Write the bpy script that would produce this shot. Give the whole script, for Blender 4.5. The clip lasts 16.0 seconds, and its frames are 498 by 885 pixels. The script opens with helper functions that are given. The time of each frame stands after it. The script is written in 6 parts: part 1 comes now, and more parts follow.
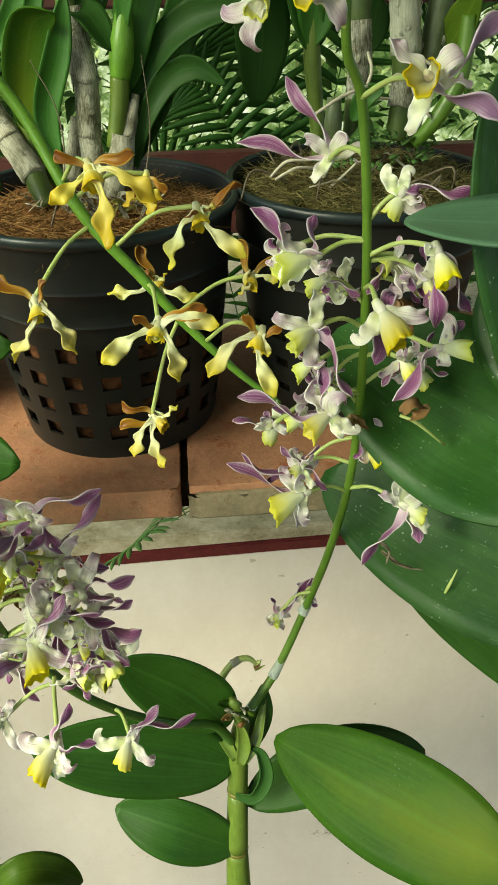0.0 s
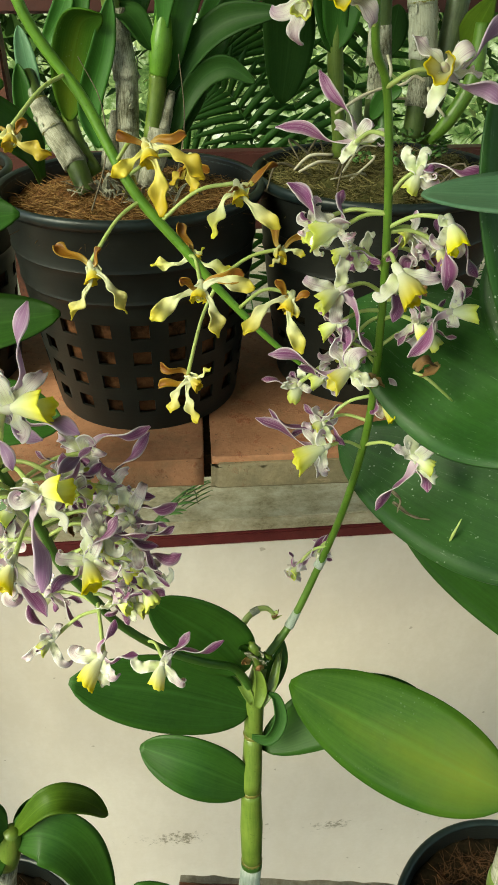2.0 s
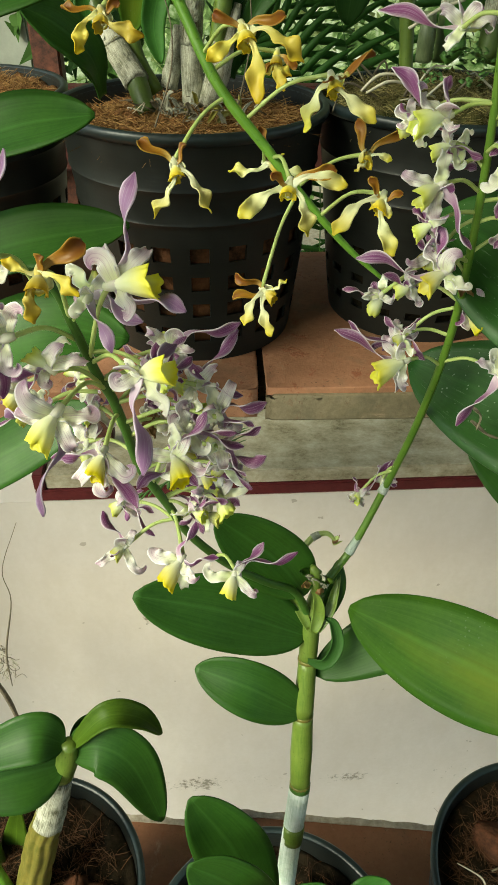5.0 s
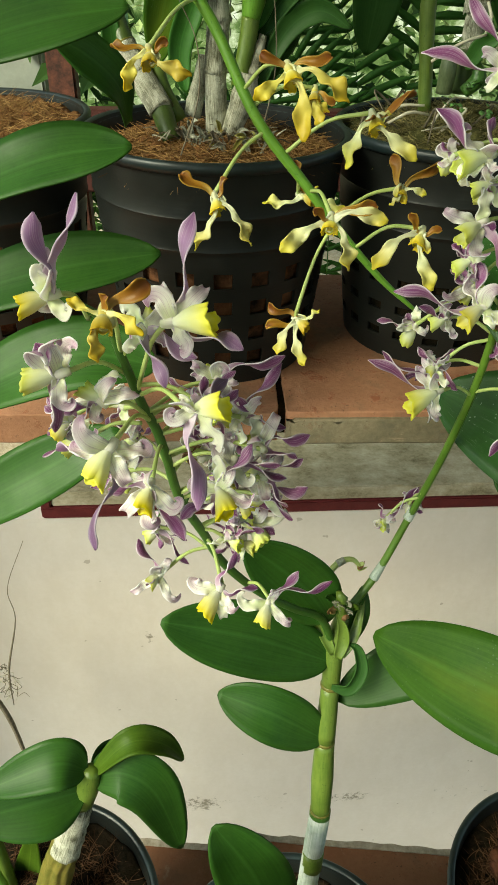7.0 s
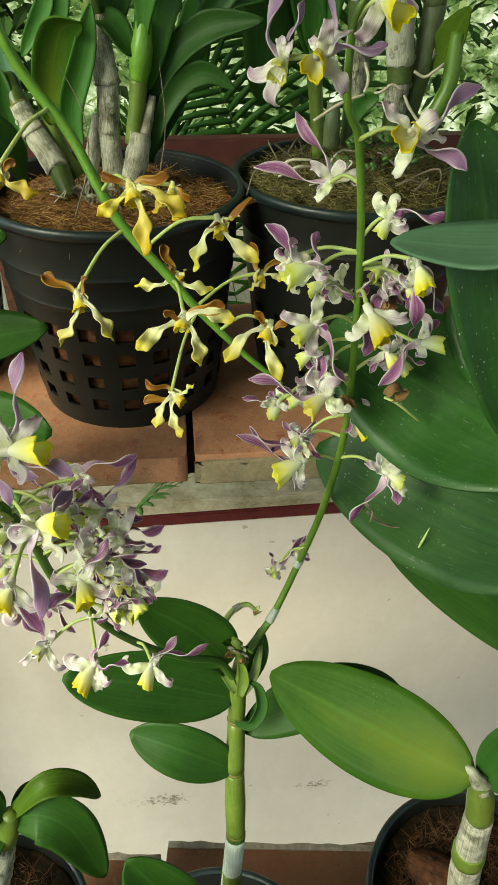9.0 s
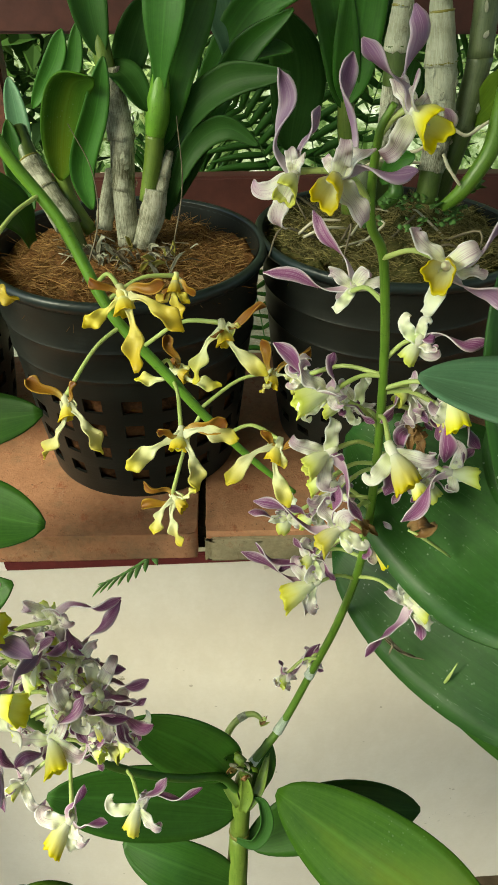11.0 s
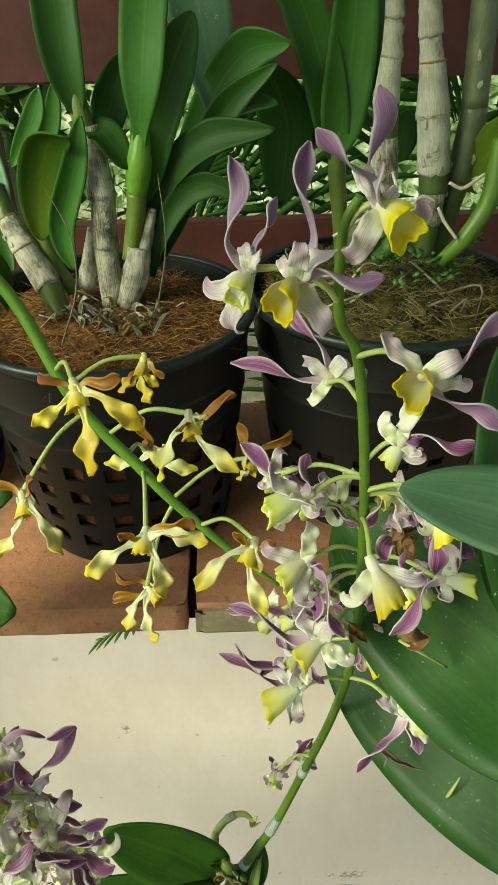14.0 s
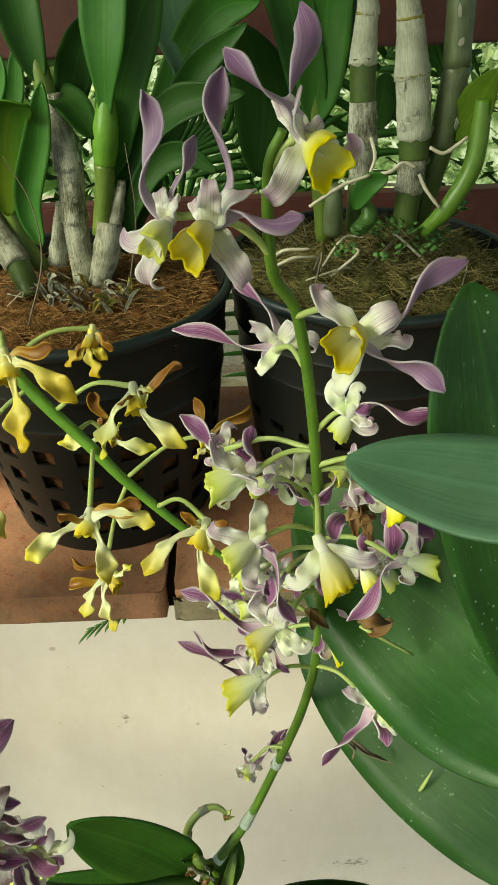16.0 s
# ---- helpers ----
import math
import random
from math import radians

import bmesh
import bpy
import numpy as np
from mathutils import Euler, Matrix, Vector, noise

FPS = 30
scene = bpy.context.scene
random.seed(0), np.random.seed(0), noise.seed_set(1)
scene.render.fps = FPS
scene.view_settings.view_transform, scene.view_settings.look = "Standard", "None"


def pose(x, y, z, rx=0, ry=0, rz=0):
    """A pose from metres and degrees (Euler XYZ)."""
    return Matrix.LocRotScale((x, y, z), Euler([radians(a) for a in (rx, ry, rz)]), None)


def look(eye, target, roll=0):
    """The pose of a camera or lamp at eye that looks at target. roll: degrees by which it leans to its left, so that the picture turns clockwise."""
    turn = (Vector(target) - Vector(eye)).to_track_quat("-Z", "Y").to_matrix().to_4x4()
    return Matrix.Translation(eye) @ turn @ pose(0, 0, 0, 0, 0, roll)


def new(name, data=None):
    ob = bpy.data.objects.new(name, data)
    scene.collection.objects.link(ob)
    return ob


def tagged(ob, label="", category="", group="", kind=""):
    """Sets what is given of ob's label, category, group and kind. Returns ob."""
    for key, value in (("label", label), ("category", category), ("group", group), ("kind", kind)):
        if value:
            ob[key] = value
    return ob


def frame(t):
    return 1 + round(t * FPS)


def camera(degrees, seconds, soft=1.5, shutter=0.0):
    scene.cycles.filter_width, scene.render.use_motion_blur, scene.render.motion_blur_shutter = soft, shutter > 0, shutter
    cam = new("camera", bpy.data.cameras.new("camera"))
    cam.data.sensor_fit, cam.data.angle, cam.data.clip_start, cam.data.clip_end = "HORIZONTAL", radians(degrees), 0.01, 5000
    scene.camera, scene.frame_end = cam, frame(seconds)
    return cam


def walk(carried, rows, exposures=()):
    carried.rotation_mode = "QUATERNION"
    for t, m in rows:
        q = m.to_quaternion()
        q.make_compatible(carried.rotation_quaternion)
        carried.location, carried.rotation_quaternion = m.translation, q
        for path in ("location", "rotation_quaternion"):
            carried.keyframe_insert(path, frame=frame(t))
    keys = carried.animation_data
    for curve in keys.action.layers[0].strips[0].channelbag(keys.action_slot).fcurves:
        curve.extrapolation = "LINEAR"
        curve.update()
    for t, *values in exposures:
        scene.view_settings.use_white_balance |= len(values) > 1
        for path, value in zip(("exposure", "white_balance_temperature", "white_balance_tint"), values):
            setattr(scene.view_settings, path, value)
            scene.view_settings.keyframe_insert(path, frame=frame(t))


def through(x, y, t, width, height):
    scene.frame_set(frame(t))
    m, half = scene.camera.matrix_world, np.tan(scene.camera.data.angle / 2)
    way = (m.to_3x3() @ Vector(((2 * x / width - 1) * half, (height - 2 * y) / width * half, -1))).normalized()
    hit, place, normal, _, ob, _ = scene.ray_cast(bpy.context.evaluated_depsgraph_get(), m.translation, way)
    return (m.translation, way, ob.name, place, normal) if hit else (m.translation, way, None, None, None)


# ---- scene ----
cam = camera(39.8, 16.0)
PATH = [
    (0, (0.086, 0.184, 1.261), (0.049, 1.807, 0.092), -0.7),
    (0.5, (0.082, 0.174, 1.266), (0.042, 1.805, 0.11), -0.5),
    (1, (0.081, 0.155, 1.28), (0.042, 1.808, 0.156), -0.6),
    (1.5, (0.079, 0.136, 1.285), (0.027, 1.797, 0.173), -0.3),
    (2, (0.072, 0.119, 1.261), (0.017, 1.752, 0.108), 0.2),
    (2.5, (0.072, 0.106, 1.242), (0.024, 1.712, 0.051), 0.5),
    (3, (0.071, 0.098, 1.223), (0.023, 1.674, -0.007), 0.4),
    (3.5, (0.065, 0.096, 1.209), (0.017, 1.646, -0.054), 0.9),
    (4, (0.036, 0.099, 1.206), (-0.038, 1.647, -0.059), 1.3),
    (4.5, (0.023, 0.097, 1.212), (-0.072, 1.655, -0.038), 1.2),
    (5, (0.028, 0.099, 1.222), (-0.07, 1.673, -0.008), 0.7),
    (5.2, (0.026, 0.1, 1.225), (-0.082, 1.678, 0.0), 0.8),
    (7.3, (-0.004, 0.101, 1.236), (-0.07, 1.702, 0.039), 1.8),
    (7.5, (0.004, 0.1, 1.245), (-0.044, 1.696, 0.041), 2.1),
    (8, (0.027, 0.094, 1.254), (0.0, 1.675, 0.03), 1.8),
    (8.5, (0.052, 0.101, 1.278), (0.017, 1.665, 0.032), 0.3),
    (9, (0.073, 0.119, 1.311), (0.07, 1.692, 0.076), 1.0),
    (9.5, (0.07, 0.152, 1.335), (0.056, 1.71, 0.081), 2.2),
    (9.7, (0.069, 0.166, 1.344), (0.047, 1.741, 0.112), 2.5),
    (11.8, (0.104, 0.229, 1.336), (-0.029, 1.81, 0.12), -0.7),
    (12, (0.107, 0.232, 1.336), (-0.027, 1.813, 0.138), -0.8),
    (12.5, (0.11, 0.24, 1.337), (-0.033, 1.827, 0.129), -1.2),
    (13, (0.109, 0.253, 1.346), (-0.031, 1.857, 0.159), -1.1),
    (13.5, (0.105, 0.269, 1.351), (-0.043, 1.881, 0.176), -0.7),
    (14, (0.108, 0.275, 1.349), (-0.03, 1.894, 0.183), -0.9),
    (14.5, (0.115, 0.287, 1.343), (-0.032, 1.905, 0.176), -1.6),
    (15, (0.126, 0.296, 1.333), (-0.017, 1.9, 0.148), -1.1),
    (15.5, (0.127, 0.296, 1.332), (-0.035, 1.9, 0.149), -1.2),
    (16, (0.138, 0.293, 1.327), (-0.025, 1.892, 0.137), -2.0),
]
walk(cam, [(t, look(eye, target, roll)) for t, eye, target, roll in PATH], [(0, 0.43, 7250, -11), (1.5, 0.46, 7250, -11), (4, 0.36, 7000, -8), (8, 0.36, 7050, -9), (9.7, 0.4, 7150, -10), (12, 0.42, 7300, -12), (16, 0.41, 7300, -12)])

# ---------------------------------------------------------------- light
SUN_DIR = Vector((-0.59, -0.52, 0.61),).normalized()
world = bpy.data.worlds.new("world")
scene.world = world
world.use_nodes = True
wn = world.node_tree
sky = wn.nodes.new("ShaderNodeTexSky")
sky.sky_type = "NISHITA"
sky.sun_disc = False
sky.sun_elevation = math.asin(SUN_DIR.z)
sky.sun_rotation = math.atan2(SUN_DIR.x, SUN_DIR.y)
wn.nodes["Background"].inputs["Strength"].default_value = 0.15
wn.links.new(sky.outputs[0], wn.nodes["Background"].inputs["Color"])
sun_data = bpy.data.lights.new("sun", "SUN")
sun_data.energy = 5.5
sun_data.angle = radians(34)
sun_data.color = (1.0, 0.93, 0.8)
sun = new("sun", sun_data)
sun.matrix_world = look(SUN_DIR * 6, (0, 0, 0))

# ---------------------------------------------------------------- materials


class Nodes:
    """A small wrapper to write node materials in few lines."""

    def __init__(self, name):
        self.mat = bpy.data.materials.new(name)
        self.mat.use_nodes = True
        self.tree = self.mat.node_tree
        self.bsdf = self.tree.nodes["Principled BSDF"]
        self.out = self.tree.nodes["Material Output"]

    def add(self, kind, **values):
        node = self.tree.nodes.new("ShaderNode" + kind)
        for key, value in values.items():
            if key in node.inputs:
                self.put(node, key, value)
            else:
                setattr(node, key, value)
        return node

    def put(self, node, key, value):
        if isinstance(value, bpy.types.NodeSocket):
            self.tree.links.new(value, node.inputs[key])
        else:
            node.inputs[key].default_value = value

    def place(self):
        return self.add("TexCoord").outputs["Object"]

    def noise(self, scale, detail=5, rough=0.6, where=None, stretch=None):
        where = where or self.place()
        if stretch:
            m = self.add("Mapping")
            m.inputs["Scale"].default_value = stretch
            self.put(m, "Vector", where)
            where = m.outputs[0]
        n = self.add("TexNoise")
        for key, value in (("Vector", where), ("Scale", scale), ("Detail", detail), ("Roughness", rough)):
            self.put(n, key, value)
        return n.outputs["Fac"]

    def ramp(self, fac, stops):
        r = self.add("ValToRGB")
        e = r.color_ramp.elements
        while len(e) < len(stops):
            e.new(0.5)
        for el, (p, c) in zip(e, stops):
            el.position, el.color = p, (*c, 1)
        self.put(r, "Fac", fac)
        return r.outputs["Color"]

    def mix(self, fac, a, b, how="MIX"):
        m = self.add("MixRGB")
        m.blend_type = how
        for key, value in (("Fac", fac), ("Color1", a), ("Color2", b)):
            if isinstance(value, tuple):
                value = (*value, 1)
            self.put(m, key, value)
        return m.outputs[0]

    def math(self, how, a, b=0.0, c=0.0):
        m = self.add("Math")
        m.operation = how
        self.put(m, 0, a)
        self.put(m, 1, b)
        self.put(m, 2, c)
        return m.outputs[0]

    def uv(self):
        n = self.add("UVMap")
        n.uv_map = "uv"
        s = self.add("SeparateXYZ")
        self.put(s, 0, n.outputs[0])
        return n.outputs[0], s.outputs[0], s.outputs[1]

    def chance(self):
        return self.add("ObjectInfo").outputs["Random"]

    def bump(self, height, strength=0.3, distance=0.002):
        b = self.add("Bump")
        for key, value in (("Height", height), ("Strength", strength), ("Distance", distance)):
            self.put(b, key, value)
        self.put(self.bsdf, "Normal", b.outputs[0])

    def done(self, color, rough=0.5, metal=0.0, through=0.0, through_color=None, spec=0.5, coat=0.0):
        if isinstance(color, tuple):
            color = (*color, 1)
        self.put(self.bsdf, "Base Color", color)
        self.put(self.bsdf, "Roughness", rough)
        self.put(self.bsdf, "Metallic", metal)
        self.put(self.bsdf, "Specular IOR Level", spec)
        if coat:
            self.put(self.bsdf, "Coat Weight", coat)
            self.put(self.bsdf, "Coat Roughness", 0.25)
        if through:
            tr = self.add("BsdfTranslucent")
            self.put(tr, "Color", through_color or color)
            mx = self.add("MixShader")
            self.put(mx, 0, through)
            self.tree.links.new(self.bsdf.outputs[0], mx.inputs[1])
            self.tree.links.new(tr.outputs[0], mx.inputs[2])
            self.tree.links.new(mx.outputs[0], self.out.inputs["Surface"])
        return self.mat


def tepal_material(name, root, middle, tip, vein, veins=0.5, edge=None, through=0.3):
    n = Nodes(name)
    uv, u, v = n.uv()
    wob = n.noise(90, 3, 0.6)
    along = n.math("ADD", u, n.math("MULTIPLY", n.math("SUBTRACT", wob, 0.5), 0.25))
    base = n.ramp(along, [(0.05, root), (0.45, middle), (0.92, tip)])
    shift = n.add("VectorMath")
    n.put(shift, 0, uv)
    n.put(shift, 1, n.math("MULTIPLY", n.chance(), 40.0))
    fine = n.noise(1.0, 2, 0.5, shift.outputs[0], (1.2, 26, 1))
    lines = n.ramp(fine, [(0.52, (0, 0, 0)), (0.64, (1, 1, 1))])
    color = n.mix(n.math("MULTIPLY", n.math("MULTIPLY", lines, veins), n.math("MULTIPLY_ADD", n.math("POWER", u, 1.2), 0.75, 0.25)), base, vein)
    if edge:
        side = n.math("ABSOLUTE", n.math("MULTIPLY_ADD", v, 2.0, -1.0))
        color = n.mix(n.math("POWER", side, 5.0), color, edge)
    shade = n.math("MULTIPLY_ADD", n.chance(), 0.35, 0.82)
    hsv = n.add("HueSaturation")
    n.put(hsv, "Color", color)
    n.put(hsv, "Value", shade)
    n.put(hsv, "Hue", n.math("MULTIPLY_ADD", n.chance(), 0.02, 0.49))
    n.bump(n.math("MULTIPLY_ADD", lines, 0.12, n.noise(260, 3)), 0.12, 0.0006)
    return n.done(hsv.outputs[0], 0.42, through=through, spec=0.4)


def leaf_material(name, dark, light, yellow=None, dust_sheen=0.0, rough=0.33, gloss=0.11, streaks=0.24):
    n = Nodes(name)
    uv, u, v = n.uv()
    blotch = n.noise(14, 6, 0.62)
    fine = n.noise(220, 4, 0.7)
    color = n.ramp(n.math("MULTIPLY_ADD", fine, 0.3, n.math("MULTIPLY", blotch, 0.75)), [(0.3, dark), (0.75, light)])
    if yellow:
        off = n.math("ABSOLUTE", n.math("ADD", n.math("MULTIPLY_ADD", n.noise(7, 3), 0.5, v), -0.72))
        mask = n.ramp(n.math("ADD", n.math("MULTIPLY_ADD", n.noise(32, 5, 0.7), 0.35, n.math("MULTIPLY", off, 0.9)), n.math("MULTIPLY", n.math("ABSOLUTE", n.math("SUBTRACT", u, 0.18)), 0.75)), [(0.15, (1, 1, 1)), (0.72, (0, 0, 0))])
        color = n.mix(n.math("MULTIPLY", mask, 0.85), color, yellow)
    streak = n.ramp(n.noise(1.0, 5, 0.65, uv, (1.6, 22, 1)), [(0.36, (0, 0, 0)), (0.66, (1, 1, 1))])
    color = n.mix(n.math("MULTIPLY", streak, streaks), color, tuple(min(1.0, c * 1.75 + 0.004) for c in light))
    rib = n.math("ABSOLUTE", n.math("SUBTRACT", v, 0.5))
    ribmask = n.ramp(rib, [(0.0, (1, 1, 1)), (0.035, (0, 0, 0))])
    color = n.mix(n.math("MULTIPLY", ribmask, 0.22), color, tuple(min(1, c * 1.9 + 0.02) for c in light))
    lines = n.math("SINE", n.math("MULTIPLY", v, 120.0))
    if dust_sheen:
        specks = n.add("TexVoronoi")
        n.put(specks, "Scale", 210.0)
        n.put(specks, "Vector", n.place())
        few = n.ramp(n.math("MULTIPLY_ADD", n.noise(34, 4), -0.25, specks.outputs["Distance"]), [(0.004, (1, 1, 1)), (0.02, (0, 0, 0))])
        color = n.mix(n.math("MULTIPLY", n.math("MULTIPLY", few, n.ramp(n.noise(16, 3), [(0.45, (0, 0, 0)), (0.6, (1, 1, 1))])), min(0.55, dust_sheen * 1.6)), color, (0.55, 0.62, 0.55))
        # pale patches carry the dust film together with a painted sheen
        sheen_film = n.ramp(n.noise(11, 8, 0.7), [(0.46, (0, 0, 0)), (0.7, (1, 1, 1))])
        color = n.mix(n.math("MULTIPLY", sheen_film, dust_sheen * 0.14), color, (0.2, 0.31, 0.21))
        scrape = n.ramp(n.noise(1.0, 7, 0.75, uv, (7, 45, 1)), [(0.6, (0, 0, 0)), (0.68, (1, 1, 1))])
        color = n.mix(n.math("MULTIPLY", scrape, dust_sheen * 0.36), color, (0.42, 0.5, 0.4))
    hsv = n.add("HueSaturation")
    n.put(hsv, "Color", color)
    n.put(hsv, "Value", n.math("MULTIPLY_ADD", n.chance(), 0.5, 0.76))
    n.bump(n.math("MULTIPLY_ADD", lines, 0.03, n.math("MULTIPLY_ADD", n.noise(75, 4, 0.6), 0.22, blotch)), 0.26, 0.0014)
    r = n.math("MULTIPLY_ADD", n.noise(26, 7, 0.7), 0.5, rough - 0.25)
    return n.done(hsv.outputs[0], n.math("ADD", r, 0.12), through=0.12, spec=gloss)


M_PETAL = tepal_material("purple_petal", (0.72, 0.6, 0.68), (0.31, 0.1, 0.27), (0.21, 0.052, 0.18), (0.72, 0.54, 0.7), 0.55, (0.8, 0.72, 0.79))
M_PETAL_PALE = tepal_material("lilac_petal", (0.74, 0.66, 0.74), (0.39, 0.24, 0.41), (0.27, 0.135, 0.29), (0.66, 0.55, 0.68), 0.35, (0.68, 0.58, 0.7))
M_PETAL_DARK = tepal_material("dark_purple_petal", (0.5, 0.36, 0.44), (0.24, 0.072, 0.2), (0.155, 0.034, 0.125), (0.66, 0.48, 0.62), 0.55, (0.74, 0.64, 0.72))
M_SEPAL = tepal_material("white_sepal", (0.82, 0.9, 0.48), (0.94, 0.97, 0.76), (0.95, 0.94, 0.86), (0.55, 0.28, 0.5), 0.25, (0.97, 0.96, 0.95), 0.42)
M_LOBE = tepal_material("lilac_striped_sepal", (0.88, 0.92, 0.6), (0.91, 0.9, 0.84), (0.6, 0.4, 0.56), (0.33, 0.1, 0.3), 0.72, (0.97, 0.95, 0.97), 0.42)
M_LIP = tepal_material("yellow_lip", (0.92, 0.94, 0.78), (0.87, 0.86, 0.42), (0.8, 0.7, 0.015), (0.7, 0.6, 0.06), 0.2, None, 0.3)
M_LIP_CREAM = tepal_material("cream_yellow_lip", (0.92, 0.94, 0.78), (0.89, 0.9, 0.56), (0.8, 0.74, 0.08), (0.72, 0.7, 0.2), 0.2, None, 0.3)
M_LIP_GREEN = tepal_material("green_yellow_lip", (0.9, 0.93, 0.74), (0.86, 0.9, 0.6), (0.7, 0.74, 0.14), (0.6, 0.66, 0.22), 0.2, None, 0.3)
M_Y_SEPAL = tepal_material("cream_yellow_sepal", (0.9, 0.92, 0.72), (0.88, 0.9, 0.58), (0.76, 0.67, 0.06), (0.66, 0.62, 0.2), 0.25, None, 0.3)
M_Y_SEPAL_OLD = tepal_material("golden_sepal", (0.88, 0.88, 0.54), (0.84, 0.75, 0.18), (0.7, 0.52, 0.025), (0.6, 0.43, 0.05), 0.2, None, 0.3)
M_Y_PETAL = tepal_material("brown_petal", (0.72, 0.6, 0.2), (0.4, 0.19, 0.022), (0.23, 0.075, 0.012), (0.13, 0.05, 0.01), 0.45, (0.48, 0.27, 0.04))
M_WILT = tepal_material("withered_petal", (0.42, 0.28, 0.13), (0.34, 0.19, 0.075), (0.22, 0.11, 0.04), (0.12, 0.05, 0.02), 0.6)
M_COLUMN = tepal_material("white_column", (0.78, 0.8, 0.6), (0.8, 0.78, 0.7), (0.7, 0.6, 0.65), (0.4, 0.2, 0.3), 0.2)

M_LEAF = leaf_material("glossy_leaf", (0.012, 0.045, 0.006), (0.034, 0.096, 0.012), gloss=0.2)
M_LEAF_BIG = leaf_material("dusty_big_leaf", (0.011, 0.05, 0.009), (0.034, 0.108, 0.016), dust_sheen=1.0, rough=0.32, gloss=0.35)
# pale blue-green holds the white powder and the sky's sheen in one colour
M_LEAF_WAXY = leaf_material("waxy_leaf", (0.06, 0.15, 0.075), (0.13, 0.26, 0.15), dust_sheen=1.0, gloss=0.3)
M_LEAF_BRIGHT = leaf_material("bright_leaf", (0.026, 0.08, 0.009), (0.06, 0.14, 0.016), yellow=(0.17, 0.22, 0.02), dust_sheen=0.05, gloss=0.05)
M_LEAF_STRAP = leaf_material("strap_leaf", (0.016, 0.07, 0.01), (0.045, 0.145, 0.018), gloss=0.3, streaks=0.2)
# darker twin of the strap leaf with shade put into its greens
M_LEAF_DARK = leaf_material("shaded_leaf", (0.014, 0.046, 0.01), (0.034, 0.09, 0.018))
M_LEAF_OLIVE = leaf_material("olive_leaf", (0.03, 0.075, 0.008), (0.1, 0.17, 0.016))
# shaded copy of the fern green, the shade is in the colour
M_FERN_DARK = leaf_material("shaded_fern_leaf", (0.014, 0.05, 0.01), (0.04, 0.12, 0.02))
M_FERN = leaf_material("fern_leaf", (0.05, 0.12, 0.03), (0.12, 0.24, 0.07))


def stem_material(name, low, high, ring=(0.2, 0.16, 0.05)):
    n = Nodes(name)
    uv, u, v = n.uv()
    streak = n.noise(1.0, 4, 0.6, uv, (5, 42, 1))
    color = n.ramp(n.math("MULTIPLY_ADD", n.noise(60, 4), 0.5, n.math("MULTIPLY", streak, 0.5)), [(0.3, low), (0.7, high)])
    spots = n.ramp(n.noise(400, 3, 0.5), [(0.64, (0, 0, 0)), (0.7, (1, 1, 1))])
    color = n.mix(n.math("MULTIPLY", spots, 0.4), color, tuple(c * 0.4 for c in low))
    n.bump(streak, 0.2, 0.001)
    return n.done(color, 0.38, through=0.08)


M_STEM = stem_material("green_stem", (0.085, 0.22, 0.02), (0.19, 0.39, 0.045))
M_STEM_MAIN = stem_material("olive_green_stem", (0.07, 0.16, 0.016), (0.16, 0.29, 0.035))
M_STEM_DARK = stem_material("dark_green_stem", (0.03, 0.09, 0.012), (0.075, 0.18, 0.03))
M_STALK = stem_material("pale_green_stalk", (0.36, 0.48, 0.12), (0.55, 0.63, 0.25))
M_CANE = stem_material("yellow_green_cane", (0.08, 0.145, 0.017), (0.175, 0.245, 0.045))
M_CANE_DARK = stem_material("dark_green_cane", (0.04, 0.07, 0.015), (0.09, 0.14, 0.03))
M_BULB = stem_material("wrinkled_bulb", (0.07, 0.085, 0.015), (0.26, 0.21, 0.05))
M_RING = stem_material("brown_ring", (0.1, 0.1, 0.018), (0.2, 0.18, 0.04))
M_NODE = stem_material("brown_node", (0.16, 0.15, 0.025), (0.3, 0.27, 0.06))


def paper_material(name, pale, dark, amount=0.5, crust=0.55):
    n = Nodes(name)
    uv, u, v = n.uv()
    fibre = n.noise(1.0, 6, 0.7, uv, (3, 75, 1))
    stain = n.noise(45, 6, 0.65)
    color = n.ramp(n.math("MULTIPLY_ADD", fibre, 0.6, n.math("MULTIPLY", stain, 0.45)), [(0.5 - amount * 0.25, dark), (0.5 + 0.1, pale)])
    lichen = n.ramp(n.noise(70, 7, 0.7), [(0.5, (0, 0, 0)), (0.62, (1, 1, 1))])
    color = n.mix(n.math("MULTIPLY", lichen, crust), color, tuple(c * 0.5 + 0.02 for c in dark))
    n.bump(n.math("ADD", fibre, lichen), 0.6, 0.0015)
    return n.done(color, 0.8, spec=0.15)


M_PAPER = paper_material("white_papery_sheath", (0.52, 0.51, 0.42), (0.11, 0.11, 0.06), 0.4)
M_SHEATH = paper_material("clean_white_sheath", (0.66, 0.71, 0.66), (0.42, 0.5, 0.42), 0.2, 0.06)
M_SHEATH_GREY = paper_material("pale_grey_sheath", (0.5, 0.52, 0.43), (0.34, 0.35, 0.26), 0.25, 0.15)
M_CANE_GREY = stem_material("grey_green_cane", (0.06, 0.085, 0.035), (0.16, 0.2, 0.1))
M_PAPER_GREY = paper_material("grey_fibrous_sheath", (0.54, 0.54, 0.44), (0.08, 0.08, 0.045), 0.3, 0.3)


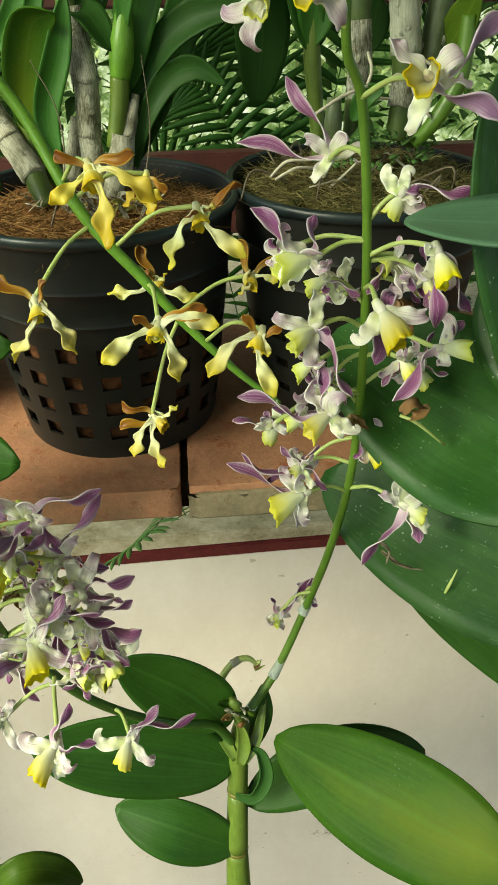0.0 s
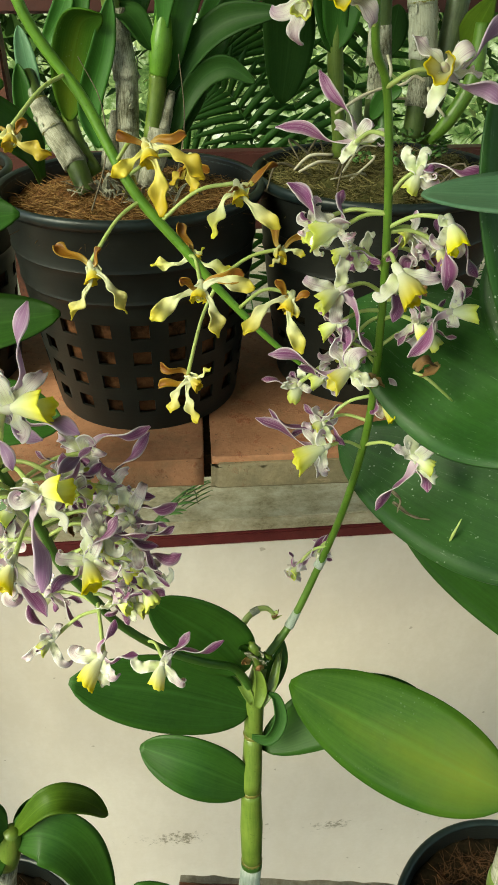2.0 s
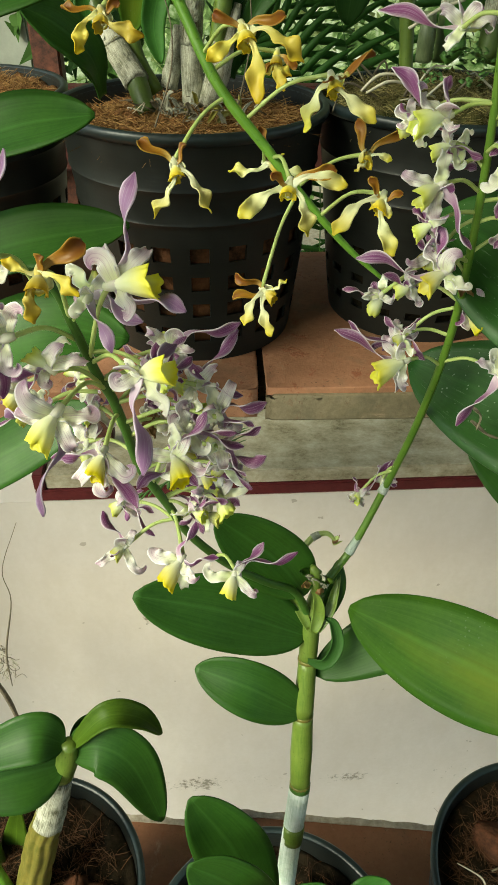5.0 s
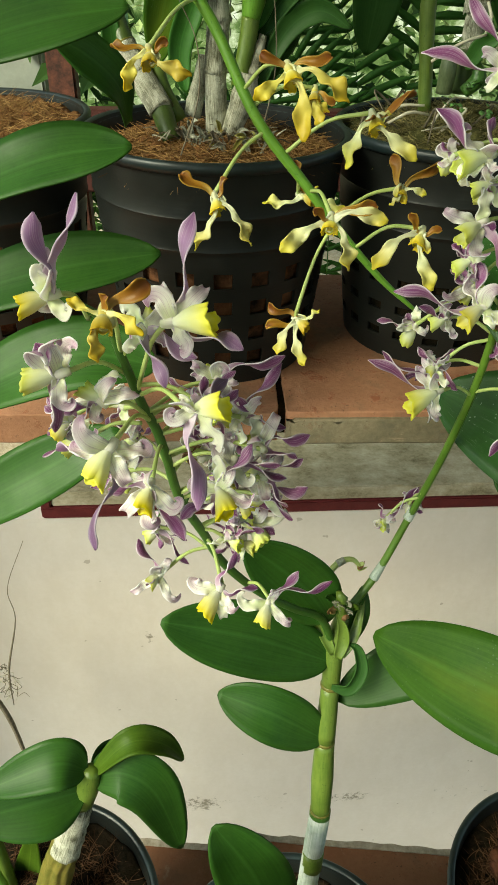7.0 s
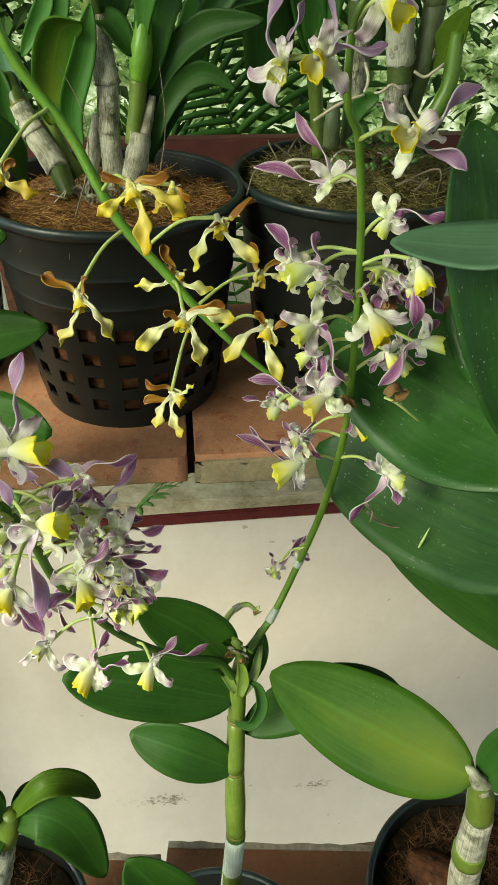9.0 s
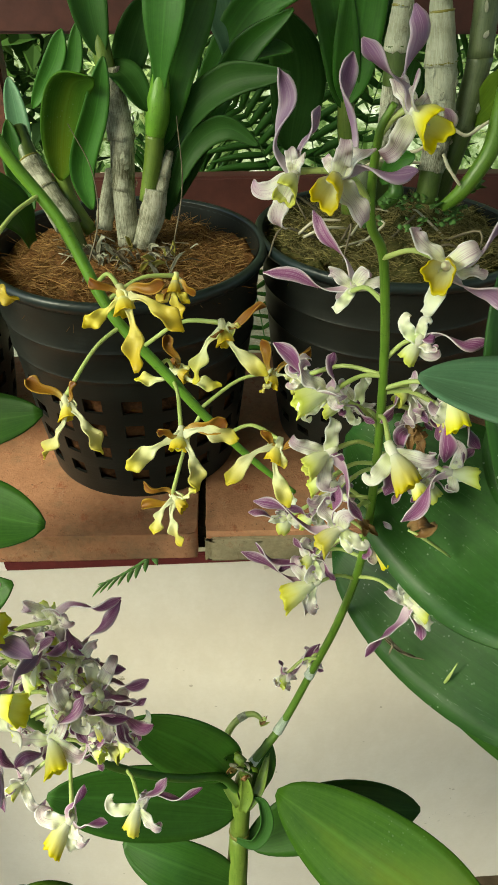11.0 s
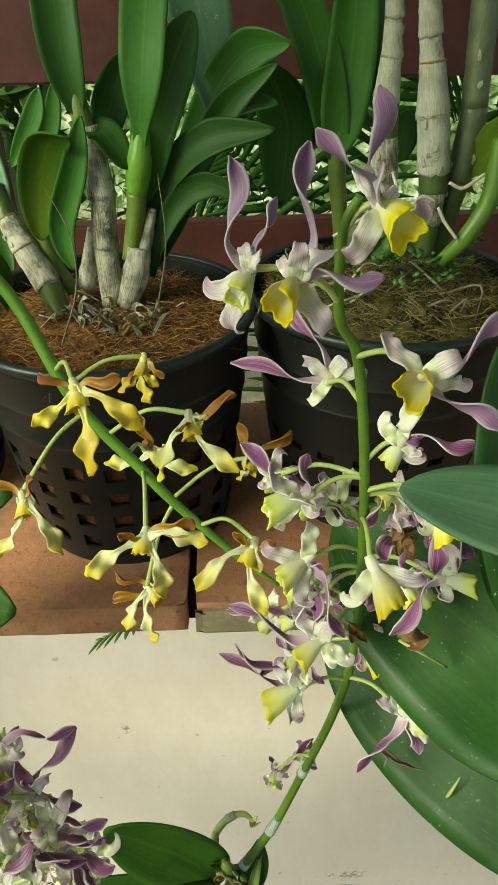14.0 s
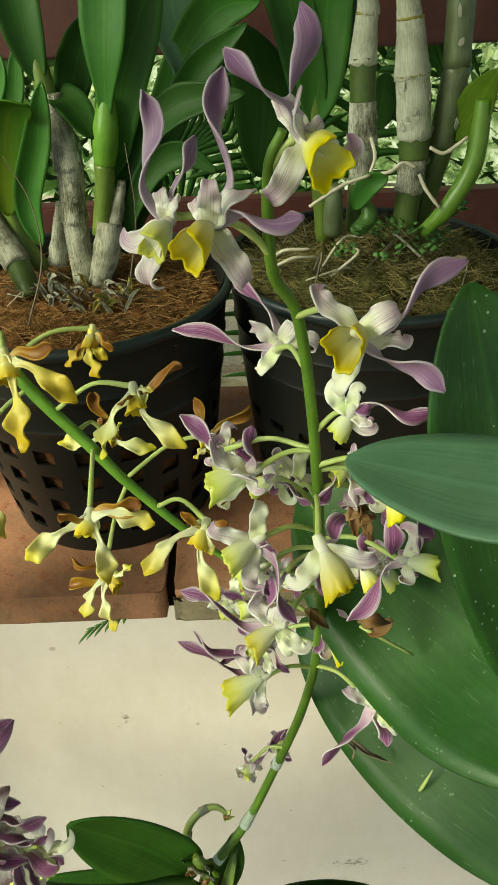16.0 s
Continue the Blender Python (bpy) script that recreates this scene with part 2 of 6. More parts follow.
def pot_material():
    n = Nodes("black_plastic")
    dirt = n.noise(18, 6, 0.65)
    rings = n.noise(60, 3, 0.5, None, (0.2, 0.2, 8))
    color = n.ramp(n.math("MULTIPLY_ADD", dirt, 0.8, n.math("MULTIPLY", rings, 0.2)), [(0.35, (0.009, 0.0105, 0.0095)), (0.62, (0.015, 0.017, 0.0155)), (0.8, (0.03, 0.033, 0.03))])
    n.bump(n.math("ADD", rings, n.noise(300, 2)), 0.12, 0.001)
    return n.done(color, n.math("MULTIPLY_ADD", dirt, 0.35, 0.25), spec=0.3)


M_POT = pot_material()


def rim_material():
    n = Nodes("worn_plastic_rim")
    dirt = n.noise(25, 6, 0.7)
    color = n.ramp(dirt, [(0.35, (0.006, 0.011, 0.012)), (0.7, (0.018, 0.032, 0.034))])
    n.bump(n.noise(200, 3), 0.15, 0.001)
    return n.done(color, 0.38)


M_RIM = rim_material()


def terracotta_material(name, a, b, moss=0.2, wear=0.5):
    n = Nodes(name)
    big = n.noise(6, 7, 0.65)
    fine = n.noise(120, 6, 0.75)
    color = n.ramp(n.math("MULTIPLY_ADD", fine, 0.35, n.math("MULTIPLY", big, 0.65)), [(0.32, a), (0.66, b)])
    flake = n.ramp(n.noise(38, 8, 0.72), [(0.56, (0, 0, 0)), (0.64, (1, 1, 1))])
    color = n.mix(n.math("MULTIPLY", flake, wear), color, (0.3, 0.1, 0.05))
    damp = n.ramp(n.noise(10, 8, 0.7), [(0.54, (0, 0, 0)), (0.7, (1, 1, 1))])
    color = n.mix(n.math("MULTIPLY", damp, moss), color, (0.13, 0.115, 0.075))
    specks = n.ramp(n.noise(210, 4, 0.6), [(0.62, (0, 0, 0)), (0.68, (1, 1, 1))])
    some = n.ramp(n.noise(12, 5, 0.6), [(0.42, (0, 0, 0)), (0.6, (1, 1, 1))])
    color = n.mix(n.math("MULTIPLY", n.math("MULTIPLY", specks, some), 0.7), color, (0.075, 0.045, 0.028))
    scuff = n.ramp(n.noise(30, 8, 0.75, None, (1.0, 0.5, 2.5)), [(0.6, (0, 0, 0)), (0.68, (1, 1, 1))])
    color = n.mix(n.math("MULTIPLY", scuff, 0.4), color, (0.5, 0.36, 0.25))
    pits = n.noise(420, 3, 0.6)
    n.bump(n.math("MULTIPLY_ADD", pits, 0.4, n.math("ADD", fine, flake)), 0.4, 0.0025)
    hsv = n.add("HueSaturation")
    n.put(hsv, "Color", color)
    n.put(hsv, "Value", n.math("MULTIPLY_ADD", n.chance(), 0.2, 0.9))
    return n.done(hsv.outputs[0], 0.8, spec=0.25)


M_TILE = terracotta_material("terracotta_tile", (0.22, 0.095, 0.05), (0.46, 0.23, 0.135), 0.6, 0.8)
M_TILE_EDGE = terracotta_material("mossy_mortar_edge", (0.12, 0.1, 0.055), (0.36, 0.3, 0.2), 0.9, 0.25)
M_TILE_LOW = terracotta_material("lower_terracotta", (0.24, 0.105, 0.055), (0.36, 0.165, 0.09), 0.35, 0.3)


def wall_material():
    n = Nodes("cream_wall_paint")
    soft = n.noise(2.2, 5, 0.6)
    color = n.ramp(soft, [(0.3, (0.64, 0.577, 0.54)), (0.7, (0.7, 0.64, 0.605))])
    mottle = n.math("MULTIPLY_ADD", n.noise(9, 7, 0.7, None, (1.6, 1.0, 0.7)), 0.6, n.math("MULTIPLY", n.noise(60, 5, 0.7), 0.4))
    color = n.mix(n.ramp(mottle, [(0.42, (0.3, 0.3, 0.3)), (0.62, (0, 0, 0))]), color, (0.53, 0.465, 0.4))
    grime = n.ramp(n.noise(55, 8, 0.75), [(0.58, (0, 0, 0)), (0.66, (1, 1, 1))])
    where = n.add("SeparateXYZ")
    n.put(where, 0, n.place())
    band = n.ramp(n.math("ABSOLUTE", n.math("ADD", where.outputs[2], 0.13)), [(0.0, (1, 1, 1)), (0.07, (0, 0, 0))])
    patch = n.ramp(n.noise(5, 3), [(0.44, (0, 0, 0)), (0.6, (1, 1, 1))])
    color = n.mix(n.math("MULTIPLY", n.math("MULTIPLY", grime, band), n.math("MULTIPLY", patch, 0.8)), color, (0.12, 0.1, 0.07))
    for sx, sy, rx, rz in ((-0.22, -0.125, 0.11, 0.055), (0.35, -0.13, 0.09, 0.035), (-0.34, 0.88, 0.02, 0.025)):
        far = n.math("ADD", n.math("POWER", n.math("DIVIDE", n.math("SUBTRACT", where.outputs[0], sx), rx), 2.0), n.math("POWER", n.math("DIVIDE", n.math("SUBTRACT", where.outputs[2], sy), rz), 2.0))
        spot = n.ramp(n.math("MULTIPLY_ADD", far, -0.12, n.noise(48, 8, 0.75)), [(0.45, (0, 0, 0)), (0.54, (1, 1, 1))])
        color = n.mix(n.math("MULTIPLY", spot, 0.85), color, (0.16, 0.13, 0.09))
    dots = n.ramp(n.noise(26, 2, 0.4), [(0.765, (0, 0, 0)), (0.78, (1, 1, 1))])
    color = n.mix(n.math("MULTIPLY", dots, 0.55), color, (0.25, 0.2, 0.15))
    n.bump(n.noise(90, 5), 0.06, 0.002)
    return n.done(color, 0.34, spec=0.55)


M_WALL = wall_material()


def simple_material(name, a, b, scale=30, rough=0.5, spec=0.4, bump=0.15):
    n = Nodes(name)
    f = n.noise(scale, 7, 0.68)
    color = n.ramp(f, [(0.35, a), (0.68, b)])
    n.bump(n.noise(scale * 6, 4), bump, 0.002)
    return n.done(color, rough, spec=spec)


M_RED = simple_material("dark_red_paint", (0.075, 0.012, 0.014), (0.115, 0.02, 0.022), 40, 0.45)
# red oxide paint with the canopy's shade put into its colour
M_RAIL_SHADED = simple_material("red_oxide_rail", (0.05, 0.016, 0.014), (0.082, 0.026, 0.022), 22, 0.5)
M_CONCRETE = simple_material("stained_concrete", (0.14, 0.12, 0.06), (0.5, 0.46, 0.34), 14, 0.85, 0.2, 0.4)
M_MORTAR = simple_material("crumbly_mortar", (0.34, 0.28, 0.21), (0.56, 0.49, 0.4), 80, 0.9, 0.2, 0.5)
M_COIR = simple_material("brown_coir", (0.08, 0.035, 0.012), (0.26, 0.125, 0.045), 140, 0.9, 0.15, 0.7)
M_HUSK = simple_material("coconut_husk", (0.02, 0.009, 0.005), (0.115, 0.045, 0.022), 60, 0.85, 0.15, 0.7)
# husk inside the pot holes, mostly unlit dark put into its patchy colour
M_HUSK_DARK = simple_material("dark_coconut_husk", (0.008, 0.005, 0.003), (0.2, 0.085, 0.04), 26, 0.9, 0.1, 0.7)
M_PEAT = simple_material("dark_peat", (0.006, 0.006, 0.003), (0.03, 0.02, 0.011), 120, 0.95, 0.1, 0.7)
M_OLD_COIR = simple_material("mossy_old_coir", (0.03, 0.035, 0.01), (0.14, 0.125, 0.045), 110, 0.95, 0.1, 0.7)
M_ROOT = simple_material("pale_root", (0.45, 0.42, 0.32), (0.62, 0.58, 0.46), 80, 0.7)
M_TWIG = simple_material("dry_twig", (0.09, 0.075, 0.05), (0.24, 0.2, 0.14), 80, 0.8)
M_SOIL = simple_material("garden_soil", (0.03, 0.022, 0.014), (0.09, 0.065, 0.04), 6, 0.95, 0.1)
# pale so that the added ceiling throws fill light onto the plants
M_BOUNCE_CEILING = simple_material("pale_ceiling_paint", (0.68, 0.66, 0.6), (0.78, 0.76, 0.7), 4, 0.8)
M_POST = simple_material("pale_post", (0.24, 0.26, 0.22), (0.36, 0.38, 0.33), 8, 0.7)


def slab_material():
    n = Nodes("streaked_slab")
    streak = n.noise(13, 8, 0.7, None, (0.75, 1.2, 1.2))
    fine = n.noise(120, 5, 0.7)
    color = n.ramp(n.math("MULTIPLY_ADD", fine, 0.25, n.math("MULTIPLY", streak, 0.8)), [(0.34, (0.12, 0.1, 0.055)), (0.48, (0.3, 0.26, 0.175)), (0.68, (0.5, 0.45, 0.35))])
    n.bump(fine, 0.4, 0.002)
    return n.done(color, 0.85, spec=0.2)


M_SLAB = slab_material()


def fibre_material(name, a, b):
    n = Nodes(name)
    color = n.ramp(n.add("NewGeometry").outputs["Random Per Island"], [(0.0, a), (1.0, b)])
    return n.done(color, 0.75, spec=0.2, through=0.1)


M_FIBRE = fibre_material("coir_fibre", (0.1, 0.045, 0.014), (0.42, 0.25, 0.095))
M_FIBRE_OLIVE = fibre_material("olive_fibre", (0.06, 0.055, 0.018), (0.34, 0.29, 0.12))
M_FIBRE_DARK = fibre_material("dark_fibre", (0.03, 0.015, 0.008), (0.18, 0.09, 0.045))
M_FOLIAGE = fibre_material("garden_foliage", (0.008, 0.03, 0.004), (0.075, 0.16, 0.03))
# lit copy of the foliage, sunlight painted into the paler leaf greens
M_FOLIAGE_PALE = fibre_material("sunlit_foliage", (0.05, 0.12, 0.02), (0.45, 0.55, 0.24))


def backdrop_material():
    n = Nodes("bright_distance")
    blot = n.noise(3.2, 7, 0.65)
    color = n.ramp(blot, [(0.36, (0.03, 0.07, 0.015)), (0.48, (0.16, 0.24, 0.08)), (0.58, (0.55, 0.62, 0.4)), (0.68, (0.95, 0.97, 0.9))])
    # the sheet glows by itself, its bright garden light painted in
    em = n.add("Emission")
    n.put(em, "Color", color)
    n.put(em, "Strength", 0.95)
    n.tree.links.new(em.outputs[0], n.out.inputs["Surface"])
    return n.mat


M_BACKDROP = backdrop_material()

# ---------------------------------------------------------------- mesh helpers
RIGHT, UP, NEAR = Vector((1, 0, 0),), Vector((0, 0.574, 0.819),), Vector((0, -0.819, 0.574),)


def seen_from_front(r, u, n):
    """A direction given as right, up and towards the visitor who looks down at the plants."""
    return RIGHT * r + UP * u + NEAR * n


def part(name, bm, material, parent=None, label="", smooth=True):
    me = bpy.data.meshes.new(name)
    bm.to_mesh(me)
    bm.free()
    if smooth:
        for p in me.polygons:
            p.use_smooth = True
    if smooth == "angle":
        me.set_sharp_from_angle(angle=radians(38))
    me.materials.append(material)
    ob = new(name, me)
    ob.parent = parent
    if parent is not None and parent.name in GROWN:
        ob.location = -parent.location
    if label:
        ob["label"] = label
    return ob


GROWN = set()


def thing(name, label, category, group="", kind="", at=(0, 0, 0)):
    ob = new(name)
    ob.empty_display_size = 0.05
    return tagged(ob, label, category, group, kind)


def plant(name, label, at, category="orchid", group=""):
    """A plant whose parts are given at their places in the world."""
    ob = thing(name, label, category, group)
    ob.location = at
    GROWN.add(ob.name)
    return ob


def sheet(rows, thick=0.0005, bm=None):
    """A thin closed skin over a grid of points, with uv along and across it."""
    bm = bm or bmesh.new()
    layer = bm.loops.layers.uv.get("uv") or bm.loops.layers.uv.new("uv")
    nu, nv = len(rows), len(rows[0])

    def normal(i, j):
        a = rows[min(i + 1, nu - 1)][j] - rows[max(i - 1, 0)][j]
        b = rows[i][min(j + 1, nv - 1)] - rows[i][max(j - 1, 0)]
        c = a.cross(b)
        return c.normalized() if c.length > 1e-12 else Vector((0, 0, 1),)

    offs = [[normal(i, j) * thick * 0.5 for j in range(nv)] for i in range(nu)]
    top = [[bm.verts.new(rows[i][j] + offs[i][j]) for j in range(nv)] for i in range(nu)]
    low = [[bm.verts.new(rows[i][j] - offs[i][j]) for j in range(nv)] for i in range(nu)]

    def face(vs, ij):
        f = bm.faces.new(vs)
        for loop, (i, j) in zip(f.loops, ij):
            loop[layer].uv = (i / (nu - 1), j / (nv - 1))

    for i in range(nu - 1):
        for j in range(nv - 1):
            q = [(i, j), (i + 1, j), (i + 1, j + 1), (i, j + 1)]
            face([top[a][b] for a, b in q], q)
            q.reverse()
            face([low[a][b] for a, b in q], q)
    rim = [(i, 0) for i in range(nu)] + [(nu - 1, j) for j in range(1, nv)] + [(i, nv - 1) for i in range(nu - 2, -1, -1)] + [(0, j) for j in range(nv - 2, 0, -1)]
    for k in range(len(rim)):
        a, b = rim[k], rim[(k + 1) % len(rim)]
        face([top[b[0]][b[1]], top[a[0]][a[1]], low[a[0]][a[1]], low[b[0]][b[1]]], [b, a, a, b])
    return bm


def curve_points(points, steps=8):
    """A smooth line through a few points."""
    pts = [Vector(p) for p in points]
    ext = [pts[0] * 2 - pts[1], *pts, pts[-1] * 2 - pts[-2]]
    out = []
    for k in range(1, len(ext) - 2):
        a, b, c, d = ext[k - 1 : k + 3]
        for s in range(steps):
            t = s / steps
            out.append(0.5 * (2 * b + (c - a) * t + (2 * a - 5 * b + 4 * c - d) * t * t + (3 * b - a - 3 * c + d) * t**3))
    out.append(pts[-1])
    return out


def frames_along(pts, hint):
    """Tangent, side and normal along a line, carried without sudden turns."""
    out, side = [], None
    for k, p in enumerate(pts):
        t = (pts[min(k + 1, len(pts) - 1)] - pts[max(k - 1, 0)]).normalized()
        if side is None:
            side = t.cross(Vector(hint))
            if side.length < 1e-4:
                side = t.cross(Vector((1, 0.3, 0.2),))
        side = (side - t * side.dot(t)).normalized()
        out.append((t, side, side.cross(t)))
    return out


def tube(points, radii, steps=8, sides=10, bm=None, wobble=0.0, rng=None, smooth_line=True):
    """A round stem through a few points; radii are spread evenly along it."""
    bm = bm or bmesh.new()
    layer = bm.loops.layers.uv.get("uv") or bm.loops.layers.uv.new("uv")
    pts = curve_points(points, steps) if smooth_line else [Vector(p) for p in points]
    n = len(pts)
    rings = []
    for k, (p, (t, s, m)) in enumerate(zip(pts, frames_along(pts, (0.1, -1, 0.2)))):
        q = k / max(1, n - 1) * (len(radii) - 1)
        i = min(int(q), len(radii) - 2) if len(radii) > 1 else 0
        r = radii[0] if len(radii) == 1 else radii[i] + (radii[i + 1] - radii[i]) * (q - i)
        ring = []
        for a in range(sides):
            w = 1 + (rng.uniform(-wobble, wobble) if wobble else 0)
            ang = 2 * math.pi * a / sides
            ring.append(bm.verts.new(p + (s * math.cos(ang) + m * math.sin(ang)) * r * w))
        rings.append(ring)
    for k in range(n - 1):
        for a in range(sides):
            b = (a + 1) % sides
            f = bm.faces.new((rings[k][a], rings[k][b], rings[k + 1][b], rings[k + 1][a]))
            for loop, uv in zip(f.loops, ((a, k), (a + 1, k), (a + 1, k + 1), (a, k + 1))):
                loop[layer].uv = (uv[1] / n, uv[0] / sides)
    bm.faces.new(list(reversed(rings[0])))
    bm.faces.new(rings[-1])
    return bm


def ribbon(points, width, hint, profile, twist=0.0, cup=0.0, ruffle=0.0, waves=4, steps=7, nv=6, thick=0.0005, phase=0.0, curl=0.0):
    """A petal: a line through points, broad as profile(u) says, twisted, hollowed and ruffled."""
    pts = curve_points(points, steps)
    n = len(pts)
    rows = []
    for k, (p, (t, s, m)) in enumerate(zip(pts, frames_along(pts, hint))):
        u = k / (n - 1)
        a = twist * u
        side = s * math.cos(a) + m * math.sin(a)
        nor = m * math.cos(a) - s * math.sin(a)
        w = width * max(0.03, profile(u)) * 0.5
        row = []
        for j in range(nv):
            v = 2 * j / (nv - 1) - 1
            lift = cup * (v * v) * w + ruffle * w * math.sin(waves * 2 * math.pi * u + phase + (1.3 if v > 0 else 0)) * abs(v) ** 1.5
            b = max(0.02, curl * (0.35 + 0.65 * u)) if curl else 0.0
            if b:
                row.append(p + side * (w * math.sin(b * v) / b) + nor * (lift + w * (1 - math.cos(b * v)) / b))
            else:
                row.append(p + side * (v * w) + nor * lift)
        rows.append(row)
    return sheet(rows, thick)


def oval(u):
    return math.sin(math.pi * (0.06 + 0.92 * u) ** 0.85) ** 0.75


def lance(u):
    return (math.sin(math.pi * min(1, 0.12 + 0.88 * u) ** 1.1)) ** 0.6 * (1 - 0.25 * u)


def tongue(u):
    """A sepal with a narrow waist and a spoon at its end."""
    waist = 0.62 - 0.34 * math.sin(math.pi * min(1.0, u / 0.62)) ** 2
    spoon = 0.42 * math.sin(math.pi * min(1.0, max(0.0, (u - 0.42) / 0.57))) ** 0.9
    return max(0.05, (waist + spoon) * min(1.0, (1.03 - u) / 0.16) ** 0.75)


def paddle(u):
    """A brown petal: a thin stalk that widens into a blunt end."""
    return max(0.06, (0.24 + 0.76 * min(1.0, u / 0.8) ** 1.8) * min(1.0, (1.02 - u) / 0.12) ** 0.55)


def horn(u):
    """A long petal, slender at first and broadest well past its middle, with a pointed end."""
    swell = math.sin(math.pi * max(0.0, (u - 0.34) / 0.68)) ** 1.25 if u > 0.34 else 0.0
    body = 0.42 + 0.2 * math.sin(math.pi * min(1.0, u / 0.42)) - 0.12 * math.exp(-(((u - 0.42) / 0.08) ** 2)) + 0.52 * swell
    return max(0.03, body * min(1.0, (1.01 - u) / 0.13) ** 0.62)


def leaf_shape(u):
    return max(0.015, 4 * u ** 0.94 * (1 - u)) ** 0.62


def strap_shape(u):
    rise = math.sin(math.pi * 0.5 * min(1.0, u / 0.52)) ** 1.7
    return (0.3 + 0.7 * rise) * min(1.0, max(0.02, (1.0 - u) / 0.3)) ** 0.6


def leaf(parent, points, width, facing=(0, -0.5, 0.85), material=None, fold=0.18, shape=leaf_shape, wave=0.05, twist=0.0, name="leaf", label="", seed=0, thick=0.0016, steps=12):
    """A leaf through base, middle and tip; facing is the side its upper face looks to."""
    rng = random.Random(seed * 7 + int(1000 * abs(points[0][0])) + len(points))
    bm = ribbon(points, width, facing, shape, twist, fold, wave, rng.uniform(0.8, 1.7), steps, 10, thick, rng.uniform(0, 6))
    return part(name, bm, material or M_LEAF, parent, label)


def lathe(profile, segments=64, bm=None, at=(0, 0, 0), jag=0.0, rng=None):
    bm = bm or bmesh.new()
    rings = []
    for r, z in profile:
        rings.append([bm.verts.new((at[0] + r * math.cos(2 * math.pi * a / segments), at[1] + r * math.sin(2 * math.pi * a / segments), at[2] + z)) for a in range(segments)])
    for k in range(len(profile) - 1):
        for a in range(segments):
            b = (a + 1) % segments
            bm.faces.new((rings[k][a], rings[k][b], rings[k + 1][b], rings[k + 1][a]))
    return bm, rings


def box(a, b, bevel=0.0, bm=None):
    bm = bm or bmesh.new()
    vs = bmesh.ops.create_cube(bm, size=1)["verts"]
    for v in vs:
        v.co = Vector([a[i] + (v.co[i] + 0.5) * (b[i] - a[i]) for i in range(3)])
    if bevel:
        bmesh.ops.bevel(bm, geom=list({e for v in vs for e in v.link_edges}), offset=bevel, segments=2, affect="EDGES")
    return bm


def rough_tile(a, b, seed, chip=0.004, cuts=10):
    """A hand-made clay tile: a slab with rounded, chipped and uneven edges."""
    rng = random.Random(seed)
    bm = box(a, b)
    bmesh.ops.subdivide_edges(bm, edges=bm.edges[:], cuts=cuts, use_grid_fill=True)
    off = Vector((seed * 3.1, seed * 1.7, 0))
    mid = (Vector(a) + Vector(b)) / 2
    for v in bm.verts:
        edges = sum(abs(v.co[i] - a[i]) < 1e-5 or abs(v.co[i] - b[i]) < 1e-5 for i in range(3))
        n = noise.fractal((v.co + off) * 22, 0.9, 2.0, 4)
        d = (mid - v.co).normalized()
        if edges >= 2:
            amount = chip * (0.3 + max(0, n) * 1.5 + max(0, noise.fractal((v.co + off) * 75, 0.9, 2.0, 3)) * 1.1)
            for i in range(3):
                if abs(v.co[i] - a[i]) < 1e-5:
                    v.co[i] += amount
                elif abs(v.co[i] - b[i]) < 1e-5:
                    v.co[i] -= amount
        else:
            v.co += d * (0.0012 * n)
    return bm

# ---------------------------------------------------------------- the setting


def turned(bm, degrees, about=(0, 0, 0)):
    bmesh.ops.rotate(bm, verts=bm.verts[:], cent=about, matrix=Matrix.Rotation(radians(degrees), 3, "Z"))
    return bm


WALL_TURN, SHELF_TURN = 7.27, 6.0
PIVOT = (0.0, 1.378, 0.0)

bm = bmesh.new()
bmesh.ops.create_grid(bm, x_segments=40, y_segments=40, size=400)
for v in bm.verts:
    v.co.z = -2.05
tagged(part("ground", bm, M_SOIL), "dark damp garden soil beneath the plants", "ground", kind="structure")

# the cream wall with its red-edged concrete slab
bm = box((-2.2, 1.385, -0.8), (2.2, 1.55, 1.355))
wall = part("wall_back", turned(bm, WALL_TURN, PIVOT), M_WALL, smooth=False)
tagged(wall, "cream painted wall with faint dirt specks", "wall", kind="structure")
wall.location.z = -1.3
bm = box((-0.572, 1.378, 0.06), (2.2, 2.3, 0.095), 0.004)
box((-0.572, 1.378, 0.0955), (-0.546, 2.3, 0.145), 0.003, bm)
tagged(part("trim", turned(bm, WALL_TURN, PIVOT), M_RED, smooth=False), "dark red painted edge of the concrete slab", "trim", kind="structure")
bm = box((-0.545, 1.384, 0.0955), (2.2, 2.29, 0.137), 0.003)
tagged(part("slab", turned(bm, WALL_TURN, PIVOT), M_SLAB, smooth=False), "stained mossy concrete slab on the wall", "slab", kind="structure")

# the pale paved terrace of the garden beyond
bm = box((-3.0, 2.36, -2.05), (3.0, 4.3, 0.12), 0.006)
tagged(part("pavement", bm, M_MORTAR, smooth=False), "pale grey paved terrace beyond the railing", "pavement", kind="structure")

# unseen veranda ceiling, added to block part of the sun and bounce fill light
bm = box((-1.18, -3.0, 2.35), (5.0, 1.75, 2.45))
tagged(part("ceiling", bm, M_BOUNCE_CEILING, smooth=False), "unseen plain pale ceiling added over the plants to shape the light", "ceiling", kind="structure")

M_RUST = simple_material("rusty_post", (0.03, 0.012, 0.008), (0.15, 0.05, 0.03), 70, 0.7)
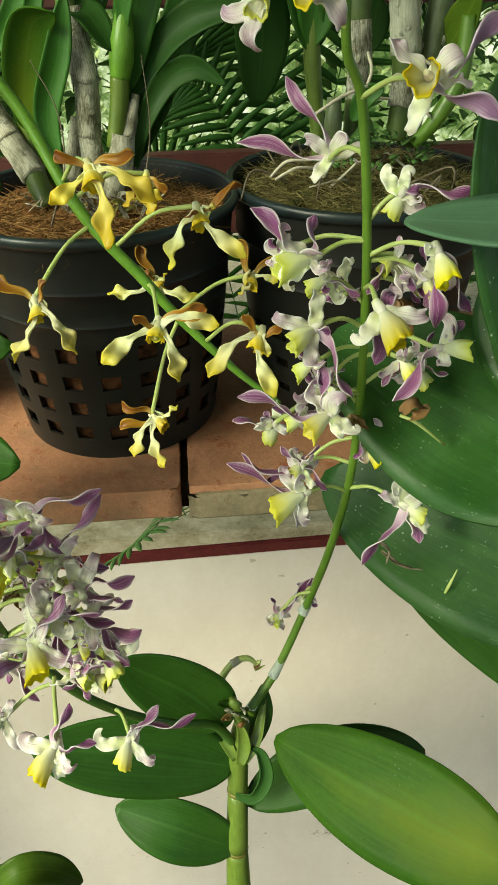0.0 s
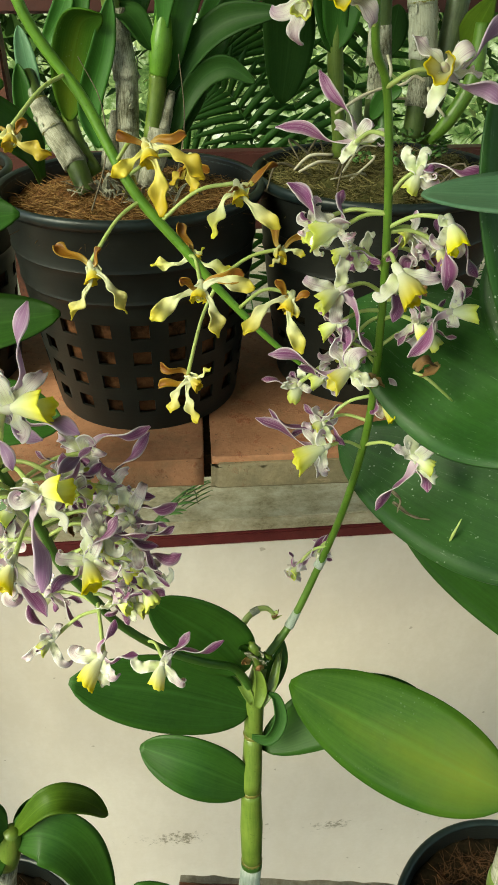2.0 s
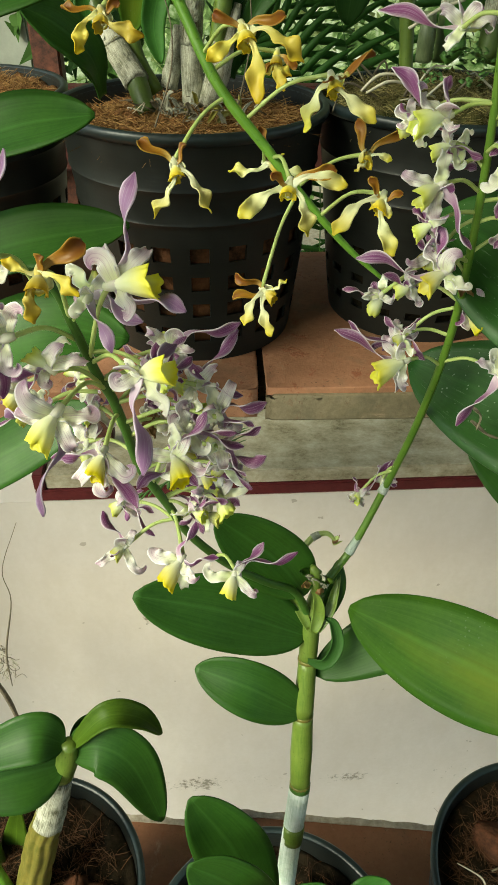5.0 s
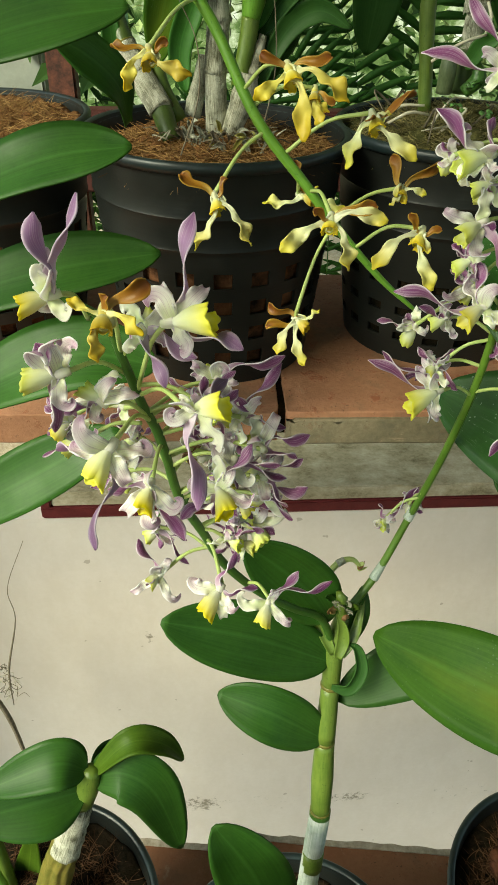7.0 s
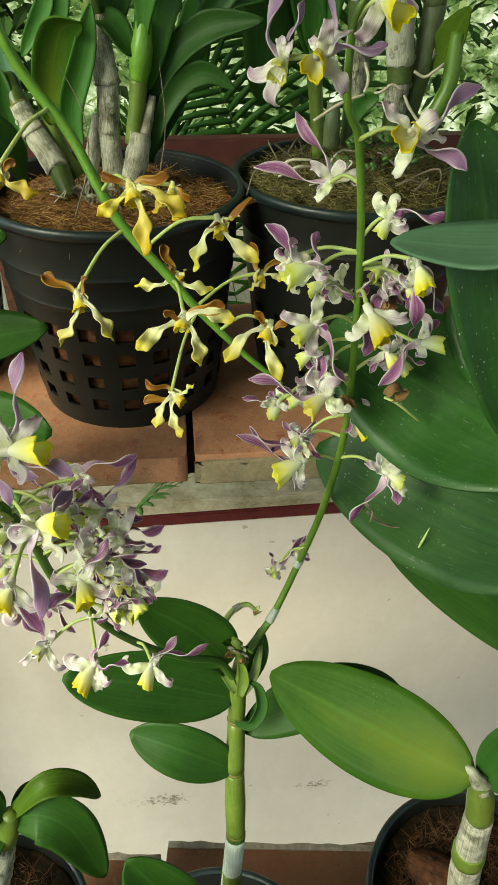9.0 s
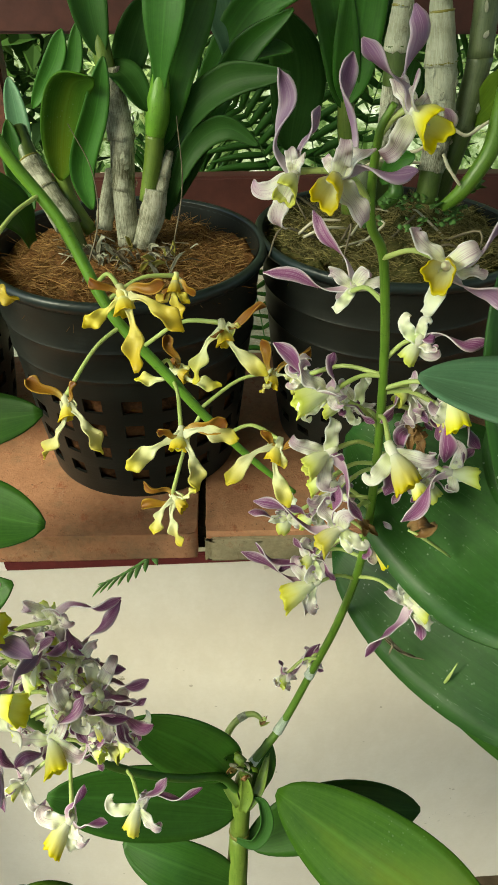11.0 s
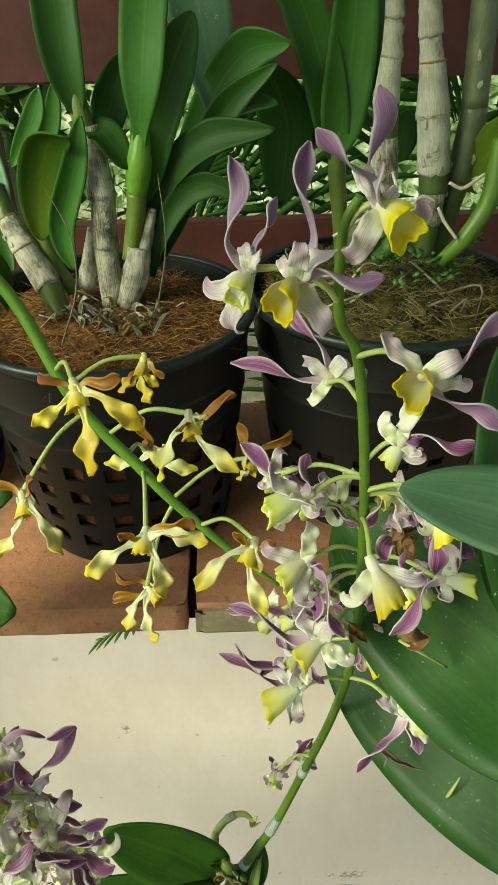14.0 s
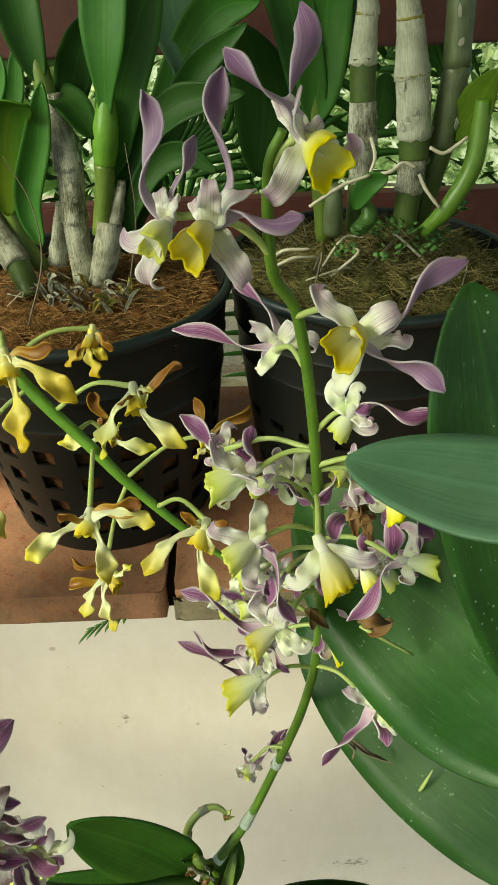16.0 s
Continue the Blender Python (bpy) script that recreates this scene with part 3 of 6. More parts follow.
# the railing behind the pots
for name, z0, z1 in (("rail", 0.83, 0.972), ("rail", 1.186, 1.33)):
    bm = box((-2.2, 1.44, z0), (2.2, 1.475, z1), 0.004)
    tagged(part(name, turned(bm, WALL_TURN, (0, 1.45, 0)), M_RAIL_SHADED, smooth=False), "red painted flat metal railing bar, darkened as in canopy shade", "railing", "railing bars", "structure")
for x, w, mat in ((-0.44, 0.048, M_RUST), (1.1, 0.05, M_RAIL_SHADED)):
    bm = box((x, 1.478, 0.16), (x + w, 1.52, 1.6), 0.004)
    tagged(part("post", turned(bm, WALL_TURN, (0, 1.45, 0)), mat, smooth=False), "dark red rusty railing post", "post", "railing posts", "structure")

# the upper shelf: big clay tiles on a concrete beam
shelf = thing("upper_shelf", "shelf of worn terracotta tiles carrying black pots", "shelf", kind="structure")
for k, (x0, x1, y0) in enumerate(((-0.845, -0.427, 0.766), (-0.42, -0.003, 0.76), (0.006, 0.426, 0.763), (0.432, 0.85, 0.768))):
    part("tile", turned(rough_tile((x0, y0, 0.743), (x1, y0 + 0.395, 0.785), 3 + k, 0.0026, 26), SHELF_TURN, (0, 0.763, 0)), M_TILE, shelf, smooth=True)
# dark filler added to close the open gap between the tiles
part("joint_filler", turned(box((-0.004, 0.777, 0.744), (0.007, 1.15, 0.777)), SHELF_TURN, (0, 0.763, 0)), M_PEAT, shelf, "dark strip set into the gap between two tiles", smooth=False)
part("mortar_edge", turned(rough_tile((0.005, 0.7585, 0.7405), (0.427, 0.7625, 0.776), 31, 0.0036, 40), SHELF_TURN, (0, 0.763, 0)), M_TILE_EDGE, shelf, "grey mossy mortar on the tile's front")
part("beam", turned(box((-1.25, 0.96, 0.67), (1.25, 1.14, 0.7425)), SHELF_TURN, (0, 0.763, 0)), M_CONCRETE, shelf, smooth=False)
for x in (-1.2, 1.13):
    part("leg", turned(box((x, 0.98, -2.05), (x + 0.07, 1.12, 0.67)), SHELF_TURN, (0, 0.763, 0)), M_CONCRETE, shelf, smooth=False)

# the lower shelf
bench = thing("lower_shelf", "low shelf of brown terracotta tiles with crumbly mortar edge", "shelf", kind="structure")
for k, (x0, x1, y1) in enumerate(((-1.0, -0.536, 0.612), (-0.53, -0.068, 0.612), (-0.06, 0.42, 0.634), (0.428, 0.9, 0.634))):
    part("tile", rough_tile((x0, -0.15, -0.04), (x1, y1, 0.0), 13 + k), M_TILE_LOW, bench)
    bm = box((x0 + 0.002, y1 - 0.004, -0.038), (x1 - 0.002, y1 + 0.006, 0.001))
    bmesh.ops.subdivide_edges(bm, edges=bm.edges[:], cuts=24, use_grid_fill=True)
    for v in bm.verts:
        n = noise.fractal(v.co * 45, 0.8, 2, 4)
        v.co.y += 0.003 * n * (v.co.y > y1 + 0.002)
        v.co.z += 0.002 * n
    part("mortar", bm, M_MORTAR, bench, "crumbly grey mortar along the back edge")
part("slab", box((-1.0, -0.12, -0.12), (0.9, 0.5, -0.042)), M_CONCRETE, bench, smooth=False)
for x in (-0.95, 0.78):
    part("leg", box((x, 0.0, -2.05), (x + 0.08, 0.4, -0.121)), M_CONCRETE, bench, smooth=False)

# ---------------------------------------------------------------- pots


def fibres(count, place, length, material, parent=None, seed=0, thick=0.0004, lift=0.5, name="coir_fibre", label=""):
    """Loose strands lying on the pot's filling."""
    rng = random.Random(seed)
    verts, faces = [], []
    for _ in range(count):
        p = Vector(place(rng))
        a = rng.uniform(0, 6.283)
        d = Vector((math.cos(a), math.sin(a), rng.uniform(-0.1, 1.0) * lift)).normalized()
        ln = length * rng.uniform(0.4, 1.3)
        bend = Vector((rng.uniform(-1, 1), rng.uniform(-1, 1), rng.uniform(-1.2, 0.2))) * ln * 0.45
        w = thick * rng.uniform(0.6, 1.5)
        side = d.cross(Vector((rng.uniform(-0.4, 0.4), rng.uniform(-0.4, 0.4), 1))).normalized() * w
        up = side.cross(d).normalized() * w
        base = len(verts)
        for k in range(4):
            t = k / 3
            c = p + d * ln * t + bend * t * t
            s = 1 - 0.6 * t
            verts += [c + side * s, c - side * 0.5 * s + up * s, c - side * 0.5 * s - up * s]
        for k in range(3):
            for j in range(3):
                a0, b0 = base + 3 * k + j, base + 3 * k + (j + 1) % 3
                faces.append((a0, b0, b0 + 3, a0 + 3))
    me = bpy.data.meshes.new(name)
    me.from_pydata(verts, [], faces)
    me.materials.append(material)
    ob = new(name, me)
    ob.parent = parent
    if label:
        ob["label"] = label
    if parent is None:
        tagged(ob, label, "fibre", kind="stuff")
    else:
        ob["kind"] = "stuff"
    return ob


def pot_shell(r0, r1, h, holes=None, t=0.0035, seg=80):
    """A tapered pot wall of two skins with square openings and a floor."""
    bm = bmesh.new()
    ridges = [h * 0.655, h * 0.79]
    zs = sorted({0.0, h} | {q + e for q in ridges for e in (-0.003, 0.0, 0.003)} | ({z for pair in holes for z in pair} if holes else set()) | {h * k / 8 for k in range(1, 8)})
    outer, inner = [], []
    for z in zs:
        r = r0 + (r1 - r0) * (z / h) ** 0.9 + (0.0016 if z in ridges else 0.0)
        outer.append([bm.verts.new((r * math.cos(2 * math.pi * a / seg), r * math.sin(2 * math.pi * a / seg), z)) for a in range(seg)])
        inner.append([bm.verts.new(((r - t) * math.cos(2 * math.pi * a / seg), (r - t) * math.sin(2 * math.pi * a / seg), z)) for a in range(seg)])

    def hollow(k, a):
        if not holes:
            return False
        mid = (zs[k] + zs[k + 1]) / 2
        return any(lo < mid < hi for lo, hi in holes) and a % 4 in (1, 2)

    for k in range(len(zs) - 1):
        for a in range(seg):
            b = (a + 1) % seg
            if not hollow(k, a):
                bm.faces.new((outer[k][a], outer[k][b], outer[k + 1][b], outer[k + 1][a]))
                bm.faces.new((inner[k][b], inner[k][a], inner[k + 1][a], inner[k + 1][b]))
                if hollow(k, (a + 1) % seg):
                    bm.faces.new((outer[k][b], inner[k][b], inner[k + 1][b], outer[k + 1][b]))
                if hollow(k, a - 1):
                    bm.faces.new((outer[k][a], outer[k + 1][a], inner[k + 1][a], inner[k][a]))
                if k + 1 < len(zs) - 1 and hollow(k + 1, a):
                    bm.faces.new((outer[k + 1][a], outer[k + 1][b], inner[k + 1][b], inner[k + 1][a]))
                if k > 0 and hollow(k - 1, a):
                    bm.faces.new((outer[k][b], outer[k][a], inner[k][a], inner[k][b]))
    bm.faces.new(list(reversed(outer[0])))
    return bm


def rim_ring(r, h, t=0.005):
    prof = [(r - 0.003, h - 0.01), (r + 0.0035, h - 0.01), (r + 0.0055, h - 0.006), (r + 0.006, h - 0.001), (r + 0.003, h + 0.002), (r - 0.002, h + 0.001), (r - 0.004, h - 0.004), (r - 0.004, h - 0.012)]
    return lathe(prof, 96)[0]


def mound(r, z, seed, high=0.012, bumps=40.0, rings=26, seg=64):
    """The uneven top of a pot's filling."""
    bm = bmesh.new()
    off = Vector((seed * 5.3, seed * 2.1, 0))
    rows = []
    for k in range(rings + 1):
        q = max(0.001, k / rings) * r
        row = []
        for a in range(seg):
            x, y = q * math.cos(2 * math.pi * a / seg), q * math.sin(2 * math.pi * a / seg)
            n = noise.fractal((Vector((x, y, 0)) + off) * bumps, 0.8, 2.0, 5)
            row.append(bm.verts.new((x, y, z + high * (0.9 * n + 0.6 * (1 - (q / r) ** 2)))))
        rows.append(row)
    for k in range(rings):
        for a in range(seg):
            b = (a + 1) % seg
            bm.faces.new((rows[k][a], rows[k][b], rows[k + 1][b], rows[k + 1][a]))
    low = [bm.verts.new((v.co.x * 0.9, v.co.y * 0.9, z - 0.05)) for v in rows[-1]]
    for a in range(seg):
        b = (a + 1) % seg
        bm.faces.new((rows[-1][a], rows[-1][b], low[b], low[a]))
    return bm


def husk_shape(seed, long=0.085, wide=0.05, thick=0.016):
    """A curved piece of coconut husk with a ragged, fibrous skin and frayed ends."""
    bm = bmesh.new()
    rows = []
    for i in range(19):
        u = i / 18 - 0.5
        row = []
        for j in range(25):
            v = j / 24 - 0.5
            rib = noise.noise(Vector((u * 3 + seed, v * 46, seed * 1.7)))
            fray = 1 + 0.16 * noise.noise(Vector((v * 30, seed, 4))) * abs(2 * u) ** 2
            row.append(Vector((u * long * fray, v * wide * (1 - 0.5 * abs(2 * u) ** 3), thick * (1 - 5 * v * v - 1.1 * u * u) + 0.0022 * rib)))
        rows.append(row)
    return sheet(rows, 0.006, bm)


def pot(at, r0, r1, h, holes, label, fill, fibre, seed, depth=0.02, count=1300, lift=0.35, chunks=0, high=0.012):
    p = thing("plant_pot", label, "pot", "black plastic pots")
    p.location = at
    part("body", pot_shell(r0, r1, h, holes), M_POT, p, smooth="angle")
    part("rim", rim_ring(r1, h), M_RIM, p, "slightly worn grey-black rim")
    if holes:
        core = lathe([(0.001, 0.006), (r0 - 0.0065, 0.006), (r0 + (r1 - r0) * 0.33 - 0.0065, h * 0.3), (r0 + (r1 - r0) * 0.75 - 0.0065, h * 0.75), (0.001, h * 0.75)], 48)[0]
        for v in core.verts:
            v.co += v.co.normalized() * 0.003 * noise.fractal(v.co * 60, 0.8, 2, 4)
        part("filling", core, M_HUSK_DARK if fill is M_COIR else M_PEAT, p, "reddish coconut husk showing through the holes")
    top = part("filling_top", mound(r1 - 0.006, h - depth, seed, high), fill, p, "uneven coconut coir filling")
    r = r1 - 0.024

    def scatter(rng):
        a, q = rng.uniform(0, 6.283), r * math.sqrt(rng.random())
        return (q * math.cos(a), q * math.sin(a), h - depth + 0.55 * high * (1 - (q / r) ** 2) + rng.uniform(-0.3, 0.5) * high)

    fibres(count, scatter, 0.024, fibre, p, seed, lift=lift, label="loose coir fibres")
    rng = random.Random(seed + 50)
    for _ in range(chunks):
        a, q = rng.uniform(0, 6.283), r * 0.75 * math.sqrt(rng.random())
        bm = husk_shape(seed * 7 + a)
        ob = part("husk_chunk", bm, M_HUSK, p, "fibrous reddish-brown coconut husk chunk")
        ob.matrix_basis = pose(q * math.cos(a), q * math.sin(a), h - depth + 0.012, rng.uniform(-25, 25), rng.uniform(-25, 25), rng.uniform(0, 360))
    return p


HOLES = [(0.028, 0.046), (0.062, 0.08), (0.096, 0.114), (0.13, 0.148)]
SMALL_HOLES = [(0.03, 0.041), (0.066, 0.077), (0.102, 0.113)]
SHELF, LOW = 0.785, 0.0
pot((-0.092, 0.932, SHELF), 0.118, 0.148, 0.265, HOLES, "tall black plastic net pot with square holes on the tiles", M_COIR, M_FIBRE, 1, 0.022, 6500, 0.6)
pot((0.2, 1.002, SHELF), 0.118, 0.15, 0.265, SMALL_HOLES, "black plastic net pot with mossy old coir filling", M_OLD_COIR, M_FIBRE_OLIVE, 2, 0.016, 9000, 0.8, 0, 0.026)
pot((-0.402, 0.965, SHELF), 0.118, 0.148, 0.265, HOLES, "black plastic net pot filled with brown coir", M_COIR, M_FIBRE, 3, 0.012, 3500, 0.9)
pot((0.385, 0.45, LOW), 0.112, 0.145, 0.302, None, "round black plastic pot with dark coir and husk", M_PEAT, M_FIBRE_DARK, 4, 0.03, 3200, 0.4, 3)
pot((0.048, 0.342, LOW), 0.112, 0.143, 0.3, None, "round black plastic pot behind low leaves", M_PEAT, M_FIBRE_DARK, 5, 0.03, 2200, 0.4, 2)
pot((-0.252, 0.39, LOW), 0.11, 0.139, 0.3, None, "round black plastic pot with husk chunks and bark", M_PEAT, M_FIBRE_DARK, 6, 0.03, 3200, 0.4, 4)

# ---------------------------------------------------------------- orchid flowers


def stalk(parent, start, end, radius=0.0013, sag=0.0, seed=0):
    a, b = Vector(start), Vector(end)
    rng = random.Random(seed)
    mid = (a + b) / 2 + UP * ((b - a).length * (0.12 + sag)) + NEAR * rng.uniform(-0.003, 0.003)
    return part("pedicel", tube([a, mid, b], [radius * 1.15, radius, radius * 1.25], 5, 8), M_STALK, parent, "pale green flower stalk")


def curled(at, tip, back, length=1.35, amount=2.6, start=0.45):
    """A line that sets out towards tip and rolls over in the direction of back."""
    at, tip, back = Vector(at), Vector(tip), Vector(back)
    d = (tip - at)
    ln = min(d.length * length, 0.03)
    d.normalize()
    b = back - d * back.dot(d)
    b = b.normalized() if b.length > 1e-4 else d.orthogonal().normalized()
    pts, p, n = [at.copy()], at.copy(), 9
    for k in range(n):
        u = (k + 0.5) / n
        a = amount * max(0.0, (u - start) / (1 - start)) ** 1.3
        p = p + (d * math.cos(a) + b * math.sin(a)) * (ln / n)
        pts.append(p.copy())
    return pts


def trumpet(at, face, up, length, mouth, seed=0):
    """The lip: a smooth throat that opens like a bell, with two rounded side lobes and a longer ruffled middle lobe."""
    rng = random.Random(seed)
    side = face.cross(up).normalized()
    rows = []
    nu, nv = 13, 47
    ph, ph2 = rng.uniform(0, 6), rng.uniform(0, 6)
    flare_by = rng.uniform(0.15, 0.4)
    for i in range(nu):
        u = i / (nu - 1)
        flare = max(0.0, (u - 0.55) / 0.45)
        row = []
        for j in range(nv):
            v = 2 * j / (nv - 1) - 1
            w = abs(v)
            mid = max(0.0, 1 - (w / 0.37) ** 4) ** 0.5
            lobe = math.sin(math.pi * min(1.0, max(0.0, (w - 0.3) / 0.72))) ** 0.7
            reach = length * u * (0.8 + 0.2 * mid + 0.12 * lobe)
            ang = v * 2.55
            belly = math.sin(math.pi * 0.5 * min(1.0, u / 0.72)) ** 1.2
            r = mouth * (0.3 + 0.78 * belly + (flare_by - 0.2) * flare**2 * (0.4 + 0.6 * max(lobe, mid)))
            out = -up * math.cos(ang) + side * math.sin(ang)
            wave = flare**1.5 * (0.1 * math.sin(9 * v + ph) + 0.09 * math.sin(23 * v + ph2))
            fall = -up * (length * 0.12 * u**3 * mid)
            row.append(at + face * (reach + mouth * wave * 0.8) + out * (r * (1 + wave * 0.8)) + fall)
        rows.append(row)
    return sheet(rows, 0.0006)


def flower(plant_ob, at, mouth, root, petals=(), sepals=(), size=1.0, kind="purple", lip=1.0, tone=0, seed=None):
    """One flower: column, bell-shaped lip that ends at mouth, sepals and the long twisted petals, hung on its stalk."""
    at, mouth, root = Vector(at), Vector(mouth), Vector(root)
    seed = int(abs(at.x * 9973 + at.y * 7919 + at.z * 6151) * 1000) % 9973 if seed is None else seed
    rng = random.Random(seed)
    f = (mouth - at).normalized()
    up = (UP - NEAR * 0.55).normalized()
    up = up - f * up.dot(f)
    if up.length < 0.2:
        up = -NEAR - f * NEAR.dot(-f)
    up = Matrix.Rotation(radians(rng.uniform(-14, 14)), 3, f) @ up.normalized()
    side = f.cross(up)
    s = size
    yellow = kind == "yellow"
    m_sep = (M_Y_SEPAL_OLD if tone else M_Y_SEPAL) if yellow else M_SEPAL
    m_pet = M_Y_PETAL if yellow else (M_PETAL, M_PETAL_PALE, M_PETAL_DARK)[tone]
    m_lip = M_Y_SEPAL_OLD if yellow else {"purple": M_LIP, "cream": M_LIP_CREAM}.get(kind, M_LIP_GREEN)
    bm = tube([at - f * 0.006 * s, at, at + f * 0.007 * s + up * 0.0015 * s], [0.002 * s, 0.0028 * s, 0.0022 * s, 0.0012 * s], 4, 10)
    fl = part("flower", bm, m_sep if yellow else M_COLUMN, plant_ob, "yellow and brown orchid flower" if yellow else "purple, white and yellow orchid flower")
    stalk(fl, root, at - f * 0.004 * s, seed=seed)
    length = (mouth - at).length * (0.75 if yellow else 0.84)
    if lip > 0:
        if yellow:
            part("lip", trumpet(at, f, up, min(length, 0.012), 0.0043 * s, seed=seed), m_lip, fl, "yellow wavy lip")
            part("cap", ribbon([at + up * 0.004 - f * 0.004, at + up * 0.0062 + f * 0.003, at + up * 0.003 + f * 0.009], 0.011 * s, up, oval, 0.0, -0.35, 0.08, 2, 5, 8, 0.0007), M_Y_SEPAL, fl, "cream cap over the lip")
        else:
            length = min(0.0275, max(0.013, length)) * (0.55 + 0.45 * lip)
            part("lip", trumpet(at, f, up, length, min(0.0072, max(0.004, length * 0.275)), seed=seed), m_lip, fl, "yellow wavy lip")
    if len(sepals) < 3 and not yellow:
        spare = (at + up * 0.02 * s - f * 0.004 * s, at + side * 0.02 * s - up * 0.01 * s, at - side * 0.02 * s - up * 0.01 * s)
        sepals = tuple(sepals) + spare[: 3 - len(sepals)]
    for k, tip in enumerate(sepals):
        tip = Vector(tip)
        d = tip - at
        if yellow:
            bow = d.cross(NEAR).normalized() * d.length * rng.choice((-1, 1)) * rng.uniform(0.04, 0.15) + NEAR * d.length * 0.12
            line = [at, at + d * 0.33 + bow, at + d * 0.68 + bow * 0.6, tip]
            bm = ribbon(line, min(0.01 * s, d.length * 0.3), NEAR, tongue, rng.uniform(-1.3, 1.3), 0.0, 0.75, 2.6, 8, 9, 0.0007, rng.uniform(0, 6), rng.choice((-1, 1)) * rng.uniform(0.4, 1.0))
        else:
            back = -f * 0.6 + NEAR * rng.uniform(-0.9, 0.5) + seen_from_front(rng.uniform(-0.6, 0.6), rng.uniform(-0.3, 0.6), 0)
            line = curled(at, tip, back, 1.4, rng.uniform(2.2, 5.2), rng.uniform(0.42, 0.62))
            bm = ribbon(line, min(rng.uniform(0.0085, 0.0115) * s, max(0.0055, d.length * 0.55)), NEAR - f * 0.3, lance, rng.uniform(-1.1, 1.1), 0.0, 0.5, 2.7, 3, 9, 0.0006, rng.uniform(0, 6), rng.choice((-1, 1)) * rng.uniform(0.2, 0.8))
        part("sepal", bm, M_LOBE if not yellow and rng.random() < 0.72 else m_sep, fl)
    for sign in (-1, 1) if not yellow else ():
        if rng.random() < 0.3:
            continue
        tip = at + side * (0.0125 * sign * s) + up * rng.uniform(-0.004, 0.012) * s + f * rng.uniform(-0.004, 0.01) * s
        line = curled(at, tip, up * rng.uniform(-0.6, 1.0) - f * 0.7, 1.5, rng.uniform(2.0, 3.6), 0.35)
        part("side_lobe", ribbon(line, rng.uniform(0.0085, 0.0115) * s, NEAR + up * 0.3, lance, rng.uniform(-1.0, 1.0), 0.0, 0.25, 2.0, 3, 8, 0.0006, rng.uniform(0, 6), rng.choice((-1, 1)) * rng.uniform(0.3, 0.9)), M_LOBE, fl, "curled pale lilac side lobe")
    if not petals:
        petals = (at + up * 0.033 * s + side * 0.022 * s - f * 0.006 * s, at + up * 0.033 * s - side * 0.022 * s - f * 0.006 * s)
    for k, tip in enumerate(petals):
        tip = Vector(tip)
        d = tip - at
        bow = d.cross(NEAR).normalized() * d.length * rng.choice((-1, 1)) * rng.uniform(0.06, 0.16)
        line = [at, at + d * 0.3 + bow * 0.8, at + d * 0.66 - bow * 0.3 + NEAR * d.length * 0.06, tip]
        if yellow:
            bm = ribbon(line, min(0.0115 * s, max(0.0075, d.length * 0.4)), NEAR, paddle, rng.choice((-1, 1)) * rng.uniform(0.3, 1.3), 0.0, 0.3, 1.5, 6, 9, 0.0007, rng.uniform(0, 6), rng.uniform(0.8, 1.5))
        else:
            turn = rng.choice((-1, 1)) * rng.uniform(2.4, 4.0)
            width = min(0.01 * s, max(0.0088 * s, d.length * 0.28))
            bm = ribbon(line, width, NEAR * -1 if rng.random() < 0.3 else NEAR, horn, turn, 0.0, 0.2, 2.0, 9, 9, 0.0007, rng.uniform(0, 6), rng.choice((-1, 1)) * rng.uniform(0.3, 0.9))
        part("petal", bm, m_pet, fl, "brown curled petal" if yellow else "twisted purple petal")
    return fl


def spike(plant_ob, points, radii, material=None, label="green flowering stem", name="flower_stem"):
    return part(name, tube(points, radii, 8, 12), material or M_STEM, plant_ob, label)


# ---- the main orchid, rooted in the middle pot on the lower shelf
main = plant("orchid_plant", "tall orchid with purple, white and yellow flower sprays", (0.045, 0.36, 0.27))
CANE = [(0.052, 0.38, 0.27), (0.058, 0.425, 0.38), (0.065, 0.46, 0.475), (0.063, 0.49, 0.565), (0.064, 0.515, 0.625), (0.065, 0.532, 0.672), (0.07, 0.54, 0.7)]
part("cane", tube(CANE[2:4], [0.0105, 0.0118, 0.0102], 10, 16), M_CANE, main, "yellow-green jointed cane")
part("cane", tube(CANE[3:5], [0.0106, 0.0102, 0.0092], 6, 16), M_CANE, main, "yellow-green jointed cane")
part("cane", tube(CANE[4:], [0.0094, 0.0098, 0.0085, 0.0075], 6, 16), M_CANE, main, "yellow-green jointed cane")
part("sheath", tube([CANE[0], CANE[1], (0.0648, 0.4585, 0.4705)], [0.0108, 0.0112, 0.0113], 8, 18), M_SHEATH, main, "dry white papery sheath")
for p, r in (((0.065, 0.461, 0.478), 0.0113), ((0.063, 0.49, 0.565), 0.0108), ((0.064, 0.515, 0.625), 0.0102), ((0.065, 0.53, 0.668), 0.0104), ((0.0556, 0.41, 0.34), 0.0112)):
    a = Vector(p)
    d = Vector((0, 0.22, 0.97),).normalized()
    part("node", tube([a - d * 0.0022, a, a + d * 0.0014], [r * 0.98, r * 1.012, r * 0.97], 3, 16), M_RING, main, "brown ring on the cane")
part("node", tube([(0.0649, 0.459, 0.4705), (0.0652, 0.461, 0.478)], [0.0114, 0.0111], 3, 18), M_STEM_DARK, main, "dark olive ring above the sheath")
part("node", tube([(0.0603, 0.4337, 0.403), (0.0616, 0.4415, 0.424)], [0.0117, 0.0117], 3, 18), M_CANE, main, "bare olive ring of the cane")
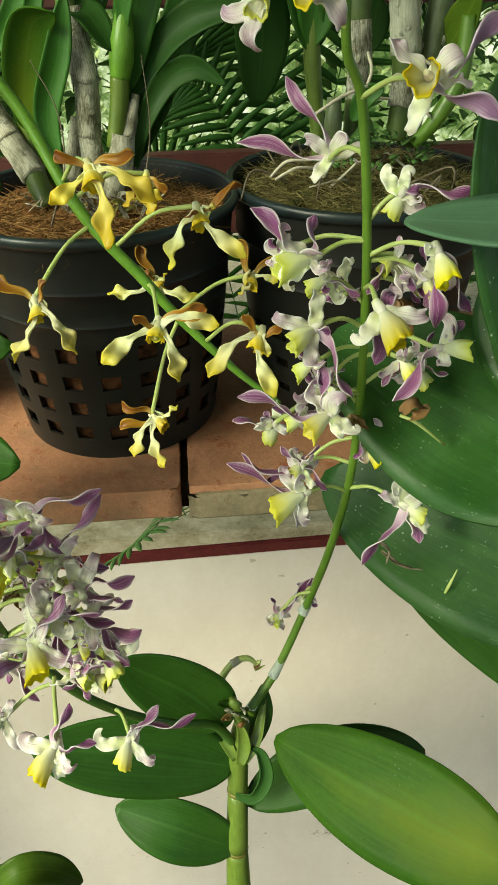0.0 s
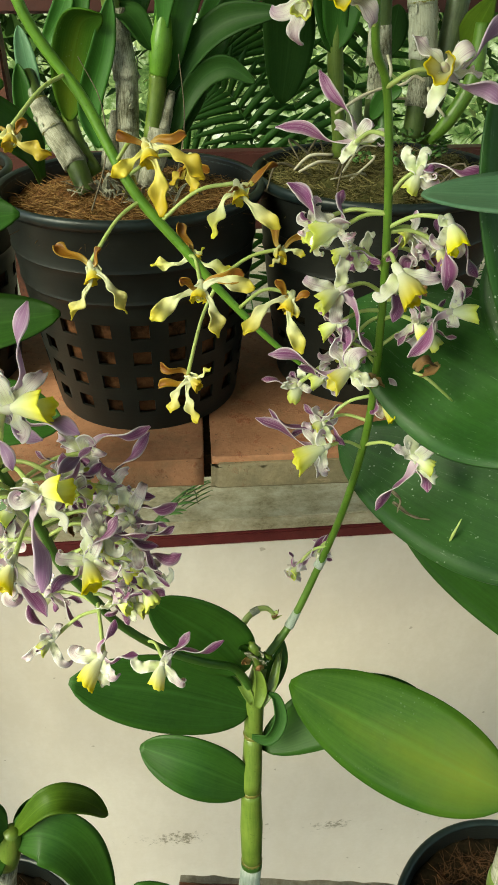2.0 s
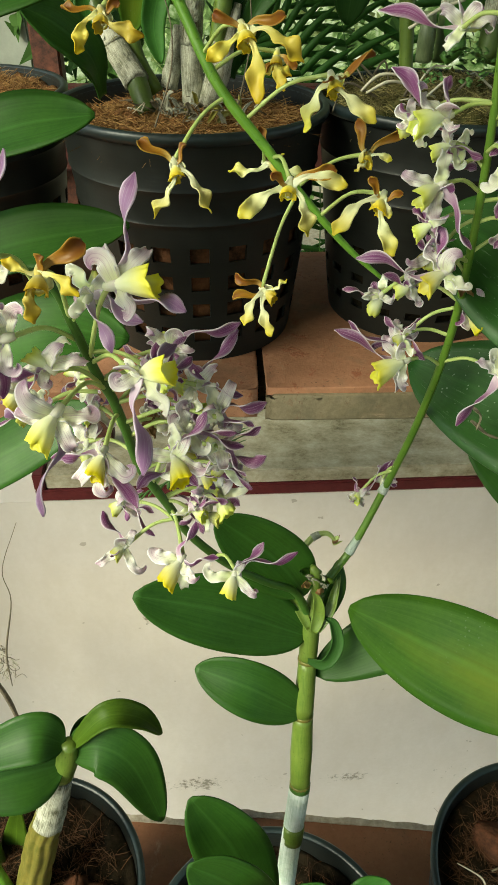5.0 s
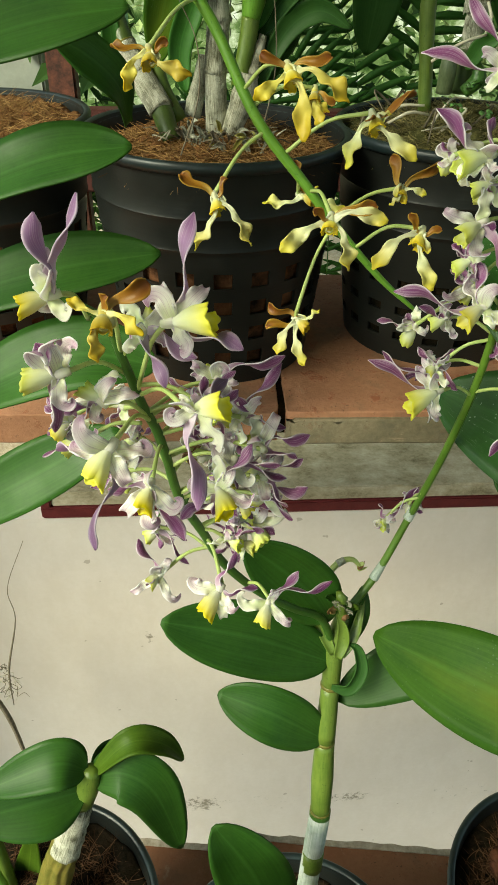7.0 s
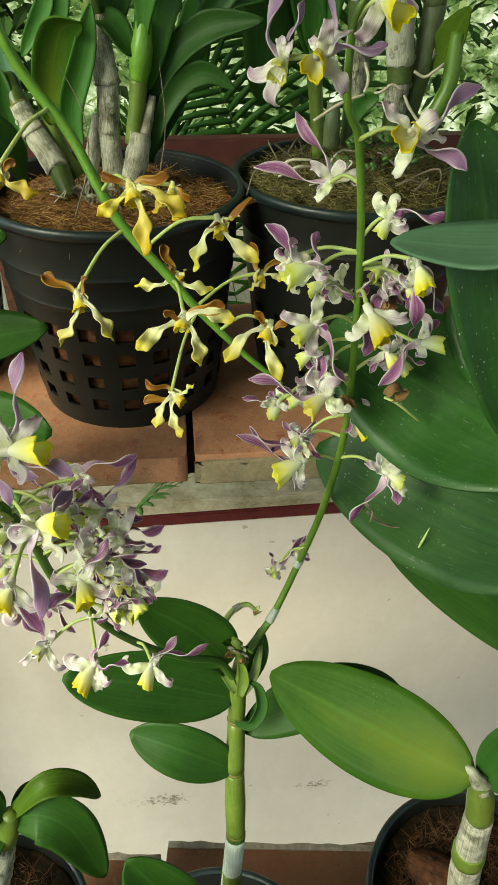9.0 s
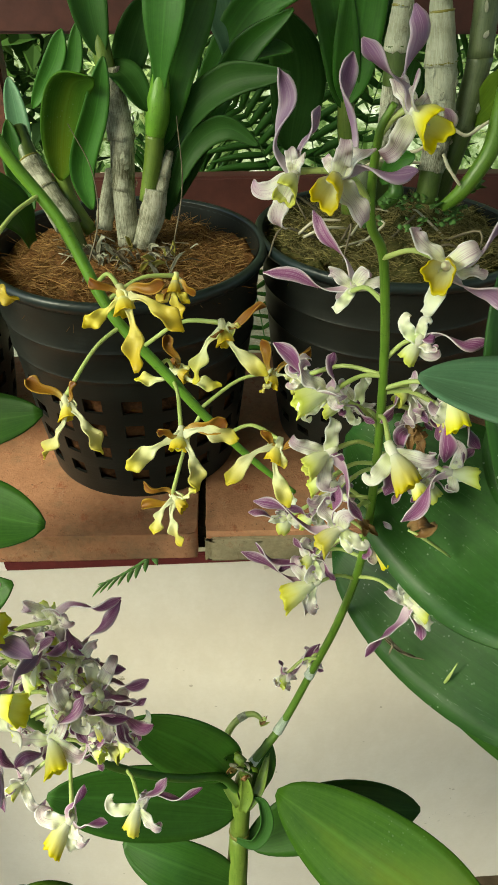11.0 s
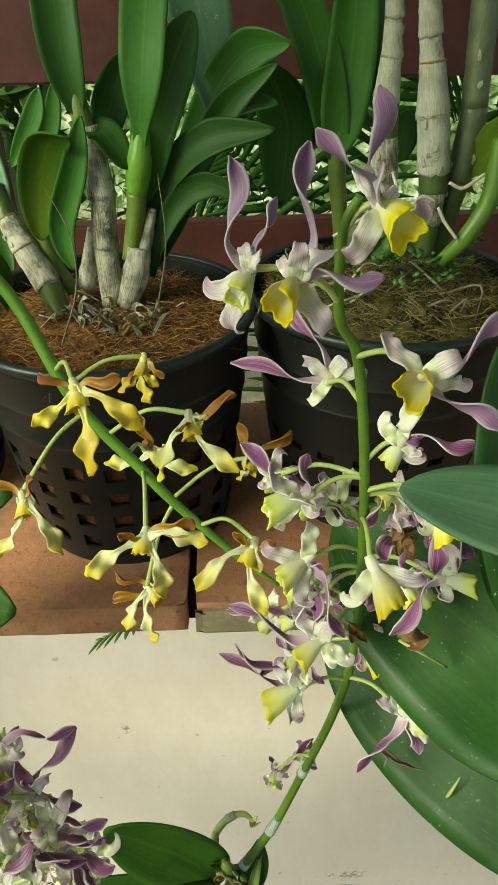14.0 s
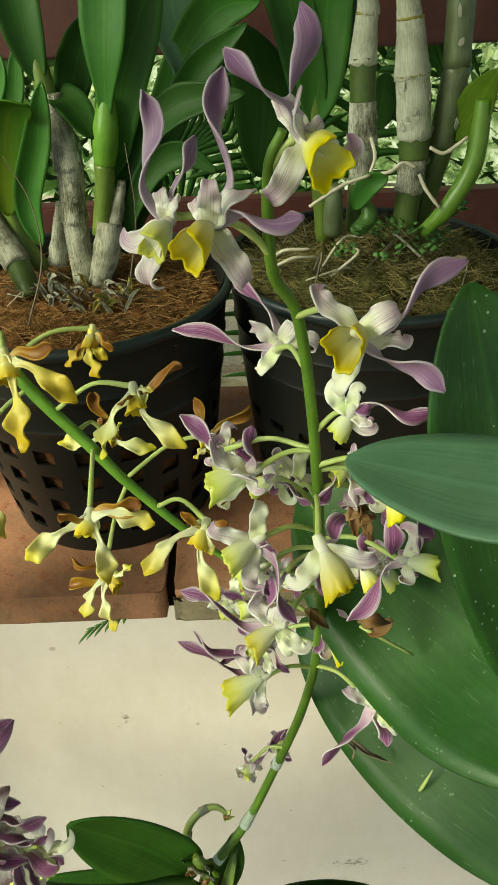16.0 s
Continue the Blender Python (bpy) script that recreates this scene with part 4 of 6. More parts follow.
MAIN_STEM = [(0.074, 0.541, 0.708), (0.099, 0.56, 0.742), (0.124, 0.578, 0.806), (0.141, 0.577, 0.88), (0.149, 0.563, 0.97), (0.147, 0.552, 1.06), (0.142, 0.55, 1.14), (0.134, 0.548, 1.2), (0.124, 0.54, 1.224), (0.123, 0.536, 1.261), (0.128, 0.535, 1.275)]
spike(main, MAIN_STEM, [0.0042, 0.0036, 0.0033, 0.0033, 0.0031, 0.0028, 0.0026, 0.0025, 0.0023, 0.002, 0.0016], M_STEM_MAIN)
for p, q in (((0.074, 0.541, 0.708), (0.086, 0.551, 0.722)), ((0.096, 0.558, 0.736), (0.104, 0.564, 0.752)), ((0.121, 0.577, 0.798), (0.126, 0.58, 0.81))):
    part("bract", tube([p, q], [0.0047, 0.0037], 4, 12), M_SHEATH, main, "papery white bract on the stem")
LEFT_STEM = [(0.062, 0.531, 0.672), (0.046, 0.52, 0.72), (0.021, 0.5, 0.754), (-0.005, 0.485, 0.786), (-0.026, 0.473, 0.819), (-0.042, 0.465, 0.849), (-0.052, 0.458, 0.88), (-0.067, 0.45, 0.92), (-0.073, 0.446, 0.956), (-0.078, 0.443, 0.982), (-0.084, 0.44, 1), (-0.089, 0.437, 1.021), (-0.093, 0.434, 1.039), (-0.1, 0.428, 1.065), (-0.127, 0.42, 1.082)]
spike(main, LEFT_STEM, [0.0042, 0.0037, 0.0034, 0.0034, 0.0033, 0.0033, 0.0033, 0.0032, 0.003, 0.0028, 0.0025, 0.002], M_STEM_DARK, "dark green arching flower stem")

# short side shoot at the cane's top
part("side_shoot", tube([(0.055, 0.54, 0.706), (0.049, 0.548, 0.729), (0.053, 0.553, 0.745), (0.063, 0.56, 0.754), (0.074, 0.562, 0.756), (0.082, 0.56, 0.75)], [0.0036, 0.0034, 0.0033, 0.003, 0.0026, 0.0018], 6, 9), M_STALK, main, "small curved green side shoot")
for p, q in (((0.0495, 0.546, 0.724), (0.0505, 0.55, 0.735)), ((0.06, 0.5585, 0.7525), (0.067, 0.5612, 0.7558))):
    part("bract", tube([p, q], [0.0038, 0.0034], 4, 12), M_SHEATH_GREY, main, "papery white bract on the shoot")
for k in range(5):
    rng = random.Random(930 + k)
    a = Vector((0.08, 0.56, 0.751))
    part("withered_bud", ribbon([a, a + seen_from_front(rng.uniform(-0.2, 1), rng.uniform(-1, 0.8), 0.3) * 0.005, a + seen_from_front(rng.uniform(0.2, 1), rng.uniform(-1, 0.8), 0.2) * 0.009], 0.004, NEAR, oval, 1.0, 0.4, 0.3, 2, 4, 5), (M_STALK, M_WILT)[k % 2], main, "withered bud at the tip of the shoot")
part("old_bract", tube([(0.07, 0.53, 0.709), (0.064, 0.525, 0.742), (0.06, 0.53, 0.747)], [0.004, 0.0052, 0.002], 6, 9, wobble=0.22, rng=random.Random(4)), M_CANE, main, "withered green bract at the top of the cane")

for k in range(14):
    rng = random.Random(900 + k)
    a = Vector((0.068, 0.528, 0.723),) + Vector((rng.uniform(-0.008, 0.008), rng.uniform(-0.006, 0.004), rng.uniform(-0.008, 0.012)))
    b = a + Vector((rng.uniform(-0.01, 0.01), -0.004, rng.uniform(0.004, 0.014)))
    c = b + Vector((rng.uniform(-0.006, 0.006), -0.003, rng.uniform(-0.004, 0.006)))
    part("dry_scale", ribbon([a, b, c], 0.008, NEAR, oval, rng.uniform(-1, 1), 0.5, 0.3, 2, 4, 5), (M_LEAF_OLIVE, M_PAPER, M_LEAF, M_WILT)[k % 4], main, "small withered scale")

# leaves of the main orchid
leaf(main, [(0.057, 0.528, 0.708), (0.024, 0.525, 0.759), (-0.025, 0.515, 0.815)], 0.06, (-0.1, -0.7, 0.7), M_LEAF)
leaf(main, [(0.062, 0.522, 0.652), (-0.014, 0.5, 0.709), (-0.094, 0.478, 0.752)], 0.068, (0, -0.7, 0.7), M_LEAF, wave=0.03)
leaf(main, [(0.063, 0.488, 0.569), (0.011, 0.485, 0.61), (-0.048, 0.499, 0.62)], 0.055, (0.1, -0.75, 0.65), M_LEAF, wave=0.03)
leaf(main, [(0.072, 0.512, 0.604), (0.153, 0.521, 0.665), (0.235, 0.530, 0.665)], 0.06, (0.05, -0.65, 0.75), M_LEAF)
leaf(main, [(0.066, 0.525, 0.655), (0.083, 0.54, 0.694), (0.087, 0.555, 0.728)], 0.022, (0.4, -0.8, 0.4), M_LEAF, fold=0.3)
part("leaf_base", ribbon([(0.063, 0.5, 0.643), (0.08, 0.498, 0.644), (0.09, 0.508, 0.66), (0.086, 0.52, 0.676), (0.077, 0.523, 0.681)], 0.015, (0.2, -0.9, 0.25), oval, 0.2, 0.0, 0.05, 1, 8, 10, 0.001, 0.0, 1.4), M_LEAF_DARK, main, "leaf base folded round the top of the cane")
for line, width in (([(0.063, 0.519, 0.668), (0.052, 0.53, 0.686), (0.042, 0.533, 0.7), (0.033, 0.535, 0.71)], 0.014), ([(0.067, 0.515, 0.668), (0.071, 0.523, 0.684), (0.07, 0.528, 0.7), (0.062, 0.533, 0.716)], 0.016), ([(0.071, 0.517, 0.668), (0.081, 0.528, 0.685), (0.086, 0.54, 0.701), (0.09, 0.552, 0.716)], 0.013)):
    part("sheath", ribbon(line, width, NEAR, lance, 0.3, 0.0, 0.08, 2, 8, 10, 0.0009, 0.0, 1.6), M_CANE, main, "green sheath at the top of the cane")
leaf(main, [(0.034, 0.36, 0.384), (0.001, 0.385, 0.482), (-0.042, 0.4, 0.558)], 0.07, (0.2, -0.6, 0.8), M_LEAF, wave=0.1)
leaf(main, [(0.051, 0.35, 0.404), (0.004, 0.35, 0.496), (-0.038, 0.35, 0.538)], 0.055, (0, -0.5, 0.85), M_LEAF)
leaf(main, [(0.012, 0.33, 0.411), (0.016, 0.34, 0.472), (0.023, 0.345, 0.508)], 0.03, (0, -0.6, 0.8), M_LEAF_OLIVE)
leaf(main, [(0.075, 0.34, 0.394), (0.083, 0.36, 0.435), (0.089, 0.37, 0.466)], 0.08, (0, -0.6, 0.8), M_LEAF_STRAP)
leaf(main, [(0.112, 0.35, 0.37), (0.141, 0.37, 0.426), (0.156, 0.385, 0.446)], 0.055, (0, -0.6, 0.8), M_LEAF_STRAP)
leaf(main, [(0.136, 0.35, 0.359), (0.178, 0.37, 0.404), (0.195, 0.38, 0.432)], 0.03, (0, -0.6, 0.8), M_LEAF_STRAP)

# flowers on the upright spray, from the top downwards
flower(main, (0.136, 0.53, 1.273), (0.147, 0.508, 1.27), (0.123, 0.536, 1.261), ((0.133, 0.55, 1.309), (0.111, 0.524, 1.3)), ((0.127, 0.533, 1.285), (0.126, 0.514, 1.258), (0.14, 0.528, 1.279)), 1.1, tone=1)
flower(main, (0.105, 0.513, 1.251), (0.098, 0.492, 1.248), (0.124, 0.539, 1.23), ((0.109, 0.538, 1.293), (0.136, 0.5, 1.258)), ((0.107, 0.504, 1.264), (0.117, 0.5, 1.239), (0.1, 0.514, 1.258)), 1.1, tone=1)
flower(main, (0.087, 0.533, 1.245), (0.081, 0.515, 1.24), (0.124, 0.539, 1.233), ((0.078, 0.555, 1.284), (0.097, 0.546, 1.271)), ((0.085, 0.535, 1.256), (0.079, 0.517, 1.23), (0.09, 0.534, 1.254)), 0.95, kind="green", tone=1)
flower(main, (0.156, 0.507, 1.216), (0.147, 0.486, 1.221), (0.133, 0.547, 1.202), ((0.19, 0.517, 1.238), (0.184, 0.492, 1.202)), ((0.14, 0.51, 1.228), (0.17, 0.501, 1.215), (0.148, 0.491, 1.2)), 1.0, tone=1)
flower(main, (0.125, 0.589, 1.166), (0.133, 0.603, 1.168), (0.137, 0.549, 1.177), ((0.072, 0.59, 1.173), (0.099, 0.61, 1.203)), ((0.111, 0.591, 1.176), (0.144, 0.589, 1.172), (0.115, 0.578, 1.157)), 0.85, kind="green", tone=0, lip=0.6)
flower(main, (0.157, 0.544, 1.157), (0.152, 0.542, 1.147), (0.142, 0.55, 1.142), ((0.194, 0.542, 1.161), (0.165, 0.543, 1.162)), ((0.147, 0.546, 1.168), (0.166, 0.538, 1.155), (0.159, 0.547, 1.169)), 0.85, kind="green", tone=0, lip=0.8)
flower(main, (0.147, 0.508, 1.11), (0.159, 0.488, 1.096), (0.144, 0.551, 1.104), ((0.157, 0.531, 1.109), (0.147, 0.51, 1.078)), ((0.137, 0.496, 1.1), (0.167, 0.502, 1.109), (0.144, 0.506, 1.098)), 1.15)
flower(main, (0.19, 0.54, 1.072), (0.21, 0.534, 1.074), (0.146, 0.552, 1.074), ((0.161, 0.519, 1.049), (0.202, 0.546, 1.086)), ((0.192, 0.53, 1.064), (0.194, 0.542, 1.081), (0.198, 0.535, 1.071)), 0.95, kind="green")
flower(main, (0.177, 0.53, 1.132), (0.183, 0.512, 1.118), (0.143, 0.55, 1.123), ((0.179, 0.522, 1.094), (0.198, 0.527, 1.101)), ((0.19, 0.521, 1.102), (0.171, 0.52, 1.125), (0.169, 0.527, 1.135)), 1.1)
flower(main, (0.112, 0.54, 1.126), (0.088, 0.53, 1.122), (0.143, 0.55, 1.132), ((0.08, 0.552, 1.149), (0.114, 0.549, 1.146)), ((0.093, 0.538, 1.14), (0.09, 0.526, 1.113), (0.116, 0.531, 1.121)), 1.05, kind="green")
flower(main, (0.097, 0.565, 1.118), (0.092, 0.57, 1.106), (0.143, 0.55, 1.132), ((0.09, 0.567, 1.127), (0.11, 0.565, 1.124)), ((0.105, 0.561, 1.118), (0.091, 0.559, 1.115)), 0.7, kind="green", lip=0.4)
flower(main, (0.134, 0.58, 1.088), (0.124, 0.598, 1.088), (0.145, 0.551, 1.099), ((0.146, 0.575, 1.087), (0.125, 0.573, 1.086)), ((0.121, 0.588, 1.107), (0.137, 0.588, 1.107), (0.118, 0.58, 1.095)), 0.8, kind="green", lip=0.7)
flower(main, (0.115, 0.533, 1.088), (0.097, 0.52, 1.081), (0.146, 0.552, 1.079), ((0.136, 0.508, 1.059), (0.124, 0.528, 1.088)), ((0.117, 0.54, 1.106), (0.095, 0.532, 1.094), (0.112, 0.518, 1.073)), 1.05, kind="green")
flower(main, (0.126, 0.523, 1.037), (0.108, 0.511, 1.029), (0.148, 0.555, 1.032), ((0.071, 0.546, 1.035), (0.12, 0.537, 1.063)), ((0.106, 0.528, 1.057), (0.132, 0.513, 1.029), (0.139, 0.514, 1.031)), 1.1, kind="cream")
flower(main, (0.095, 0.574, 0.995), (0.089, 0.582, 0.973), (0.148, 0.555, 1.035), ((0.066, 0.572, 1), (0.088, 0.576, 1.005)), ((0.082, 0.57, 0.996), (0.103, 0.567, 0.993)), 0.75, kind="green", tone=2, lip=0.5)
flower(main, (0.115, 0.549, 0.954), (0.086, 0.536, 0.946), (0.147, 0.567, 0.942), ((0.062, 0.558, 0.974), (0.072, 0.562, 0.98)), ((0.1, 0.554, 0.968), (0.109, 0.532, 0.937), (0.113, 0.534, 0.94)), 0.95, kind="cream", tone=2)
flower(main, (0.182, 0.534, 0.957), (0.2, 0.527, 0.95), (0.147, 0.567, 0.945), ((0.153, 0.511, 0.925), (0.191, 0.518, 0.938)), ((0.178, 0.54, 0.974), (0.168, 0.534, 0.966), (0.196, 0.524, 0.945)), 1.15, kind="green", tone=0, lip=0.8)
flower(main, (0.155, 0.554, 0.996), (0.169, 0.538, 0.985), (0.148, 0.558, 1.007), ((0.146, 0.544, 0.989), (0.162, 0.552, 1.001)), ((0.172, 0.547, 0.993), (0.154, 0.543, 0.987)), 0.85, tone=2, lip=0.9)
flower(main, (0.16, 0.558, 1.119), (0.149, 0.548, 1.115), (0.143, 0.551, 1.118), ((0.144, 0.543, 1.104), (0.171, 0.544, 1.105)), ((0.164, 0.543, 1.105), (0.175, 0.548, 1.111), (0.168, 0.554, 1.12)), 0.85, kind="green")
flower(main, (0.126, 0.559, 1.034), (0.12, 0.561, 1.02), (0.147, 0.552, 1.063), ((0.139, 0.549, 1.028), (0.113, 0.56, 1.042)), ((0.129, 0.562, 1.045), (0.111, 0.551, 1.03), (0.134, 0.553, 1.033)), 0.75, kind="green", tone=2, lip=0.5)
flower(main, (0.114, 0.561, 0.967), (0.11, 0.558, 0.955), (0.148, 0.56, 0.995), ((0.089, 0.552, 0.962), (0.099, 0.567, 0.982)), ((0.121, 0.55, 0.959), (0.103, 0.555, 0.965)), 0.7, kind="green", tone=2, lip=0.6)
flower(main, (0.101, 0.578, 0.795), (0.096, 0.57, 0.793), (0.128, 0.578, 0.824), ((0.13, 0.594, 0.823), (0.094, 0.584, 0.809)), ((0.089, 0.571, 0.792), (0.103, 0.569, 0.788), (0.109, 0.575, 0.797)), 0.75, kind="green", tone=2, lip=0.5)
flower(main, (0.122, 0.584, 0.808), (0.127, 0.586, 0.793), (0.129, 0.578, 0.829), ((0.134, 0.578, 0.806), (0.128, 0.591, 0.825)), ((0.124, 0.576, 0.803),), 0.6, kind="green", tone=2, lip=0.3)

# flowers on the arching spray
flower(main, (-0.058, 0.409, 1.074), (-0.026, 0.403, 1.083), (-0.087, 0.438, 1.012), ((-0.05, 0.437, 1.12), (-0.022, 0.399, 1.066)), ((-0.066, 0.416, 1.091), (-0.041, 0.417, 1.092), (-0.049, 0.398, 1.065)), 1.1, kind="cream", tone=1, lip=0.7)
flower(main, (-0.077, 0.425, 1.06), (-0.073, 0.434, 1.066), (-0.093, 0.434, 1.038), ((-0.047, 0.413, 1.052), (-0.063, 0.404, 1.038)), ((-0.085, 0.429, 1.074), (-0.085, 0.415, 1.054), (-0.065, 0.428, 1.072)), 0.9, kind="green", tone=1)
flower(main, (-0.047, 0.395, 1.032), (-0.022, 0.387, 1.043), (-0.086, 0.439, 1.01), ((-0.041, 0.357, 0.996), (-0.032, 0.421, 1.035)), ((-0.059, 0.386, 1.027), (-0.052, 0.394, 1.039), (-0.032, 0.382, 1.021)), 1.1, kind="cream", tone=1, lip=0.75)
flower(main, (-0.043, 0.466, 1.008), (-0.052, 0.479, 1.009), (-0.083, 0.441, 0.996), ((-0.001, 0.471, 1.023), (-0.02, 0.451, 0.994)), ((-0.059, 0.467, 1.017), (-0.032, 0.461, 1.008), (-0.033, 0.456, 1.001)), 0.9, kind="green", lip=0.6)
flower(main, (-0.102, 0.412, 1.023), (-0.113, 0.412, 1.033), (-0.081, 0.441, 0.992), ((-0.113, 0.4, 1.013), (-0.124, 0.404, 1.018)), ((-0.095, 0.417, 1.037), (-0.104, 0.402, 1.016), (-0.083, 0.412, 1.029)), 1.0, kind="green")
flower(main, (-0.089, 0.377, 1.016), (-0.099, 0.357, 1.004), (-0.081, 0.441, 0.991), ((-0.095, 0.351, 0.969), (-0.123, 0.392, 1.002)), ((-0.107, 0.373, 1.016), (-0.079, 0.365, 1.005), (-0.071, 0.385, 1.01)), 1.15, kind="cream", tone=1)
flower(main, (-0.075, 0.399, 0.973), (-0.08, 0.379, 0.963), (-0.076, 0.444, 0.97), ((-0.098, 0.394, 0.974), (-0.052, 0.379, 0.952)), ((-0.057, 0.387, 0.963), (-0.089, 0.386, 0.962), (-0.074, 0.378, 0.951)), 0.95, tone=0, lip=0.7)
flower(main, (-0.037, 0.417, 0.959), (-0.027, 0.398, 0.95), (-0.061, 0.453, 0.905), ((-0.06, 0.41, 0.938), (-0.018, 0.43, 0.985)), ((-0.054, 0.415, 0.963), (-0.019, 0.409, 0.955), (-0.036, 0.424, 0.976)), 0.95, tone=0)
flower(main, (-0.013, 0.44, 0.976), (-0.021, 0.452, 0.976), (-0.074, 0.445, 0.962), ((0.017, 0.444, 0.984), (0.01, 0.438, 0.97)), ((-0.018, 0.447, 0.992), (-0.005, 0.447, 0.993), (-0.021, 0.43, 0.969)), 0.95, kind="green", tone=2, lip=0.6)
flower(main, (-0.012, 0.441, 0.952), (-0.019, 0.451, 0.949), (-0.068, 0.449, 0.925), ((0.014, 0.443, 0.966), (0.006, 0.428, 0.938)), ((-0.023, 0.434, 0.949), (-0.005, 0.448, 0.969), (-0.008, 0.429, 0.942)), 0.95, kind="green", tone=2, lip=0.5)
flower(main, (-0.009, 0.445, 0.931), (-0.016, 0.45, 0.924), (-0.063, 0.452, 0.909), ((0.018, 0.437, 0.948), (0.01, 0.43, 0.925)), ((-0.017, 0.441, 0.932), (0.002, 0.436, 0.925), (-0.021, 0.447, 0.941)), 0.92, kind="green", tone=2, lip=0.5)
flower(main, (-0.027, 0.45, 0.99), (-0.034, 0.458, 0.984), (-0.08, 0.442, 0.988), ((-0.003, 0.475, 1.016), (0.002, 0.45, 0.984)), ((-0.032, 0.453, 1.001), (-0.017, 0.453, 1.001), (-0.036, 0.438, 0.98)), 0.85, kind="green", tone=0, lip=0.6)
flower(main, (-0.03, 0.432, 0.968), (-0.036, 0.425, 0.955), (-0.072, 0.447, 0.95), ((0.0, 0.428, 0.972), (0.004, 0.436, 0.955)), ((-0.036, 0.436, 0.984), (-0.02, 0.422, 0.958)), 0.9, kind="green", tone=2, lip=0.5)
flower(main, (-0.018, 0.472, 0.881), (-0.005, 0.456, 0.869), (-0.055, 0.456, 0.888), ((-0.035, 0.462, 0.873), (-0.001, 0.465, 0.877)), ((-0.026, 0.464, 0.877), (0.004, 0.471, 0.886), (-0.017, 0.478, 0.897)), 0.9, kind="green", tone=2)
flower(main, (-0.084, 0.442, 0.851), (-0.094, 0.432, 0.847), (-0.047, 0.462, 0.864), ((-0.092, 0.432, 0.851), (-0.1, 0.454, 0.875)), ((-0.102, 0.431, 0.843), (-0.071, 0.425, 0.834), (-0.077, 0.446, 0.863)), 0.85, kind="green", tone=2, lip=0.7)
flower(main, (-0.036, 0.406, 0.88), (-0.05, 0.387, 0.866), (-0.05, 0.459, 0.875), ((-0.026, 0.419, 0.904), (-0.01, 0.405, 0.886)), ((-0.056, 0.405, 0.885), (-0.027, 0.396, 0.873), (-0.032, 0.394, 0.869)), 0.95, tone=0, lip=0.7)
flower(main, (-0.003, 0.44, 0.83), (-0.01, 0.419, 0.811), (-0.021, 0.476, 0.811), ((0.018, 0.45, 0.856), (0.043, 0.448, 0.85)), ((-0.029, 0.435, 0.829), (0.012, 0.429, 0.821), (0.003, 0.443, 0.841)), 0.9, kind="cream", tone=0, lip=0.35)
flower(main, (-0.103, 0.454, 0.936), (-0.107, 0.454, 0.919), (-0.07, 0.448, 0.937), ((-0.126, 0.445, 0.93), (-0.101, 0.463, 0.955)), ((-0.093, 0.461, 0.953), (-0.112, 0.46, 0.952), (-0.115, 0.449, 0.935)), 0.8, kind="green", lip=0.5)
flower(main, (-0.056, 0.465, 0.952), (-0.065, 0.469, 0.94), (-0.071, 0.447, 0.944), ((-0.033, 0.46, 0.953), (-0.06, 0.474, 0.972)), ((-0.048, 0.456, 0.946), (-0.067, 0.464, 0.957), (-0.041, 0.464, 0.958)), 0.8, kind="green", lip=0.5)
flower(main, (-0.037, 0.467, 0.924), (-0.036, 0.468, 0.909), (-0.06, 0.454, 0.902), ((-0.011, 0.462, 0.925), (-0.038, 0.477, 0.946)), ((-0.027, 0.468, 0.934), (-0.043, 0.468, 0.933), (-0.021, 0.461, 0.923)), 0.75, kind="green", tone=0, lip=0.5)
flower(main, (-0.103, 0.459, 0.988), (-0.113, 0.471, 0.988), (-0.082, 0.441, 0.993), ((-0.111, 0.448, 0.98), (-0.095, 0.461, 0.999)), ((-0.105, 0.463, 1.001), (-0.096, 0.447, 0.979)), 0.8, kind="green", lip=0.5)
flower(main, (-0.086, 0.384, 1.089), (-0.084, 0.364, 1.079), (-0.093, 0.434, 1.04), ((-0.065, 0.389, 1.104), (-0.083, 0.385, 1.098)), ((-0.086, 0.368, 1.073), (-0.066, 0.375, 1.084), (-0.102, 0.384, 1.096)), 1.0, kind="yellow", tone=1)

flower(main, (-0.113, 0.392, 1.093), (-0.13, 0.385, 1.089), (-0.107, 0.428, 1.064), ((-0.093, 0.39, 1.142), (-0.113, 0.39, 1.133)), ((-0.115, 0.385, 1.107), (-0.103, 0.385, 1.085)), 1.0, tone=1)
flower(main, (-0.118, 0.4, 1.046), (-0.14, 0.395, 1.042), (-0.092, 0.438, 1.025), ((-0.125, 0.395, 1.066), (-0.123, 0.395, 1.012)), ((-0.12, 0.395, 1.066), (-0.118, 0.395, 1.028)), 1.1, kind="green")
flower(main, (-0.121, 0.43, 0.981), (-0.14, 0.425, 0.972), (-0.087, 0.444, 0.986), ((-0.146, 0.425, 0.97), (-0.139, 0.425, 0.992)), ((-0.129, 0.425, 0.989), (-0.114, 0.425, 0.972)), 0.85, kind="green", tone=2, lip=0.4)

